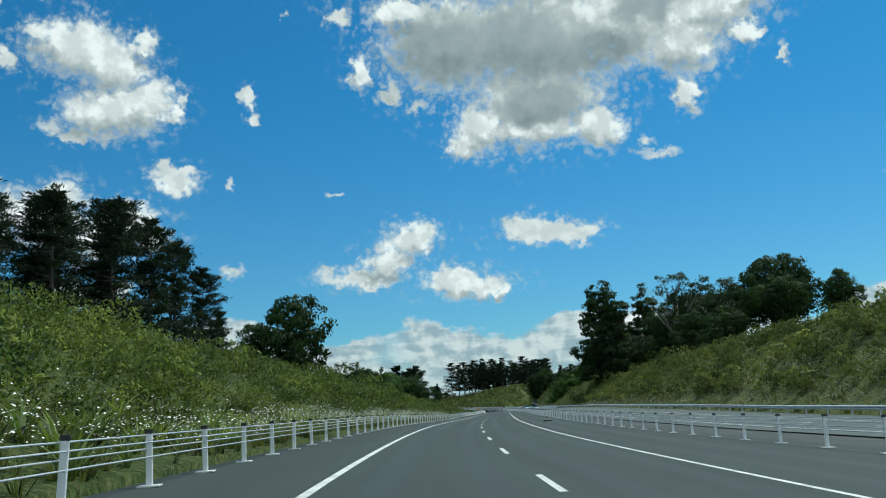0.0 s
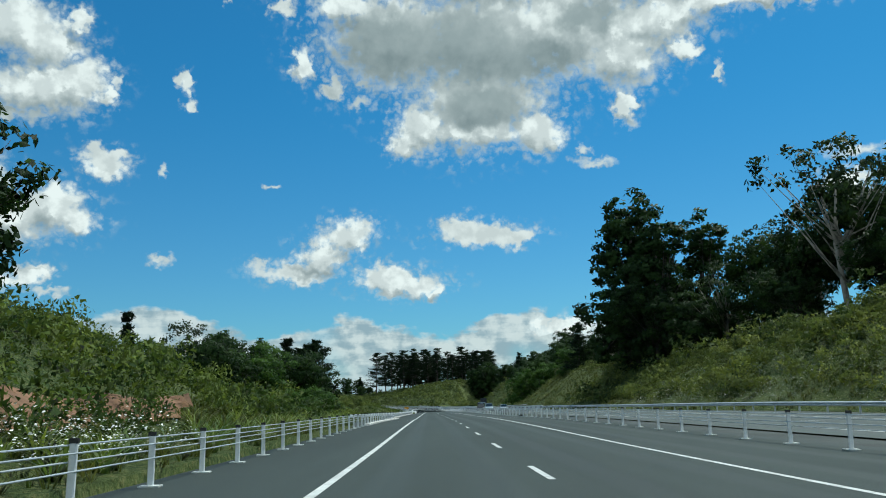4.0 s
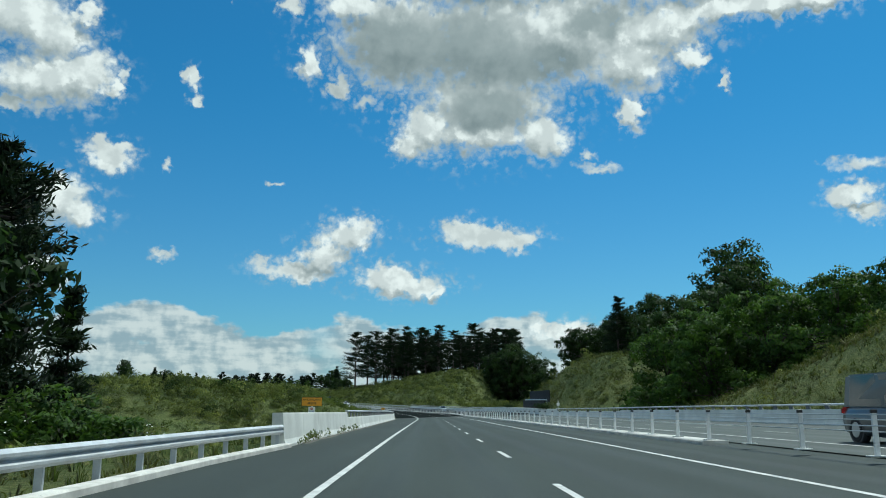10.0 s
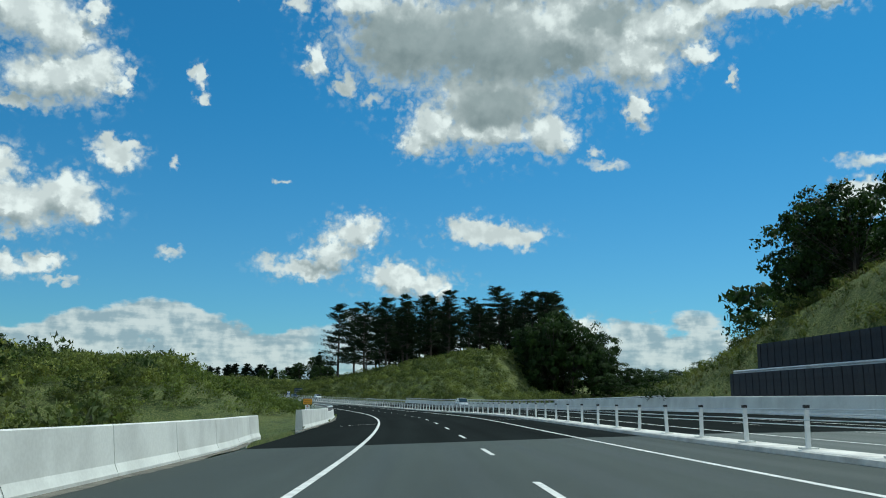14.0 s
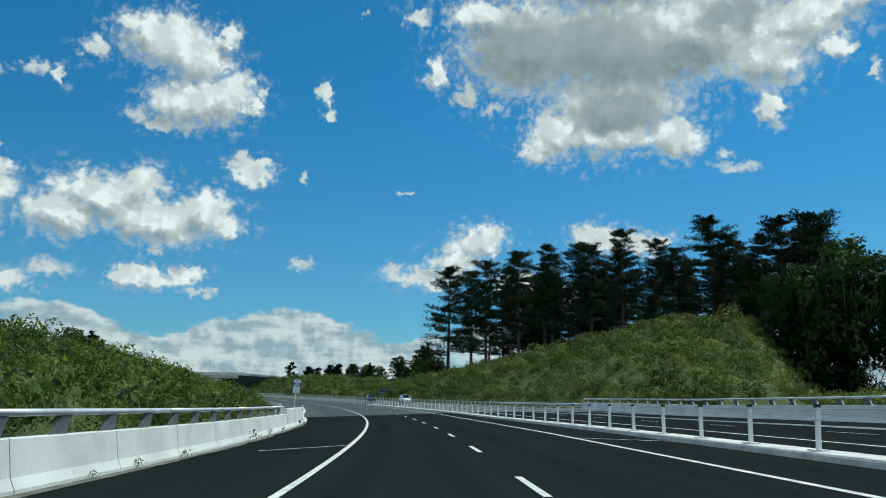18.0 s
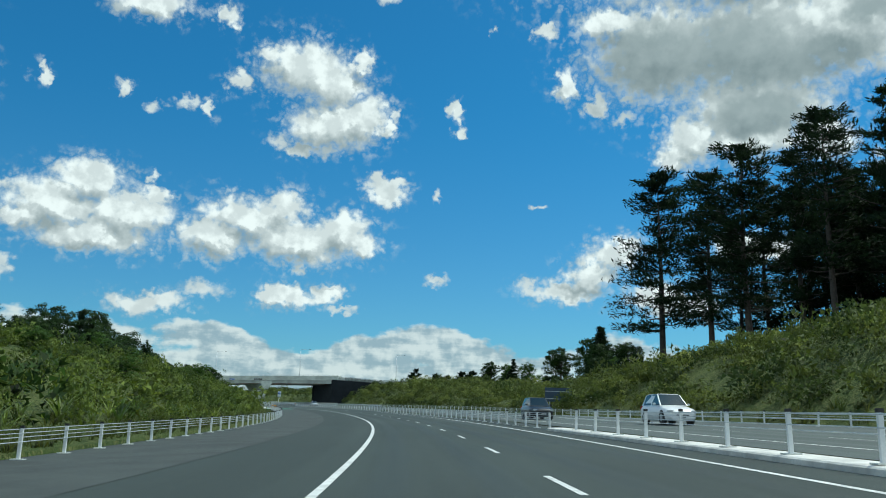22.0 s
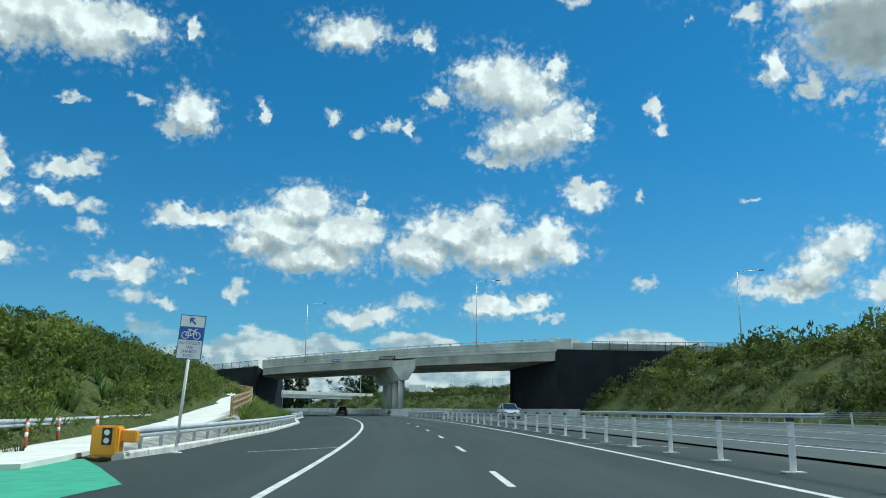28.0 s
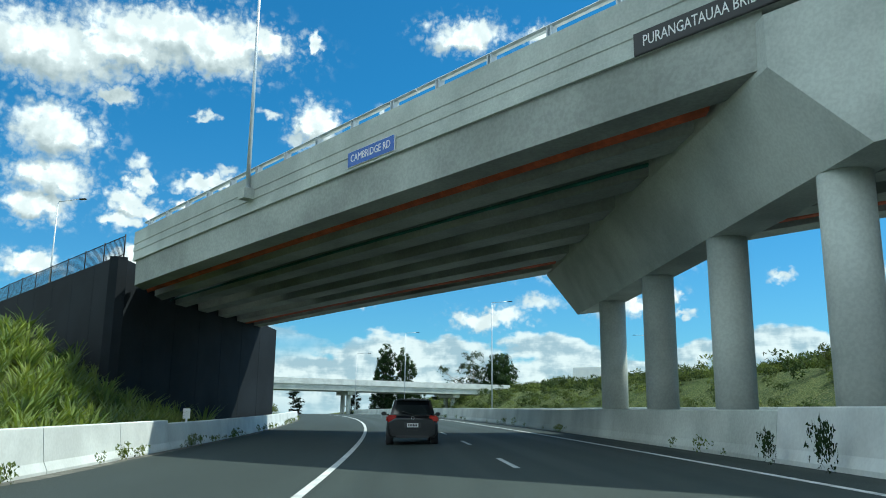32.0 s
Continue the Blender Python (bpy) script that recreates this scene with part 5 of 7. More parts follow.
def trunk_mesh(name, h, r, limbs, material, rng, top=0.92, bend=0.03):
    bm = tube([(0, 0, -0.6), (0, 0, h * 0.02), (rng.normal(0, bend) * h * 0.3, rng.normal(0, bend) * h * 0.3, h * 0.45), (0, 0, h * top)], [r * 1.35, r, r * 0.7, r * 0.12], 9)
    src = bpy.data.meshes.new("limb")
    for root, tip in limbs:
        lb = tube([tuple(root), tuple((np.array(root) * 0.45 + np.array(tip) * 0.55) + np.array([0, 0, -0.03 * h * 0.3])), tuple(tip)], [r * 0.28, r * 0.17, r * 0.05], 5)
        lb.to_mesh(src)
        lb.free()
        bm.from_mesh(src)
    bpy.data.meshes.remove(src)
    me = bpy.data.meshes.new(name)
    bm.to_mesh(me)
    bm.free()
    me.materials.append(material)
    return me


def make_tree(kind, seed):
    """Trunk and crown meshes of one tree about 20 m high, standing on its own base."""
    rng = np.random.default_rng(seed)
    h = 20.0
    if kind == "pine":
        v, ends = pine_crown(rng, h, 9.6, rng.uniform(0.12, 0.36), 19, 6, 5, 21, leaf=0.27)
        mat, bark = PINE, BARK
        limbs = [(a, a + (b - a) * 0.85) for a, b in ends[::2]]
        low = rng.uniform(0.14, 0.3)
        for q in range(14):
            az, z = rng.uniform(0, 6.28), h * rng.uniform(low, 0.4)
            limbs.append((np.array([0, 0, z]), np.array([math.cos(az), math.sin(az), 0.15]) * rng.uniform(1.0, 2.4) + np.array([0, 0, z])))
        tr = trunk_mesh("trunk", h, 0.30, limbs, bark, rng, 0.95)
    elif kind == "full_pine":
        v, ends = pine_crown(rng, h, 12.0, 0.05, 18, 7, 6, 20, leaf=0.34)
        tr, mat = trunk_mesh("trunk", h, 0.42, [(a, a + (b - a) * 0.8) for a, b in ends[::3]], BARK, rng, 0.95), PINE
    elif kind == "fir":
        v, ends = pine_crown(rng, h, 10.5, 0.04, 22, 6, 4, 14, pointed=1.0, leaf=0.45)
        tr, mat = trunk_mesh("trunk", h, 0.30, [(a, a + (b - a) * 0.8) for a, b in ends[::4]], BARK, rng, 0.97), PINE
    elif kind == "gum":
        v, cs = broad_crown(rng, h, 12.0, 0.30, 90, 34, 8, 0.32)
        forks = [(np.array([0, 0, h * rng.uniform(0.22, 0.5)]), c) for c in cs[::3]]
        tr, mat = trunk_mesh("trunk", h, 0.34, forks, PALE_BARK, rng, 0.8, 0.10), GUM_LEAF
    elif kind == "column":
        v, cs = broad_crown(rng, h, 8.5, 0.03, 230, 38, 9, 0.32, True)
        v[0][:, :2] *= 0.9
        tr, mat = trunk_mesh("trunk", h, 0.35, [(np.array([0, 0, h * 0.3]), c) for c in cs[::8]], BARK, rng, 0.85), LEAF
    else:
        low = 0.20 if kind == "round" else 0.02
        v, cs = broad_crown(rng, h, 15.0, low, 190 if low > 0.1 else 200, 40, 7 if low > 0.1 else 10, 0.42)
        forks = [(np.array([0, 0, h * rng.uniform(0.15, 0.45)]), c) for c in cs[::4]]
        tr, mat = trunk_mesh("trunk", h, 0.40, forks, BARK, rng, 0.75, 0.06), {"light": LIGHT_LEAF}.get(kind, LEAF)
    return tr, leafy(mesh_from("crown", v[0], quads_of(v[0]), mat), v[1], v[2])


TREES = {k: [make_tree(k, 11 * i + 5 * n) for i in range(m)] for n, (k, m) in enumerate((("pine", 4), ("full_pine", 2), ("fir", 2), ("gum", 2), ("column", 2), ("round", 3), ("light", 2), ("dense", 2)))}
TREE_TEXT = {"pine": "tall dark pine with a bare lower trunk", "full_pine": "dense dark pine branched to the ground", "fir": "pointed dark green conifer",
             "gum": "open-crowned gum tree with pale limbs", "column": "tall dense dark-leaved tree", "round": "broad dark green spreading tree", "light": "leafy mid-green tree", "dense": "dense dark tree leafed to the ground"}
tree_rng = random.Random(4)


def tree(kind, s, u, h, wide=1.0, where="on a grassed rise", group="roadside trees", sink=0.0, drop=None):
    x, y, z = (at(s, u) if drop is not None else ground_at(s, u))
    z = z - sink if drop is None else drop
    tr, cr = tree_rng.choice(TREES[kind])
    f = h / 20.0
    wide *= 1.5 if kind == "fir" and h < 15 else 1.0
    small = h < 5.0
    text = TREE_TEXT[kind].replace("tree", "bush") if small else TREE_TEXT[kind]
    ob = thing("bush" if small else "tree", pose(x, y, z, 0, 0, tree_rng.uniform(0, 360)) @ Matrix.Diagonal((f * wide, f * wide, f, 1)), text + " " + where, "bush" if small else "tree", group)
    part("trunk", tr, None, ob)
    part("crown", cr, None, ob)
    return ob


R = random.Random(21)
# pines on the near bank
for s, u, h in ((79, -50, 20), (88, -54, 22), (97, -50, 23), (106, -57, 25), (113, -50, 26), (122, -54, 28), (70, -54, 20), (58, -53, 19), (46, -54, 18), (92, -59, 22), (103, -62, 24), (117, -60, 27)):
    tree("pine", s, u, h, 1.15, "above a planted bank", "pines above the near bank")
for s, u, h in ((129, -51, 27), (141, -52, 25), (150, -50, 22), (158, -50, 16), (88, -60, 12), (118, -60, 13)):
    tree("full_pine", s, u, h, 0.9, "above a planted bank", "pines above the near bank")
tree("round", 201, -46, 28, 0.86, "behind a planted bank")
tree("round", 195, -53, 20, 0.8, "behind a planted bank")
tree("dense", 194, -46, 13, 0.9, "behind a planted bank")
tree("gum", 170, -48, 11, 0.6, "beside dark pines")
for s, u, h, k in ((226, -40, 12, "light"), (236, -52, 15, "round")):
    tree(k, s, u, h, 1.0, "in a roadside wood", "roadside wood")
# wood on the near side before the bridge
for s, u, h, k in ((262, -62, 13, "dense"), (268, -48, 12, "light"), (280, -66, 19, "fir"), (284, -50, 14, "dense"), (290, -58, 20, "fir"), (298, -44, 15, "dense"), (305, -58, 16, "column"), (312, -46, 17, "round"),
                   (322, -56, 22, "gum"), (327, -40, 17, "light"), (333, -50, 19, "dense"), (342, -42, 18, "dense"), (350, -54, 21, "light"), (356, -38, 19, "dense"), (366, -47, 24, "column"),
                   (372, -36, 21, "dense"), (381, -42, 26, "fir"), (387, -34, 26, "full_pine"), (389, -40, 24, "pine"), (395, -38, 25, "full_pine"), (399, -46, 26, "fir"), (407, -36, 18, "fir"), (378, -60, 26, "column"), (403, -58, 20, "round"),
                   (252, -58, 12, "dense"), (275, -58, 12, "light"), (295, -66, 15, "column")):
    tree(k, s, u, h + 4, 0.95, "in a roadside wood", "roadside wood", 1.0)
for i in range(26):
    s = 262 + i * 5.2
    tree(R.choice(("light", "light", "round")), s, -24 - R.uniform(0, 10) - (6 if s < 300 else 0), R.uniform(6, 9.5) + (2.0 if s > 350 else 0), 1.25, "at the edge of a wood", "roadside wood", 0.8)
# far side: trees over the planted bank
for s, u, h, k in ((285, 42, 35, "column"), (279, 45, 29, "column"), (289, 57, 29, "column"), (263, 60, 20, "round"), (233, 57, 27, "gum"), (242, 67, 22, "round"), (226, 72, 19, "round"), (214, 66, 20, "gum"),
                   (205, 74, 18, "round"), (196, 70, 21, "round"), (188, 72, 19, "round"), (252, 62, 20, "gum"), (270, 54, 17, "gum"), (178, 66, 15, "round"), (300, 52, 18, "round"), (275, 43, 15, "dense"), (291, 44, 15, "dense"), (283, 40, 14, "dense"), (268, 47, 13, "dense"), (298, 46, 12, "dense"),
                   (296, 50, 15, "light"), (220, 62, 17, "round"), (246, 56, 17, "round"), (160, 72, 12, "round")):
    tree(k, s, u, h, 1.0 if k != "column" else 1.25, "over a planted bank", "trees across the highway")
# over the grass hill and in the gully
for s, u, h, k in ((359, 44, 13.5, "full_pine"), (353, 52, 12, "gum"), (361, 48, 10, "dense"), (368, 42, 8, "light"), (372, 44, 7, "light"), (382, 45, 8, "dense"), (395, 46, 9, "light"), (405, 44, 10, "light"), (412, 40, 12, "light"), (420, 36, 13, "light"),
                   (428, 42, 16, "light"), (436, 36, 14, "light"), (444, 40, 17, "dense"), (452, 46, 18, "dense"), (424, 52, 18, "dense"), (440, 56, 20, "dense"), (458, 54, 21, "column"), (466, 60, 20, "dense"), (332, 54, 12, "dense"),
                   (402, 56, 15, "dense"), (415, 64, 18, "dense"), (478, 64, 20, "dense"), (430, 68, 20, "dense"), (450, 72, 22, "dense"), (360, 56, 13, "dense"), (380, 60, 14, "dense")):
    tree(k, s, u, h, 1.05, "in a gully", "gully trees")
for s, u, h, k in ((489, 42, 12, "full_pine"), (494, 45, 10, "dense"), (503, 45, 10, "round"), (511, 46, 10, "dense"), (519, 42, 11, "dense"), (527, 43, 12.5, "dense"), (535, 48, 12, "dense"), (484, 48, 12, "dense"),
                   (569, 83, 36, "dense"), (560, 78, 28, "dense"), (578, 90, 30, "dense"), (548, 62, 16, "dense"), (556, 55, 14, "dense"), (604, 82, 9, "dense"), (612, 74, 8, "dense")):
    tree(k, s, u, h, 1.0, "on a hill", "hill trees")
# the pine grove on the hill: a front row along its crest, more behind, dense evergreens at its near end
for s, u, top in ((836, 57, 43.5), (827, 61, 41), (818, 62, 43), (812, 67, 40), (804, 66, 44), (797, 71, 45), (791, 70, 41), (786, 76, 44), (779, 75, 42), (773, 80, 40), (768, 78, 44), (762, 84, 41), (757, 86, 38), (749, 90, 44),
                  (744, 90, 39), (737, 94, 38), (731, 94, 40), (724, 95, 39)):
    tree("pine", s, u, top - float(ground_h(s, u)), R.uniform(0.98, 1.2), "in a hilltop grove", "hilltop pine grove")
for i in range(38):
    s = 736 + 98 * (i + R.random()) / 38
    u = 62 + (836 - s) * 0.36 + R.uniform(5, 20)
    tree("pine", s, u, R.uniform(34, 41) - float(ground_h(s, u)), 1.05, "in a hilltop grove", "hilltop pine grove")
for s, u, top in ((752, 94, 33), (741, 97, 30), (727, 99, 34), (719, 99, 31)):
    tree("full_pine", s, u, top - float(ground_h(s, u)), 0.85, "in a hilltop grove", "hilltop pine grove")
for s, u, top in ((711, 91, 31), (706, 95, 28), (709, 104, 24), (703, 101, 19), (712, 111, 15), (716, 86, 26)):
    tree("dense", s, u, top - float(ground_h(s, u)), 0.85, "beside a pine grove", "hilltop pine grove")
for i in range(9):
    s = 728 + 11.4 * i
    tree("round", s, 68 + (836 - s) * 0.36 + R.uniform(8, 18), R.uniform(6, 11), 0.8, "under hilltop pines", "hilltop pine grove")
for s, u, h in ((872, 62, 9), (881, 68, 14), (862, 64, 8), (866, 58, 6)):
    tree("fir" if h > 10 else "round", s, u, h, 0.9, "beside a pine grove", "hilltop pine grove")
for i in range(9):
    tree("dense", R.uniform(622, 694), R.uniform(84, 118), R.uniform(7, 10), 1.3, "in a valley wood", "valley wood")
for i in range(40):
    tree(R.choice(("dense", "dense", "light", "round", "full_pine")), R.uniform(552, 655), -R.uniform(44, 92), R.uniform(2.2, 3.8), 1.35, "on a planted bank", "bank trees", 0.4)
for i in range(12):
    tree("dense", 176 + i * 10.5, R.uniform(52, 62), R.uniform(9, 13), 1.1, "over a planted bank", "trees across the highway")
for i in range(10):
    tree(R.choice(("dense", "dense", "light")), 610 + i * 11, 118 + R.uniform(-10, 18), R.uniform(9, 13), 1.2, "in a valley wood", "valley wood")
# later rises
for s, u, h, k in ((909, 84, 14, "fir"), (920, 91, 17, "fir"), (926, 94, 15, "dense"), (902, 80, 9, "dense"), (917, 76, 10, "dense"), (931, 68, 7, "fir"), (938, 64, 6, "dense"), (925, 70, 6, "light"), (946, 74, 6, "light"),
                   (884, 78, 8, "dense"), (893, 76, 9, "light")):
    tree(k, s, u, h, 1.1, "on a scrubby rise", "rise trees")
for s, u, top, k in ((905, -50, 21, "fir"), (967, -50, 26, "round"), (880, -40, 15, "dense"), (893, -44, 16, "dense"), (858, -36, 12, "dense"), (868, -42, 14, "light"), (845, -40, 12, "fir"), (826, -50, 17, "fir"), (874, -50, 19, "dense"),
                     (804, -50, 17, "fir"), (795, -44, 13, "light"), (812, -42, 12, "dense"), (835, -46, 14, "round"), (841, -34, 9.5, "dense"), (929, -34, 10.5, "light"), (915, -40, 12, "dense"), (940, -36, 17, "column"), (937, -40, 19, "dense"),
                     (946, -44, 17, "light"), (931, -44, 16, "dense"), (1012, -36, 12.5, "dense"), (1005, -44, 13, "dense"), (770, -52, 15, "fir"), (760, -46, 11, "light"), (700, -50, 13, "fir"), (712, -46, 11, "dense"), (690, -50, 12, "round")):
    tree(k, s, u, top - float(ground_h(s, u)), 1.0 if k != "fir" else 0.8, "on a planted bank", "bank trees", 0.3)
for i in range(46):
    s = R.uniform(770, 905)
    tree(R.choice(("light", "light", "dense", "round")), s, float(LC(s)) + R.uniform(-16, 9), R.uniform(2.2, 4.4), 1.25, "among shrubs on a bank", "bank bushes", 0.5)
# beyond the overbridge
for x, y, h, k in ((-267, 1164, 23, "column"), (-262, 1167, 21, "column"), (-234, 1165, 19, "gum"), (-228, 1169, 18, "round"), (-260, 1170, 9, "round"), (-275, 1176, 8, "round"), (-175, 1190, 7, "round"), (-245, 1180, 8, "round"),
                   (-150, 1180, 6, "light"), (-120, 1170, 7, "round"), (-95, 1150, 6, "light")):
    ob = tree(k, 0, 0, h, 0.9, "far beyond an overbridge", "distant trees", drop=0)
    ob.matrix_basis = Matrix.Translation((x, y, 2.5)) @ Matrix.Translation(-ob.matrix_basis.translation) @ ob.matrix_basis


# ---- ground cover ----
def shrub_template(seed, n, leaf):
    """A lumpy bush: leaf clusters over several rounded heads, more of them on top."""
    rng = np.random.default_rng(seed)
    heads = np.stack([rng.normal(0, 0.34, 6), rng.normal(0, 0.34, 6), rng.uniform(0.30, 0.72, 6)], -1)
    size = rng.uniform(0.26, 0.44, 6)
    d = unit(rng.normal(size=(n, 3)) + np.array([0, 0, 0.5]))
    pick = rng.integers(0, 6, n)
    p = heads[pick] + d * (size[pick] * rng.uniform(0.8, 1.12, n))[:, None]
    p[:, 2] = np.abs(p[:, 2])
    a = unit(d * 0.45 + np.array([0, 0, 0.25]) + rng.normal(size=(n, 3)) * 0.75)
    b = unit(np.cross(a, rng.normal(size=(n, 3))))
    ln = (leaf * rng.uniform(0.6, 1.4, n))[:, None]
    w = ln * 0.48
    return np.stack([p - a * ln * 0.6 - b * w, p - a * ln * 0.6 + b * w, p + a * ln], 1).reshape(-1, 3)


def blade_template(seed, n, length, width, droop, seg=3, spread=0.5):
    """Arching strap blades from one root."""
    rng = np.random.default_rng(seed)
    out = []
    for i in range(n):
        az, ln = rng.uniform(0, 6.283), length * rng.uniform(0.6, 1.15)
        lean = rng.uniform(0.05, spread)
        a = np.array([math.cos(az), math.sin(az), 0])
        b = np.array([-a[1], a[0], 0]) * width
        pts = []
        for q in range(seg + 1):
            f = q / seg
            out_r = ln * (lean * f + droop * rng.uniform(0.7, 1.2) * f ** 2.6)
            pts.append((a * (out_r + 0.05) + np.array([0, 0, ln * (f - 0.45 * droop * f ** 3)]), (1 - f ** 2.2) * 0.92 + 0.08))
        for (p, w), (p2, w2) in zip(pts, pts[1:]):
            out.append([p - b * w, p + b * w, p2 + b * w2, p2 - b * w2])
    return np.array(out).reshape(-1, 3)


def scatter(name, templates, s, u, scale, material, label, category, seed, squash=(0.85, 1.25), lift=0.0, faces=None):
    """Many plants in one mesh: each a turned, scaled copy of a template set on the ground, with a tone of its own."""
    rng = np.random.default_rng(seed)
    base = ground_at(s, u)
    pick = rng.integers(0, len(templates), len(s))
    out, out_n, out_t = [], [], []
    for i, t in enumerate(templates):
        m = pick == i
        k = int(m.sum())
        if not k:
            continue
        az = rng.uniform(0, 6.283, k)
        ca, sa = np.cos(az)[:, None], np.sin(az)[:, None]
        sc = scale[m][:, None]
        x = (t[:, 0] * ca - t[:, 1] * sa) * sc
        y = (t[:, 0] * sa + t[:, 1] * ca) * sc
        z = t[:, 2] * sc * rng.uniform(squash[0], squash[1], (k, 1)) - 0.08 + lift
        out.append((np.stack([x, y, np.broadcast_to(z, x.shape)], -1) + base[m][:, None, :]).reshape(-1, 3))
        b = unit(t - np.array([0, 0, 0.22 * t[:, 2].max()]))
        out_n.append(np.stack([b[:, 0] * ca - b[:, 1] * sa, b[:, 0] * sa + b[:, 1] * ca, np.broadcast_to(b[:, 2], x.shape)], -1).reshape(-1, 3))
        out_t.append(np.repeat(rng.beta(1.3, 1.6, k), len(t)))
    v = np.concatenate(out)
    me = leafy(mesh_from(name, v, (faces or quads_of)(v), material), np.concatenate(out_n), np.concatenate(out_t))
    return tagged(new(name, me), label, category, kind="stuff")


def spread(seed, count, s0, s1, lo, hi, clump=0.35):
    """Random stations and offsets between two offset tables, thinned in patches."""
    rng = np.random.default_rng(seed)
    s = rng.uniform(s0, s1, count * 2)
    f = rng.random(count * 2)
    a = lo(s) if callable(lo) else lo
    b = hi(s) if callable(hi) else hi
    u = a + (b - a) * f
    w = 0.5 + 0.5 * np.sin(s * 0.23 + 2 * np.sin(u * 0.3)) * np.cos(u * 0.41 + seed)
    keep_ = rng.random(count * 2) < (1 - clump) + clump * w
    return s[keep_][:count], u[keep_][:count], rng


NEAR_SHRUBS = [shrub_template(10 + i, 320, 0.058) for i in range(4)]
SHRUBS = [shrub_template(i, 170, 0.088) for i in range(5)]
LOOSE = [shrub_template(20 + i, 140, 0.105) for i in range(4)]
for i, (n, s0, s1, lo, hi, big, temp) in enumerate((
        (420, 2, 48, lambda s: LT(s) - 3.2, lambda s: LC(s) - 12, 1.15, NEAR_SHRUBS),
        (1600, 48, 212, lambda s: LT(s) - 2.4, lambda s: LC(s) - 12, 1.15, SHRUBS),
        (2500, -5, 300, lambda s: RT(s) + 3.5, lambda s: RC(s) + 12, 1.38, LOOSE),
        (420, 455, 548, lambda s: RT(s) + 4, lambda s: RC(s) + 10, 0.8, LOOSE),
        (3500, 545, 905, lambda s: LT(s) - 2.0, lambda s: LC(s) - 16, 1.1, SHRUBS),
        (3900, 655, 985, lambda s: RT(s) + 2.2, lambda s: RC(s) + 26, 1.3, LOOSE),
        (800, 690, 765, lambda s: RC(s) + 24, lambda s: RC(s) + 60, 1.1, LOOSE),
        (520, 215, 350, -22.0, -11.0, 0.9, SHRUBS),
        (1900, 905, 1010, -34.0, lambda s: PATH_U(s) - 2.2, 0.85, SHRUBS),
        (2600, 1006, 1240, lambda s: RT(s) + 1.5, lambda s: RC(s) + 40, 1.0, LOOSE),
        (420, 1075, 1300, -60.0, -9.0, 1.2, LOOSE),
        (700, 350, 520, -60.0, -12.0, 1.5, LOOSE),
        (2300, 528, 665, -95.0, lambda s: LC(s) + 4, 1.5, LOOSE),
        (420, 300, 425, lambda s: RC(s) - 3, lambda s: RC(s) + 10, 1.1, LOOSE),
        (90, 300, 420, lambda s: RT(s) + 1, lambda s: RC(s) - 2, 0.6, LOOSE))):
    s, u, rng = spread(100 + i, n, s0, s1, lo, hi, 0.15)
    scatter("shrubs", temp, s, u, big * rng.lognormal(0, 0.33, len(s)), OLIVE if temp is LOOSE else SHRUB, "dense olive and mid-green native shrubs over a bank", "shrubs", 200 + i, faces=tris_of)

TUFT = [blade_template(40 + i, 12, 0.62, 0.012, 0.7, 2, 0.8) for i in range(4)]
for i, (n, s0, s1, lo, hi, big) in enumerate((
        (3600, -6, 215, lambda s: LT(s) - 4.5, lambda s: LT(s) - 0.1, 1.0),
        (5200, 295, 425, lambda s: RT(s) + 0.5, lambda s: RC(s) + 2, 1.15),
        (2600, 455, 548, lambda s: RT(s) + 0.5, lambda s: RC(s) + 4, 1.1),
        (2000, -5, 290, lambda s: RT(s) + 0.2, lambda s: RT(s) + 6, 1.2),
        (1900, 700, 905, lambda s: LT(s) - 4.5, lambda s: LT(s) - 0.2, 1.1),
        (1300, 215, 350, -12.5, lambda s: EDGE(s) - 0.9, 1.0),
        (1800, 655, 960, lambda s: RT(s) + 0.2, lambda s: RT(s) + 4, 1.2))):
    s, u, rng = spread(300 + i, n, s0, s1, lo, hi, 0.5)
    scatter("long_grass", TUFT, s, u, big * rng.lognormal(0, 0.25, len(s)), GRASS, "rank seeding grass, green turning straw", "grass", 320 + i)

FLAX_T = [blade_template(60 + i, 16, 1.6, 0.075, 0.38, 3, 0.5) for i in range(5)]
for i, (n, s0, s1, lo, hi, big, name) in enumerate((
        (420, -2, 200, lambda s: LT(s) - 3.4, lambda s: LT(s) - 0.4, 0.5, "dark green flax clumps at the foot of a weedy bank"),
        (1000, 938, 1038, lambda s: PATH_U(s) + 2.2, lambda s: EDGE(s) - 2.4, 0.56, "bright green flax planting on a slope under a railing"),
        (420, 1000, 1040, -17.0, lambda s: EDGE(s) - 1.8, 0.72, "tall bright green flax below a dark abutment wall"),
        (1300, 900, 1000, -32.0, lambda s: PATH_U(s) - 2.0, 0.62, "dense green flax covering a steep bank above a path"),
        (160, 700, 905, lambda s: LT(s) - 9.0, lambda s: LT(s) - 2.0, 0.7, "scattered flax on a planted bank"))):
    s, u, rng = spread(400 + i, n, s0, s1, lo, hi, 0.2)
    scatter("flax", FLAX_T, s, u, big * rng.uniform(0.75, 1.25, len(s)), FLAX, name, "flax", 420 + i)


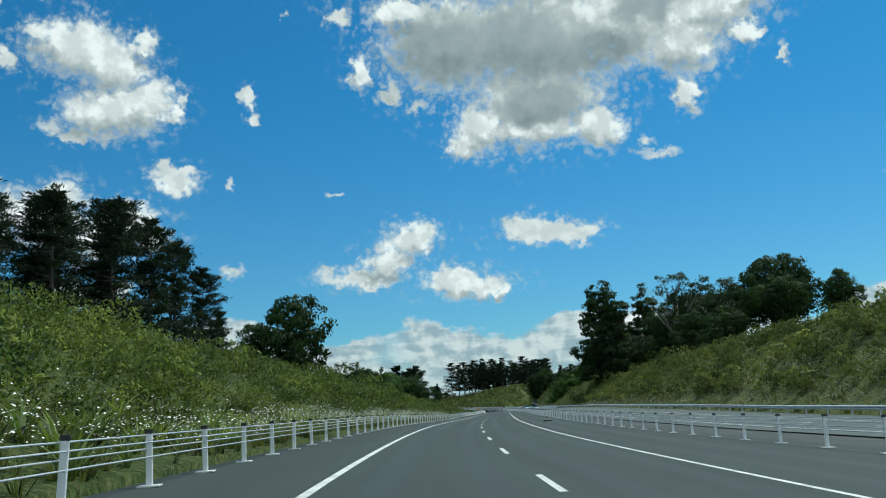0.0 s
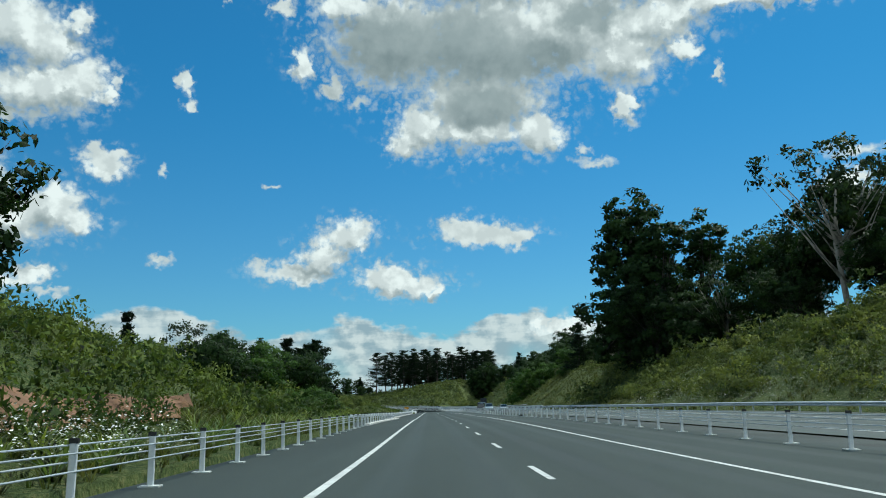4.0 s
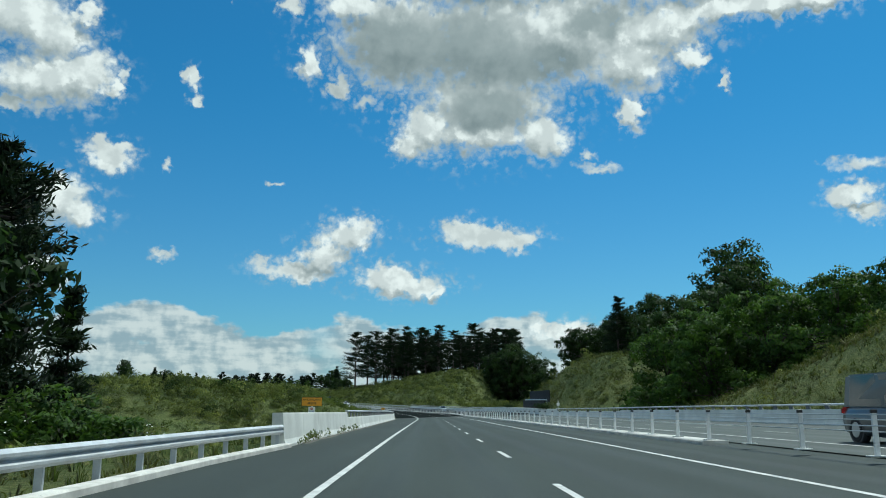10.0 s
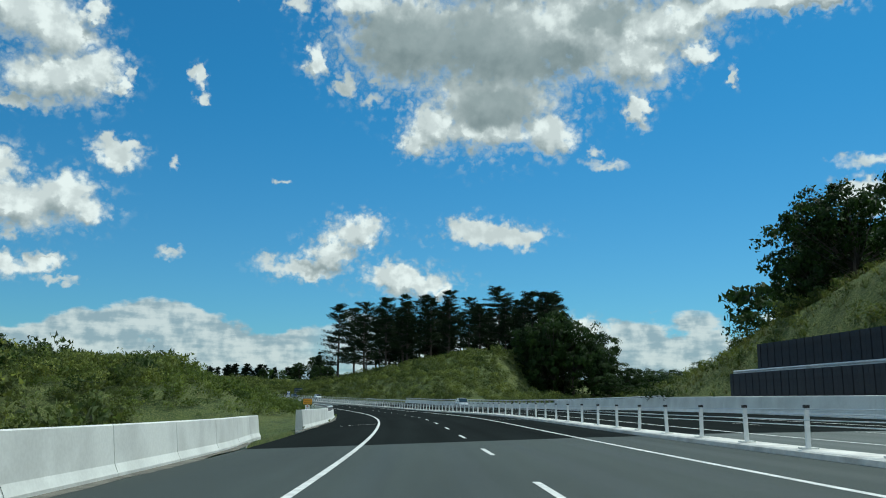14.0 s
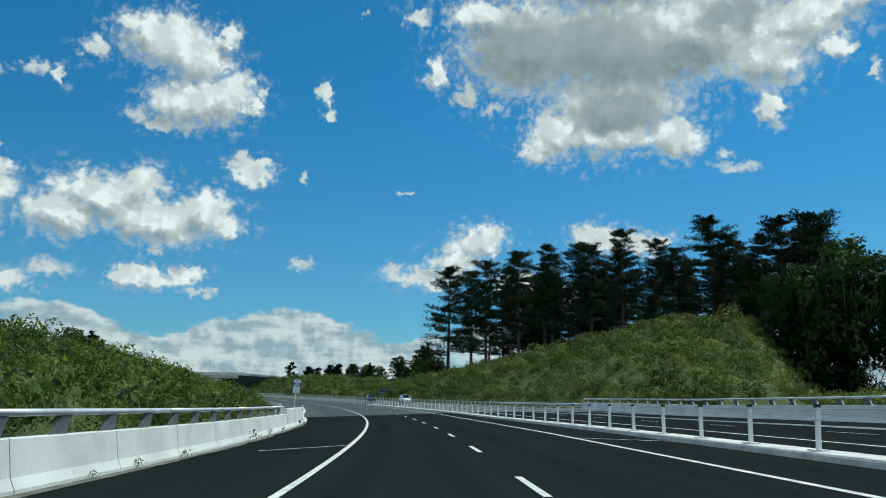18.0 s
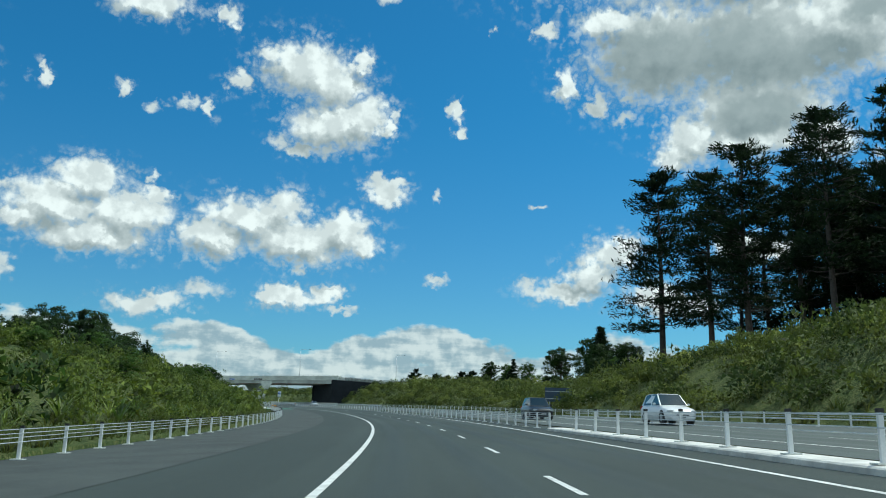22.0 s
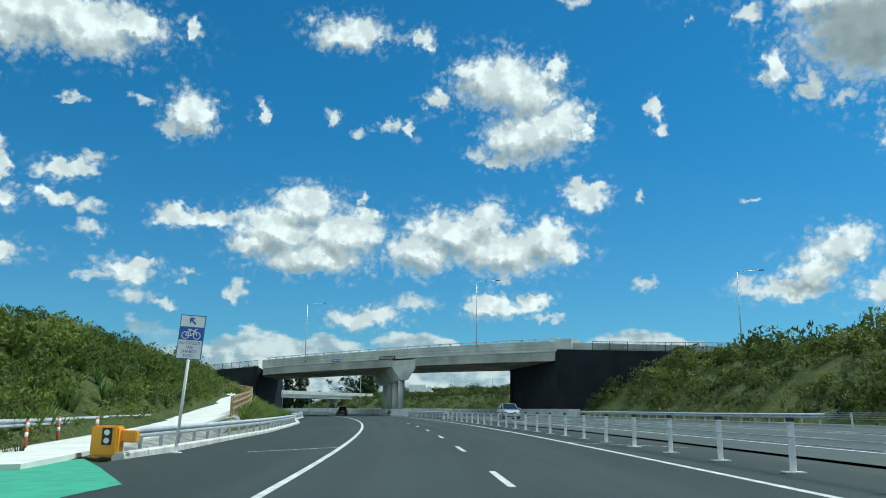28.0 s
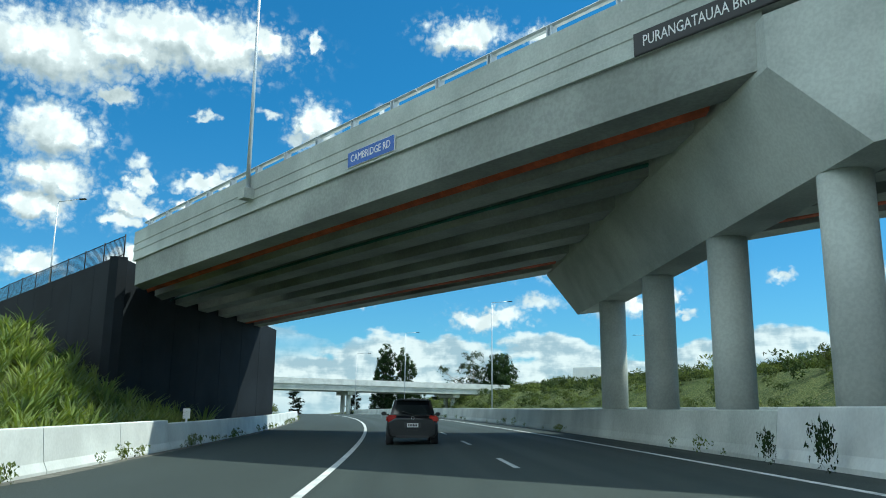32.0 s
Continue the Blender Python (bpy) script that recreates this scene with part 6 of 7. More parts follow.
def flower_template(seed):
    rng = np.random.default_rng(seed)
    c = np.stack([rng.normal(0, 0.35, 9), rng.normal(0, 0.35, 9), rng.uniform(0.45, 0.95, 9)], -1)
    n = unit(np.tile([0.0, 0.0, 1.0], (9, 1)) + rng.normal(size=(9, 3)) * 0.35)
    return leaves(c, n, np.full(9, 0.030), np.full(9, 0.027), rng)


FLOWERS = [flower_template(80 + i) for i in range(4)]
for i, (n, s0, s1, lo, hi) in enumerate(((1100, -4, 150, lambda s: LT(s) - 2.6, lambda s: LT(s) - 0.2), (160, 10, 120, lambda s: LT(s) - 12.0, lambda s: LT(s) - 4.0),
                                        (1400, 0, 240, lambda s: RT(s) + 0.5, lambda s: RT(s) + 8), (130, 330, 480, -16, -6), (160, 800, 960, lambda s: RT(s) + 0.5, lambda s: RT(s) + 4))):
    s, u, rng = spread(500 + i, n, s0, s1, lo, hi, 0.85)
    scatter("wild_flowers", FLOWERS, s, u, rng.uniform(0.8, 1.3, len(s)), FLOWER, "white umbels of wild carrot in rank grass", "flowers", 520 + i)

# distant woods
rng = np.random.default_rng(77)
far_t = []
for i in range(3):
    v, _ = pine_crown(np.random.default_rng(600 + i), 20, 8, 0.15, 11, 5, 3, 6, leaf=1.1)
    far_t.append(v[0])


def far_wood(cx, cy, wide, deep, turn, n, h, z, seed, label):
    g = np.random.default_rng(seed)
    a, b = g.uniform(-wide / 2, wide / 2, n), g.uniform(-deep / 2, deep / 2, n)
    c, s_ = math.cos(radians(turn)), math.sin(radians(turn))
    out = []
    for x, y in zip(cx + a * c - b * s_, cy + a * s_ + b * c):
        f = h / 20 * g.uniform(0.75, 1.1)
        out.append(far_t[g.integers(3)] * f * np.array([1.3, 1.3, 1]) + np.array([x, y, z]))
    v = np.concatenate(out)
    up = unit(g.normal(size=(len(v) // 4, 3)) + np.array([0, 0, 0.5]))
    tagged(new("distant_wood", leafy(mesh_from("distant_wood", v, quads_of(v), PINE), np.repeat(up, 4, 0))), label, "trees", kind="stuff")


far_wood(-50, 1230, 120, 30, 5, 34, 24, 2, 1, "dark distant pine plantation on the skyline")
far_wood(-300, 1050, 260, 40, 60, 30, 12, 0, 2, "low dark trees far across farmland")
far_wood(-260, 760, 240, 60, 80, 26, 14, 0, 3, "low dark trees far across farmland")
far_wood(250, 560, 260, 60, 95, 40, 20, -2, 4, "dark woods beyond a valley")
far_wood(120, 1100, 200, 40, -30, 26, 10, 4, 5, "low trees along a distant ridge")
far_wood(-190, 1260, 260, 30, 20, 30, 9, 3, 6, "low trees along a distant ridge")


# ---- signs ----
def pole_sign(name, s, u, label, build, height, lean=0.0, turn=0.0, h=0.0, radius=0.045):
    ob = thing(name, stand(s, u, h, turn) @ pose(0, 0, 0, 0, lean, 0), label, "sign", "road signs")
    part("pole", tube([(0, 0.05, -0.3), (0, 0.05, height)], radius, 10), SIGN_WHITE, ob)
    build(ob)
    return ob


def board(parent, x0, x1, z0, z1, material, y=0.0, name="board", bevel=0.01):
    return part(name, block(x0, x1, y - 0.015, y + 0.015, z0, z1, bevel), material, parent)


def ring_bm(x, z, r, w, y):
    bm = bmesh.new()
    n = 24
    a = [[bm.verts.new((x + math.cos(q) * rr, yy, z + math.sin(q) * rr)) for q in np.linspace(0, 2 * math.pi, n, endpoint=False)] for rr, yy in ((r, y), (r - w, y), (r - w, y + 0.006), (r, y + 0.006))]
    for p, q in zip(a, a[1:] + a[:1]):
        for i in range(n):
            bm.faces.new((p[i], p[(i + 1) % n], q[(i + 1) % n], q[i]))
    return bm


def bar_bm(bm, x0, z0, x1, z1, w, y):
    d = Vector((x1 - x0, 0, z1 - z0))
    n = Vector((-d.z, 0, d.x)).normalized() * w / 2
    p, q = Vector((x0, y, z0)), Vector((x1, y, z1))
    f = [bm.verts.new(v) for v in (p - n, q - n, q + n, p + n)]
    g = [bm.verts.new(v.co + Vector((0, 0.006, 0))) for v in f]
    bm.faces.new(f), bm.faces.new(g[::-1])
    for i in range(4):
        bm.faces.new((f[i], g[i], g[(i + 1) % 4], f[(i + 1) % 4]))


def cycle_sign(s, u, top, lines, label, lean):
    def build(ob):
        w, z1 = 0.36, top
        z0 = top - (1.42 if len(lines) > 4 else 1.30)
        board(ob, -w, w, z0, z1, SIGN_WHITE)
        part("rim", block(-w - 0.015, w + 0.015, -0.008, 0.018, z0 - 0.015, z1 + 0.015), SIGN_BLUE, ob)
        blue = part("cycle_panel", block(-w + 0.01, w - 0.01, -0.022, -0.012, z1 - 0.74, z1 - 0.34), SIGN_BLUE, ob)
        y = -0.032
        cz = z1 - 0.60
        for x in (-0.17, 0.17):
            part("wheel_mark", ring_bm(x, cz, 0.115, 0.025, y), SIGN_WHITE, blue)
        bm = bmesh.new()
        for a in ((-0.17, cz, -0.06, cz + 0.15), (-0.06, cz + 0.15, 0.11, cz + 0.15), (0.11, cz + 0.15, 0.0, cz - 0.01), (0.0, cz - 0.01, -0.06, cz + 0.15), (-0.17, cz, 0.0, cz - 0.01), (0.17, cz, 0.10, cz + 0.20), (0.10, cz + 0.20, 0.17, cz + 0.20),
                  (-0.12, cz + 0.18, -0.01, cz + 0.18)):
            bar_bm(bm, *a, 0.024, y)
        part("frame_mark", bm, SIGN_WHITE, blue)
        bm = bmesh.new()
        az = z1 - 0.17
        bar_bm(bm, 0.09, az - 0.09, -0.05, az + 0.05, 0.05, -0.022)
        bar_bm(bm, -0.09, az + 0.085, 0.05, az + 0.085, 0.05, -0.022)
        bar_bm(bm, -0.075, az - 0.06, -0.075, az + 0.09, 0.05, -0.022)
        part("arrow_mark", bm, SIGN_BLUE, ob)
        for i, t in enumerate(lines):
            words(t, 0.125, SIGN_BLUE, ob, pose(0, -0.021, z1 - 0.83 - 0.128 * i), 0.62 if len(t) > 10 else None)
        part("foot", block(-0.16, 0.16, -0.1, 0.2, -0.02, 0.04, 0.01), SIGN_WHITE, ob)
    return pole_sign("cycle_sign", s, u, label, build, top - 0.05, lean)


cycle_sign(668.4, -6.95, 3.85, ("ALL CYCLISTS", "USE", "SHARED", "PATH", "AHEAD"), "white and blue shared path ahead sign on a leaning pole", 5.0)
cycle_sign(905.2, -4.75, 4.05, ("ALL CYCLISTS", "USE", "SHARED", "PATH"), "white and blue shared path sign on a leaning pole", 3.5)


def bridge_sign(s, u, lines, w, label, number):
    def build(ob):
        board(ob, -w / 2, w / 2, 1.55, 2.06, SIGN_YELLOW)
        part("rim", block(-w / 2 - 0.014, w / 2 + 0.014, -0.006, 0.02, 1.536, 2.074), SIGN_BLACK, ob)
        for i, t in enumerate(lines):
            words(t, 0.17, SIGN_BLACK, ob, pose(0, -0.02, 1.92 - 0.22 * i), w * 0.86 if i == 0 else w * 0.42 if w > 1 else w * 0.7)
        low = board(ob, -0.2, 0.2, 1.02, 1.50, SIGN_WHITE, name="number_board")
        part("shield_mark", ring_bm(0, 1.39, 0.075, 0.05, -0.026), rust, low)
        words("BRIDGE", 0.09, SIGN_BLUE, low, pose(0, -0.02, 1.24))
        words(number, 0.13, SIGN_BLUE, low, pose(0, -0.02, 1.12))
    return pole_sign("bridge_name_sign", s, u, label, build, 2.0)


bridge_sign(370.3, -5.3, ("MANGAHARAKEKE", "BRIDGE"), 1.2, "yellow bridge name sign behind a white concrete barrier", "543")
bridge_sign(525.6, -6.2, ("MANGAONE", "BRIDGE"), 0.78, "yellow bridge name sign behind a curved white barrier", "5545")


def marker(name, s, u, label, yellow):
    ob = thing(name, stand(s, u), label, "crash cushion")
    body = bmesh.new()
    box(body, -0.42, 0.30, 0.0, 0.55, 0.05, 0.86) if yellow else box(body, -0.22, 0.22, 0.0, 0.25, 0.05, 0.95)
    bmesh.ops.bevel(body, geom=body.edges[:], offset=0.05, segments=2, affect="EDGES")
    part("nose", body, SIGN_YELLOW if yellow else GALV, ob, "bright yellow plastic nose" if yellow else "grey steel nose")
    if yellow:
        part("wing", block(0.24, 0.72, 0.2, 0.5, 0.42, 0.74, 0.03), SIGN_YELLOW, ob)
        part("leg", block(-0.2, 0.1, 0.6, 1.2, 0.0, 0.45, 0.02), GALV, ob)
    pan = part("panel", block(-0.12, 0.14, -0.02, 0.002, 0.36, 0.80, 0.006), SIGN_BLACK, ob)
    for z in (0.47, 0.68):
        bm = tube([(0.01, -0.035, z), (0.01, -0.019, z)], 0.075, 16, False)
        part("reflector", bm, SIGN_WHITE if yellow else SIGN_YELLOW, pan)
    return ob


marker("crash_cushion", 903.0, -6.0, "bright yellow crash cushion at a guard rail end", True)
marker("rail_terminal", 961.0, 9.0, "grey guard rail terminal with an amber-dotted panel", False)

# bollards and path
RED = surface("red_band", (0.55, 0.03, 0.02), 0.5, vary=0.1)
for s, u in ((906.5, -9.6), (908.5, -8.2), (911.0, -10.4)):
    x, y, z = ground_at(s, u)
    ob = thing("bollard", pose(x, y, z), "orange and white flexible bollard beside a path", "bollard", "path bollards")
    part("post", tube([(0, 0, -0.1), (0, 0, 0.95)], 0.05, 12), rust, ob)
    for z in (0.45, 0.75):
        part("band", tube([(0, 0, z), (0, 0, z + 0.13)], 0.054, 12), SIGN_WHITE, ob)
path_s = np.arange(899, 1019, 2.0)
rows_p = []
for s in path_s:
    uc, hp = float(PATH_U(s)), float(PATH_H(s))
    w = 1.5
    rows_p.append([at(s, uc + o)[:] + np.array([0, 0, hp + dz]) for o, dz in ((-w, -0.25), (-w, 0.07), (w, 0.07), (w, -0.25))])
for i in range(0, len(rows_p) - 1, 2):
    j = min(i + 3, len(rows_p))
    o = part("path_slab", grid_mesh("path_slab", rows_p[i:j], PATH_MAT, True, False, True))
    if i == 0:
        shared_path = thing("shared_path", pose(*at(893, -7)), "pale concrete shared path climbing beside flax", "path", kind="structure")
    keep(o, shared_path)
green = [at(s, u, 0.008) for s, u in ((888, -3.2), (894.5, -2.7), (899.5, -4.9), (907.5, -8.6), (906.5, -11.4), (896, -9.4), (891, -6.3))]
tagged(new("green_paving", mesh_from("green_paving", green, [list(range(7))[::-1]], GREEN_PAINT)), "green painted cycle lane surface leaving the shoulder", "paving", kind="structure")

# timber railing on the road side of the path
fence_t = thing("timber_fence", pose(*ground_at(936, -8.7)), "pale timber post and rail fence round a bend of the path", "fence")
post_t = bpy.data.meshes.new("post")
bm = block(-0.06, 0.06, -0.06, 0.06, -0.9, 1.28, 0.008)
bm.to_mesh(post_t), bm.free(), post_t.materials.append(TIMBER)
pts = []
for s in np.arange(936, 1018.6, 1.25):
    p = at(s, float(PATH_U(s)) + 1.75) + np.array([0, 0, float(PATH_H(s))])
    pts.append(p)
    keep(part("post", post_t, m=pose(*p, 0, 0, heading(s))), fence_t)
for i in range(0, len(pts) - 4, 4):
    for h in (0.45, 0.85, 1.22):
        a, b = Vector(pts[i]) + Vector((0, 0, h)), Vector(pts[i + 4]) + Vector((0, 0, h))
        d = (b - a).normalized()
        nrm = d.cross(Vector((0, 0, 1))) * 0.075
        bm = bmesh.new()
        v = [bm.verts.new(p + o) for p in (a, b) for o in (nrm + Vector((0, 0, -0.06)), nrm + Vector((0, 0, 0.06)), nrm * 1.6 + Vector((0, 0, 0.06)), nrm * 1.6 + Vector((0, 0, -0.06)))]
        for q in range(4):
            bm.faces.new((v[q], v[(q + 1) % 4], v[4 + (q + 1) % 4], v[4 + q]))
        bm.faces.new(v[3::-1]), bm.faces.new(v[4:])
        bmesh.ops.recalc_face_normals(bm, faces=bm.faces)
        keep(part("rail", bm, TIMBER), fence_t)
pole_sign("path_sign", 943.6, -17.0, "small white path sign on a post above flax", lambda ob: board(ob, -0.2, 0.2, 1.2, 1.75, SIGN_WHITE), 1.7, h=2.0)
pole_sign("path_sign", 1035, -8.0, "small white sign before a dark abutment wall", lambda ob: board(ob, -0.16, 0.16, 0.9, 1.35, SIGN_WHITE), 1.3)

# large direction sign seen from its back
ob = thing("direction_sign", stand(811, 28.3), "large dark blue direction sign on two posts before scrub", "sign", "road signs")
part("board", block(-1.9, 1.9, -0.03, 0.03, 1.7, 3.6, 0.01), surface("sign_back", (0.03, 0.06, 0.10), 0.5, vary=0.1), ob)
for x in (-1.2, 1.2):
    part("post", tube([(x, 0.12, -0.8), (x, 0.12, 3.5)], 0.07, 8), GALV, ob)
for z in (2.1, 3.1):
    part("stiffener", block(-1.85, 1.85, -0.08, -0.03, z - 0.04, z + 0.04), GALV, ob)

# two-tier slatted retaining wall on the hill
slat_wall = thing("slatted_wall", stand(497, 26.5), "two-tier dark slatted retaining wall below a grassed hill", "retaining wall")
DARK_SLAT = surface("dark_timber", (0.020, 0.024, 0.032), 0.8, vary=0.3, grain=12)
for s0, s1, du, h0, h1 in ((485, 509.5, 1.4, 0.3, 2.75), (486, 507.5, 2.6, 2.4, 4.75)):
    for i, s in enumerate(np.arange(s0, s1, 0.5)):
        u = float(FAR(s)) + du
        bm = block(-0.08, 0.08, 0.02, 0.48, h0, h1, 0.01)
        keep(part("slat", bm, DARK_SLAT, m=stand(s, u + (0.03 if i % 2 else 0.0))), slat_wall)
guard_rail(485, 510, lambda s: FAR(s) + 1.9, -1, "guard rail on a ledge between slatted walls", 3.0, 2.25)
pole_sign("small_sign", 470, 25.4, "small white roadside marker sign above a barrier", lambda o: board(o, -0.25, 0.25, 1.7, 2.2, SIGN_WHITE), 2.7)

# scraps on the shoulder
for s, u, w, turn in ((73, 9.3, 0.9, 20), (95.5, 10.6, 0.5, 70), (206.5, 10.2, 0.35, 10), (711, 13.6, 1.0, 15)):
    ob = thing("tyre_scrap", stand(s, u, 0.0, turn), "curled black strip of tyre on the shoulder", "debris")
    part("tread", tube([(-w / 2, 0, 0.05), (-w / 6, 0.06, 0.12), (w / 5, -0.04, 0.10), (w / 2, 0.05, 0.05)], [0.05, 0.08, 0.07, 0.04], 7), CAP, ob)

# more lamps
for a, h in ((55.8, 8.0),):
    p = ob_place(a, 0.6, 9.3 if a > 0 else 8.6 if a > -60 else 7.4)
    street_lamp(p.x, p.y, p.z - 0.8, h + 1.0, 2.4, 6)
for x, y, z, h in ((-167, 999.5, 8.6, 10.6), (-202.4, 1021.4, 10.0, 8.2), (-236, 1040, 10.0, 8.0), (-159.6, 1057, 2.6, 14.5), (-200.6, 1076, 3.0, 10.2), (-200.1, 1089.6, 3.2, 15), (-110, 1105, 4.5, 9), (-270, 1150, 3.0, 10)):
    street_lamp(x, y, z, h, 2.2, 20)

for s, u, h in ((1163, 70, 9.0), (1113.5, 62, 5.4), (1074.5, 55, 7.2), (1091.7, 70, 6.4)):
    x, y, z = ground_at(s, u)
    street_lamp(x, y, z, h + 0.6, 2.2, heading(s) + 160)

# the flyover beyond
fly = thing("flyover", pose(-222, 1108, 4), "long pale concrete flyover on slender piers far ahead", "bridge")
fd = Vector((0.45, 0.89, 0)).normalized()
fn = Vector((-fd.y, fd.x, 0))
c0 = Vector((-222, 1108, 0))
for name, z0, z1, half, mat in (("deck", 7.7, 8.9, 4.5, CONCRETE), ("parapet", 8.9, 10.1, 4.7, PALE_CONCRETE)):
    bm = slab([c0 - fd * 70 - fn * half, c0 + fd * 32 - fn * half, c0 + fd * 32 + fn * half, c0 - fd * 70 + fn * half], z0, z1)
    keep(part(name, bm, mat), fly)
for q in (-60, -34, -8, 18):
    p = c0 + fd * q
    keep(part("pier_head", slab([p - fd * 0.9 - fn * 3.6, p + fd * 0.9 - fn * 3.6, p + fd * 0.9 + fn * 3.6, p - fd * 0.9 + fn * 3.6], 6.9, 7.7), CONCRETE), fly)
    for w in (-1.8, 1.8):
        e = p + fn * w
        keep(part("column", tube([(e.x, e.y, 1.0), (e.x, e.y, 7.0)], 0.5, 12), CONCRETE), fly)


# ---- vehicles ----
GLASS = surface("dark_glass", (0.012, 0.016, 0.018), 0.06, 0.0, vary=0.1, spec=0.8)
RUBBER = surface("tyre_rubber", (0.015, 0.015, 0.016), 0.85, vary=0.2)
ALLOY = surface("alloy", (0.42, 0.43, 0.44), 0.35, 0.8, vary=0.1)
LAMP_RED = surface("lamp_red", (0.42, 0.012, 0.012), 0.15, vary=0.1, spec=0.7)
LAMP_CLEAR = surface("lamp_clear", (0.55, 0.58, 0.60), 0.12, 0.2, vary=0.1, spec=0.8)
TRIM = surface("grey_trim", (0.04, 0.04, 0.042), 0.6, vary=0.1)


def paint(name, c):
    m = surface(name, c, 0.28, 0.0, vary=0.06, spec=0.6)
    m.node_tree.nodes["Principled BSDF"].inputs["Coat Weight"].default_value = 0.35
    m.node_tree.nodes["Principled BSDF"].inputs["Coat Roughness"].default_value = 0.06
    return m


def hull(stations):
    """Half-rounded rings along y; each station: y, sill z, shoulder z, top z, half width low, half width at the shoulder, half width at the top."""
    rows = []
    for y, zs, zm, zt, wl, wm, wt in stations:
        half = [(wl * 0.90, zs), (wl, zs + 0.10), (wm, zs + (zm - zs) * 0.55), (wm * 0.985, zm), (wt, zt - 0.03), (wt * 0.6, zt)]
        rows.append([(x, y, z) for x, z in half] + [(-x, y, z) for x, z in half[::-1]])
    return rows


def vehicle(name, kind, colour, m, label, lights_front=False):
    p = {"hatch": (3.90, 1.69, 1.48, 0.92), "suv": (4.75, 1.86, 1.78, 1.08), "wagon": (4.75, 1.80, 1.68, 0.98), "sedan": (4.6, 1.78, 1.46, 0.92), "van": (4.7, 1.72, 1.98, 1.02), "pickup": (5.3, 1.86, 1.80, 1.10)}[kind]
    L, W, H, belt = p
    w = W / 2
    ob = thing(name, m, label, "car", "traffic")
    hood = belt - 0.06 if kind != "van" else belt + 0.05
    rear = belt if kind not in ("sedan", "pickup") else belt - 0.02
    st = [(0.0, 0.34, belt * 0.72, rear * 0.86, w * 0.80, w * 0.86, w * 0.74), (0.10, 0.26, belt * 0.82, rear * 0.97, w * 0.90, w * 0.95, w * 0.84), (0.45, 0.20, belt * 0.88, rear, w * 0.95, w, w * 0.88),
          (L * 0.45, 0.19, belt * 0.9, belt, w * 0.96, w, w * 0.90), (L * 0.70, 0.19, belt * 0.88, belt * 0.97, w * 0.96, w, w * 0.88), (L * 0.88, 0.20, hood * 0.84, hood * 0.92, w * 0.93, w * 0.97, w * 0.80),
          (L * 0.97, 0.24, hood * 0.70, hood * 0.78, w * 0.86, w * 0.88, w * 0.68), (L, 0.32, hood * 0.58, hood * 0.64, w * 0.74, w * 0.76, w * 0.58)]
    body = grid_mesh("body", hull(st), colour, True, True, True)
    body_ob = part("body", body, None, ob)
    # cabin: roof rim above the belt
    y0, y1, y2, y3 = {"hatch": (0.16, 0.50, 2.15, 3.02), "suv": (0.14, 0.52, 2.55, 3.45), "wagon": (0.16, 0.60, 2.6, 3.6), "sedan": (0.75, 1.45, 2.55, 3.45), "van": (0.06, 0.18, 3.35, 4.25), "pickup": (2.0, 2.25, 3.1, 3.95)}[kind]
    wt = w * (0.72 if kind != "van" else 0.84)
    base = [(-w * 0.86, y0, belt - 0.02), (w * 0.86, y0, belt - 0.02), (w * 0.88, y3, belt - 0.03), (-w * 0.88, y3, belt - 0.03)]
    top = [(-wt * 0.94, y1, H - 0.04), (wt * 0.94, y1, H - 0.04), (wt, y2, H - 0.03), (-wt, y2, H - 0.03)]

    def pane(nm, q, inset=0.07, lift=0.004):
        c = [Vector(v) for v in q]
        mid_ = sum(c, Vector()) / len(c)
        nrm = (c[1] - c[0]).cross(c[2] - c[0]).normalized()
        if nrm.dot(mid_ - Vector((0, L / 2, belt))) < 0:
            nrm = -nrm
        bm = bmesh.new()
        f = [v + (mid_ - v) * inset + nrm * lift for v in c]
        vs = [bm.verts.new(v) for v in f]
        bm.faces.new(vs)
        back = [bm.verts.new(v - nrm * 0.02) for v in f]
        for i in range(len(vs)):
            bm.faces.new((vs[i], back[i], back[(i + 1) % len(vs)], vs[(i + 1) % len(vs)]))
        bmesh.ops.recalc_face_normals(bm, faces=bm.faces)
        return part(nm, bm, GLASS, ob)

    bm = bmesh.new()
    vb, vt = [bm.verts.new(v) for v in base], [bm.verts.new(v) for v in top]
    crown = bm.verts.new((0, (y1 + y2) / 2, H))
    for i in range(4):
        bm.faces.new((vb[i], vb[(i + 1) % 4], vt[(i + 1) % 4], vt[i]))
        bm.faces.new((vt[i], vt[(i + 1) % 4], crown))
    bmesh.ops.bevel(bm, geom=[e for e in bm.edges if e.verts[0] in vt and e.verts[1] in vt], offset=0.06, segments=3, affect="EDGES")
    part("cabin", bm, colour, ob)
    pane("rear_window", [base[1], base[0], top[0], top[1]], 0.13)
    pane("windscreen", [base[3], base[2], top[2], top[3]], 0.06)
    for sx in (0, 1):
        a, b, c, d = (base[1], base[2], top[2], top[1]) if sx == 0 else (base[3], base[0], top[0], top[3])
        a, b, c, d = (Vector(v) for v in (a, b, c, d))
        cut = 0.52
        pane("side_window", [a.lerp(b, 0.06), a.lerp(b, cut), d.lerp(c, cut), d.lerp(c, 0.06)], 0.08)
        pane("side_window", [a.lerp(b, cut + 0.02), a.lerp(b, 0.96), d.lerp(c, 0.98), d.lerp(c, cut + 0.02)], 0.08)
    wheel_r = 0.31 if kind in ("hatch", "sedan") else 0.36
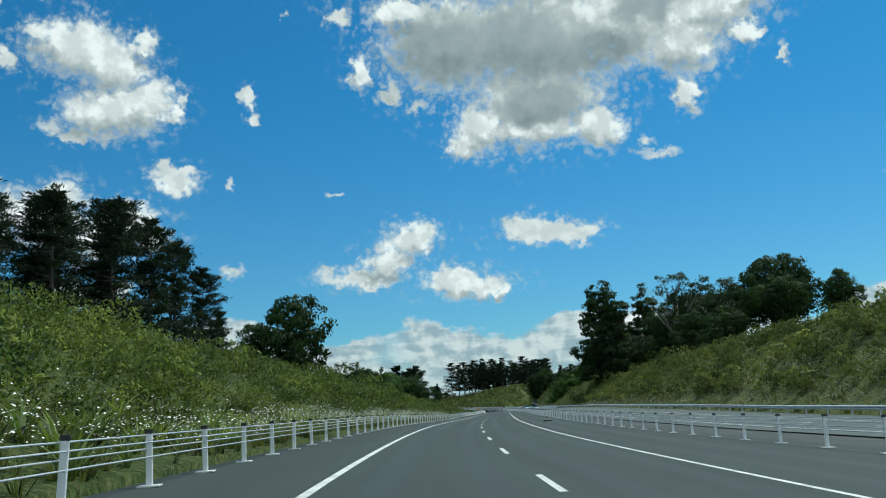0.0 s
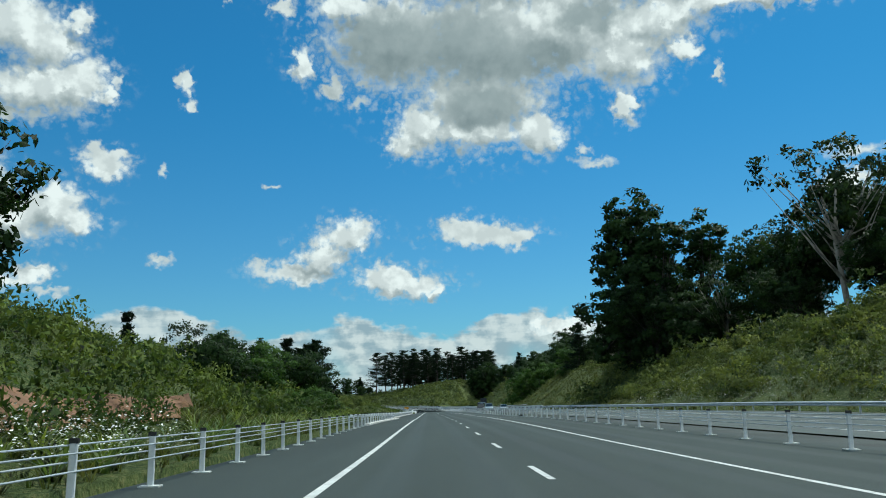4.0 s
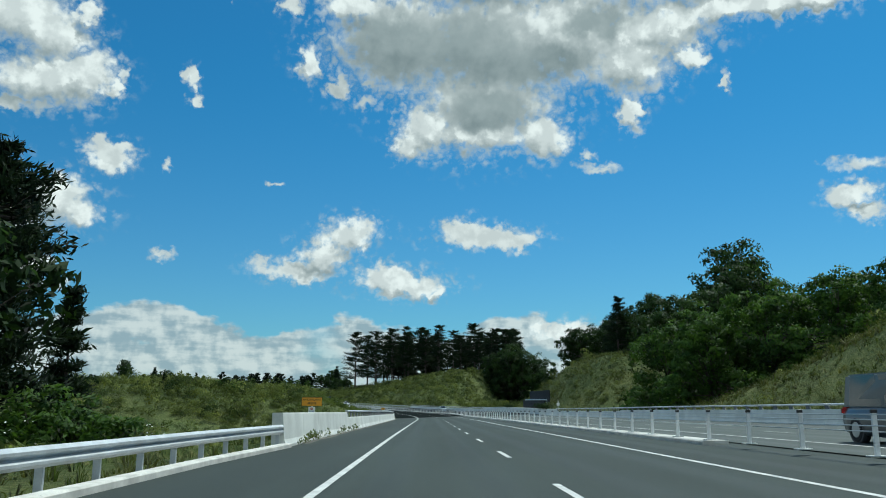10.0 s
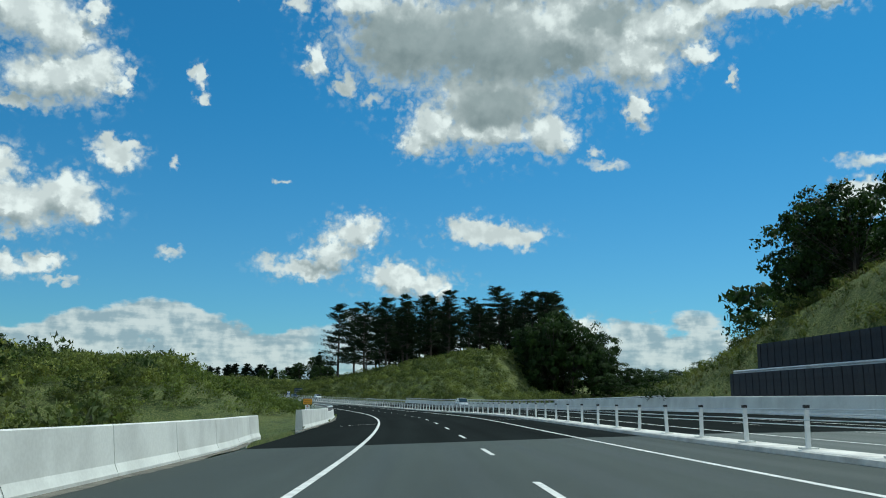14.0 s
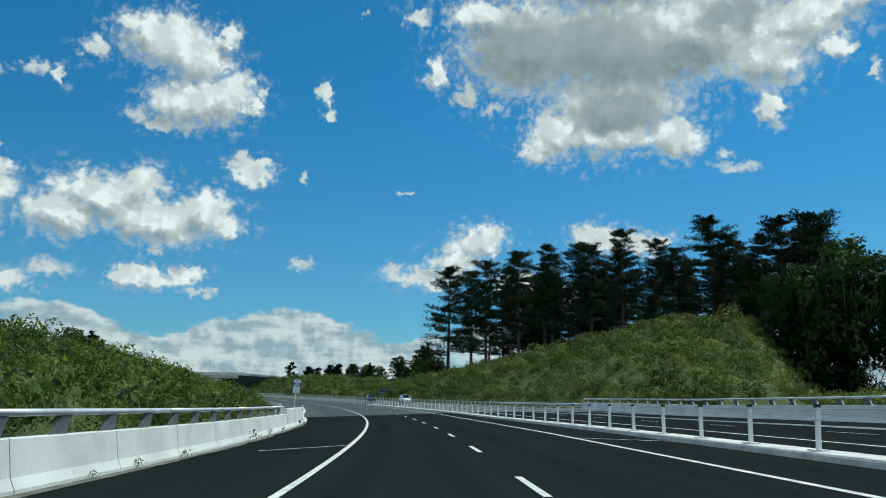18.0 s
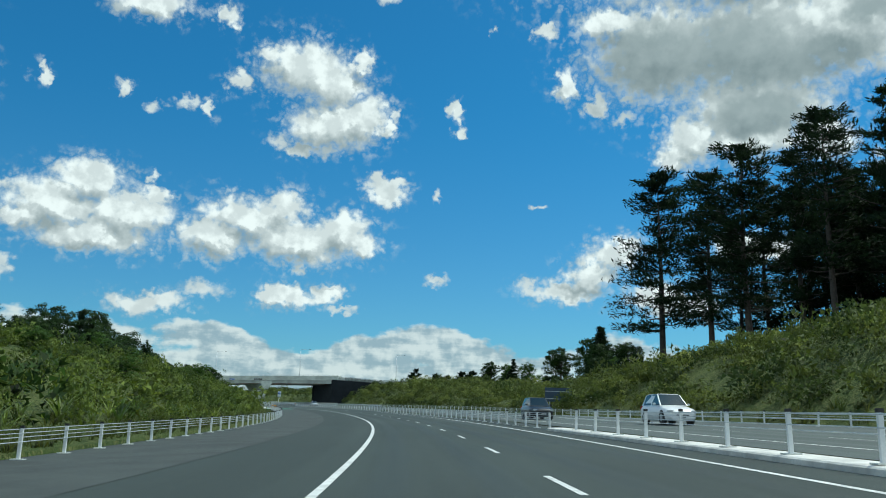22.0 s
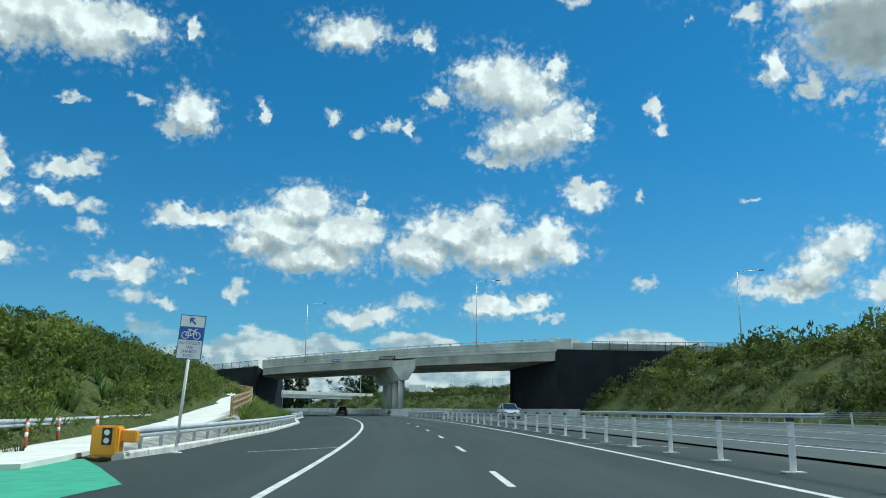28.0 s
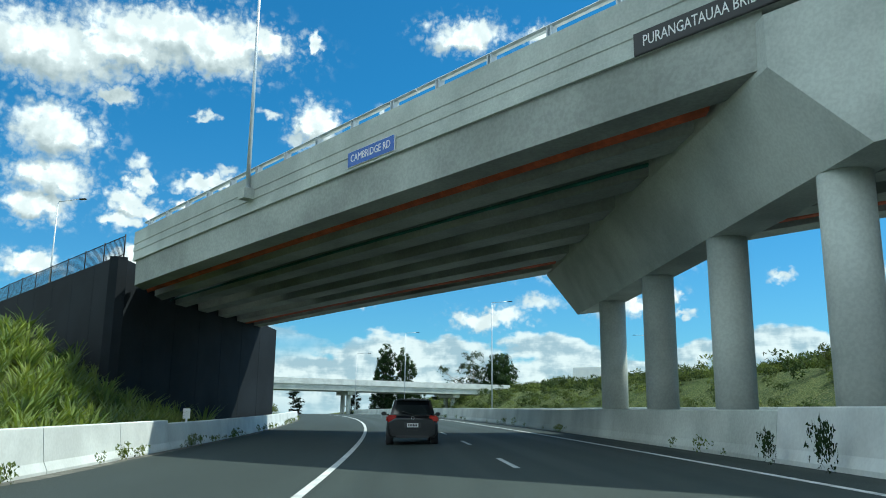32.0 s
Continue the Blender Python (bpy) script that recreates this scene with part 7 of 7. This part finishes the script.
    for y in (L * 0.185, L * 0.80):
        for sx in (-1, 1):
            bm = tube([(sx * (w - 0.20), y, wheel_r), (sx * (w - 0.17), y, wheel_r), (sx * (w - 0.03), y, wheel_r), (sx * (w - 0.0), y, wheel_r)], [wheel_r * 0.93, wheel_r, wheel_r, wheel_r * 0.92], 22)
            wh = part("wheel", bm, RUBBER, ob)
            part("rim", tube([(sx * (w - 0.02), y, wheel_r), (sx * (w + 0.008), y, wheel_r)], [wheel_r * 0.66, wheel_r * 0.60], 18), ALLOY, wh)
            part("wheel_arch", tube([(sx * (w - 0.24), y, wheel_r + 0.02), (sx * (w - 0.012), y, wheel_r + 0.02)], wheel_r * 1.16, 22), TRIM, ob)
    zt = belt * 0.86
    for sx in (-1, 1):
        bm = block(-0.17, 0.17, 0.0, 0.22, -0.10, 0.12, 0.045)
        o = part("tail_light", bm, LAMP_RED, ob, m=pose(sx * w * 0.76, 0.02 if kind != "sedan" else -0.01, zt, 0, 0, -sx * 14))
        bm = block(-0.19, 0.19, -0.26, 0.0, -0.07, 0.08, 0.035)
        part("headlight", bm, LAMP_CLEAR, ob, m=pose(sx * w * 0.66, L - 0.05, hood * 0.68, 0, 0, sx * 18))
        bm = block(-0.09, 0.09, -0.05, 0.07, -0.06, 0.07, 0.03)
        mi = part("mirror", bm, colour, ob, m=pose(sx * (w + 0.10), y3 - 0.45, belt + 0.06))
        part("mirror_arm", block(-0.08, 0.08, -0.02, 0.02, -0.02, 0.02), TRIM, mi, m=pose(-sx * 0.11, 0.02, -0.02))
    part("rear_bumper", block(-w * 0.84, w * 0.84, -0.05, 0.2, 0.26, 0.50, 0.05), colour, ob)
    part("front_bumper", block(-w * 0.70, w * 0.70, L - 0.12, L + 0.03, 0.24, 0.44, 0.05), colour if kind != "van" else TRIM, ob)
    part("grille", block(-w * 0.42, w * 0.42, L - 0.04, L + 0.012, 0.44, 0.56, 0.02), TRIM, ob)
    part("lower_trim", block(-w * 0.62, w * 0.62, -0.06, 0.1, 0.20, 0.28, 0.02), TRIM, ob)
    for y, zz in ((-0.062, 0.60), (L + 0.035, 0.38)):
        pl = part("plate", block(-0.18, 0.18, y - 0.006, y + 0.012, zz - 0.062, zz + 0.062, 0.004), SIGN_WHITE, ob)
        for i in range(6):
            part("plate_bar", block(-0.145 + i * 0.05, -0.110 + i * 0.05, y - 0.011 if y < 1 else y + 0.009, y - 0.004 if y < 1 else y + 0.017, zz - 0.034, zz + 0.034), SIGN_BLACK, pl)
    part("plate_recess", block(-0.27, 0.27, -0.054, 0.08, 0.52, 0.69, 0.01), TRIM, ob)
    part("badge", ring_bm(0, belt * 0.90, 0.055, 0.014, 0.0), ALLOY, ob, m=pose(0, 0.0, 0))
    if kind in ("hatch", "suv", "wagon"):
        part("wiper", tube([(0.0, y0 - 0.03, belt + 0.03), (-0.34, y0 + 0.02, belt + 0.12)], 0.012, 5), CAP, ob)
        part("spoiler", block(-wt * 0.86, wt * 0.86, y1 - 0.20, y1 + 0.06, H - 0.085, H - 0.045, 0.018), colour, ob)
    if kind == "pickup":
        part("tray_cover", block(-w * 0.82, w * 0.82, 0.12, 1.95, belt - 0.03, belt + 0.02, 0.01), TRIM, ob)
    return ob


PAINT_BLACK = paint("black_paint", (0.004, 0.0045, 0.007))
PAINT_WHITE = paint("white_paint", (0.72, 0.73, 0.73))
PAINT_SILVER = paint("silver_paint", (0.42, 0.45, 0.47))
PAINT_PALE = paint("pale_blue_paint", (0.34, 0.42, 0.48))
PAINT_DARK = paint("dark_grey_paint", (0.03, 0.035, 0.045))
vehicle("hatchback", "hatch", PAINT_BLACK, stand(1023.4, 1.78, 0.01), "small black hatchback in the near lane, seen from behind")
for s, off, kind, col, nm, txt in ((316.5, 1.75, "suv", PAINT_PALE, "suv", "pale blue-grey four-wheel drive in oncoming lanes"), (318.5, 5.2, "sedan", PAINT_SILVER, "sedan", "silver sedan beside a four-wheel drive"),
                                   (345.5, 1.75, "van", PAINT_DARK, "van", "dark van with a pale screen in oncoming lanes"), (588, 5.2, "wagon", PAINT_SILVER, "people_mover", "silver people mover rounding the far bridge"),
                                   (752, 5.2, "suv", PAINT_WHITE, "suv", "white four-wheel drive in oncoming lanes"), (772, 1.75, "suv", PAINT_BLACK, "suv", "black four-wheel drive in oncoming lanes"),
                                   (960.0, 1.75, "hatch", PAINT_SILVER, "hatchback", "silver hatchback in oncoming lanes near a dark wall")):
    vehicle(nm, kind, col, stand(s, float(OPP(s)) + off, 0.04, 180), txt)

truck = thing("truck", pose(*(np.array(ground_at(1155.6, 50.2)) + np.array([0, 0, 0.35])), 0, 0, -80), "white box truck on a far ramp", "truck", "traffic")
part("box", block(-1.2, 1.2, 0.0, 6.2, 0.9, 3.5, 0.04), SIGN_WHITE, truck)
part("cab", block(-1.15, 1.15, 6.35, 8.1, 0.5, 2.9, 0.14), SIGN_WHITE, truck)
part("windscreen", block(-1.0, 1.0, 8.06, 8.13, 1.6, 2.5, 0.03), GLASS, truck)
part("chassis", block(-0.9, 0.9, 0.2, 7.6, 0.55, 0.9), TRIM, truck)
for y in (1.1, 2.3, 7.2):
    for sx in (-1, 1):
        part("wheel", tube([(sx * 0.8, y, 0.48), (sx * 1.15, y, 0.48)], 0.48, 16), RUBBER, truck)

# weeds along the feet of the barriers
WEED = [shrub_template(90 + i, 60, 0.15) for i in range(4)]
for i, (n, s0, s1, u) in enumerate(((70, 1004, 1090, lambda s: BE(s) + 0.22), (22, 1010, 1080, lambda s: MB(s) - 0.25), (26, 350, 380, lambda s: B1(s) + 0.25), (30, 470, 640, lambda s: B2(s) + 0.22))):
    rng = np.random.default_rng(700 + i)
    s = np.sort(rng.uniform(s0, s1, n))
    base = at(s, u(s), 0.0)
    out, ways = [], []
    for b in base:
        t = WEED[rng.integers(4)]
        out.append(t * rng.uniform(0.10, 0.34) * np.array([0.8, 0.8, 1.3]) + b)
        ways.append(unit(t - np.array([0, 0, 0.2])))
    v = np.concatenate(out)
    tagged(new("weeds", leafy(mesh_from("weeds", v, tris_of(v), SHRUB), np.concatenate(ways), np.repeat(rng.uniform(0.3, 0.9, n), len(WEED[0])))), "small weeds rooted along a barrier foot", "weeds", kind="stuff")
for s, u, f in ((1009.5, 7.9, 0.6), (1011.5, 7.9, 0.45)):
    v = np.concatenate([SHRUBS[q] * f * np.array([0.55, 0.55, 1.4]) for q in (0, 1)])
    x, y, z = at(s, u)
    ob = new("weed_bush", leafy(mesh_from("weed_bush", v, tris_of(v), LEAF), unit(v - np.array([0, 0, 0.2])), np.full(len(v), 0.6)))
    ob.matrix_basis = pose(x, y, z)
    tagged(ob, "dark weed bush growing from a barrier joint", "bush")
for s, f in ((478, 1.3), (481, 1.5), (484, 1.2), (475.5, 1.1), (519, 1.1), (523, 1.1)):
    v = np.concatenate([SHRUBS[q] * f for q in (0, 2, 3)])
    x, y, z = at(s, float(FAR(s)) + 0.2, 0.75)
    ob = new("hanging_bush", leafy(mesh_from("hanging_bush", v, tris_of(v), LEAF), unit(v - np.array([0, 0, 0.3])), np.full(len(v), 0.4)))
    ob.matrix_basis = pose(x, y, z)
    tagged(ob, "dark bush spilling over a white concrete barrier", "bush", "hanging bushes")

# a slip of bare clay on the near bank
slip_s = np.linspace(118, 162, 34)
g = np.random.default_rng(9)
mid_u = np.interp(slip_s, [118, 126, 134, 146, 162], [-11.6, -10.6, -9.8, -9.2, -8.4])
half_w = (0.35 + 0.75 * np.abs(np.sin(slip_s * 0.31)) + g.uniform(-0.15, 0.25, 34)) * np.minimum(1, np.minimum(slip_s - 117.5, 162.5 - slip_s) / 5)
cols = []
for f in np.linspace(-1, 1, 6):
    uu = mid_u + f * half_w + g.uniform(-0.12, 0.12, 34)
    p = ground_at(slip_s, uu)
    p[:, 2] += 0.42 * (1 - f * f) + g.uniform(0.0, 0.1, 34)
    cols.append(p)
tagged(new("clay_slip", grid_mesh("clay_slip", np.stack(cols, 1), SOIL)), "slip of bare reddish clay on a planted bank", "soil", kind="stuff")

# gravel between the guard rail and the flax, with scattered stones
vs = np.arange(906, 1004, 2.0)
cols = []
for f in np.linspace(0, 1, 7):
    uu = (1 - f) * (PATH_U(vs) + 1.55) + f * (GB(vs) - 0.05)
    p = ground_at(vs, uu)
    p[:, 2] = np.maximum(p[:, 2], at(vs, uu, 0.0)[:, 2]) + 0.03
    cols.append(p)
tagged(new("gravel_verge", grid_mesh("gravel_verge", np.stack(cols, 1), GRAVEL)), "pale grey gravel verge below flax planting", "gravel", kind="structure")
# grit gathered along the feet of the bridge barriers
GRIT = surface("road_grit", (0.12, 0.115, 0.095), 0.95, vary=0.4, grain=30, patch=2.0, bump=0.5)
for s0, s1, foot in ((352, 484, B1), (496, 638, B2), (1005, 1088, BE)):
    gs_ = np.arange(s0, s1, 0.6)
    wide_ = 0.16 + 0.16 * np.abs(np.sin(gs_ * 0.37) * np.sin(gs_ * 0.11)) + np.random.default_rng(5).uniform(0, 0.09, len(gs_))
    cols = [at(gs_, foot(gs_) + 0.09, 0.022), at(gs_, foot(gs_) + 0.09 + wide_ * 0.5, 0.014), at(gs_, foot(gs_) + 0.09 + wide_, 0.005)]
    tagged(new("road_grit", grid_mesh("road_grit", np.stack(cols, 1), GRIT)), "grey-brown grit along the foot of a barrier", "grit", kind="stuff")
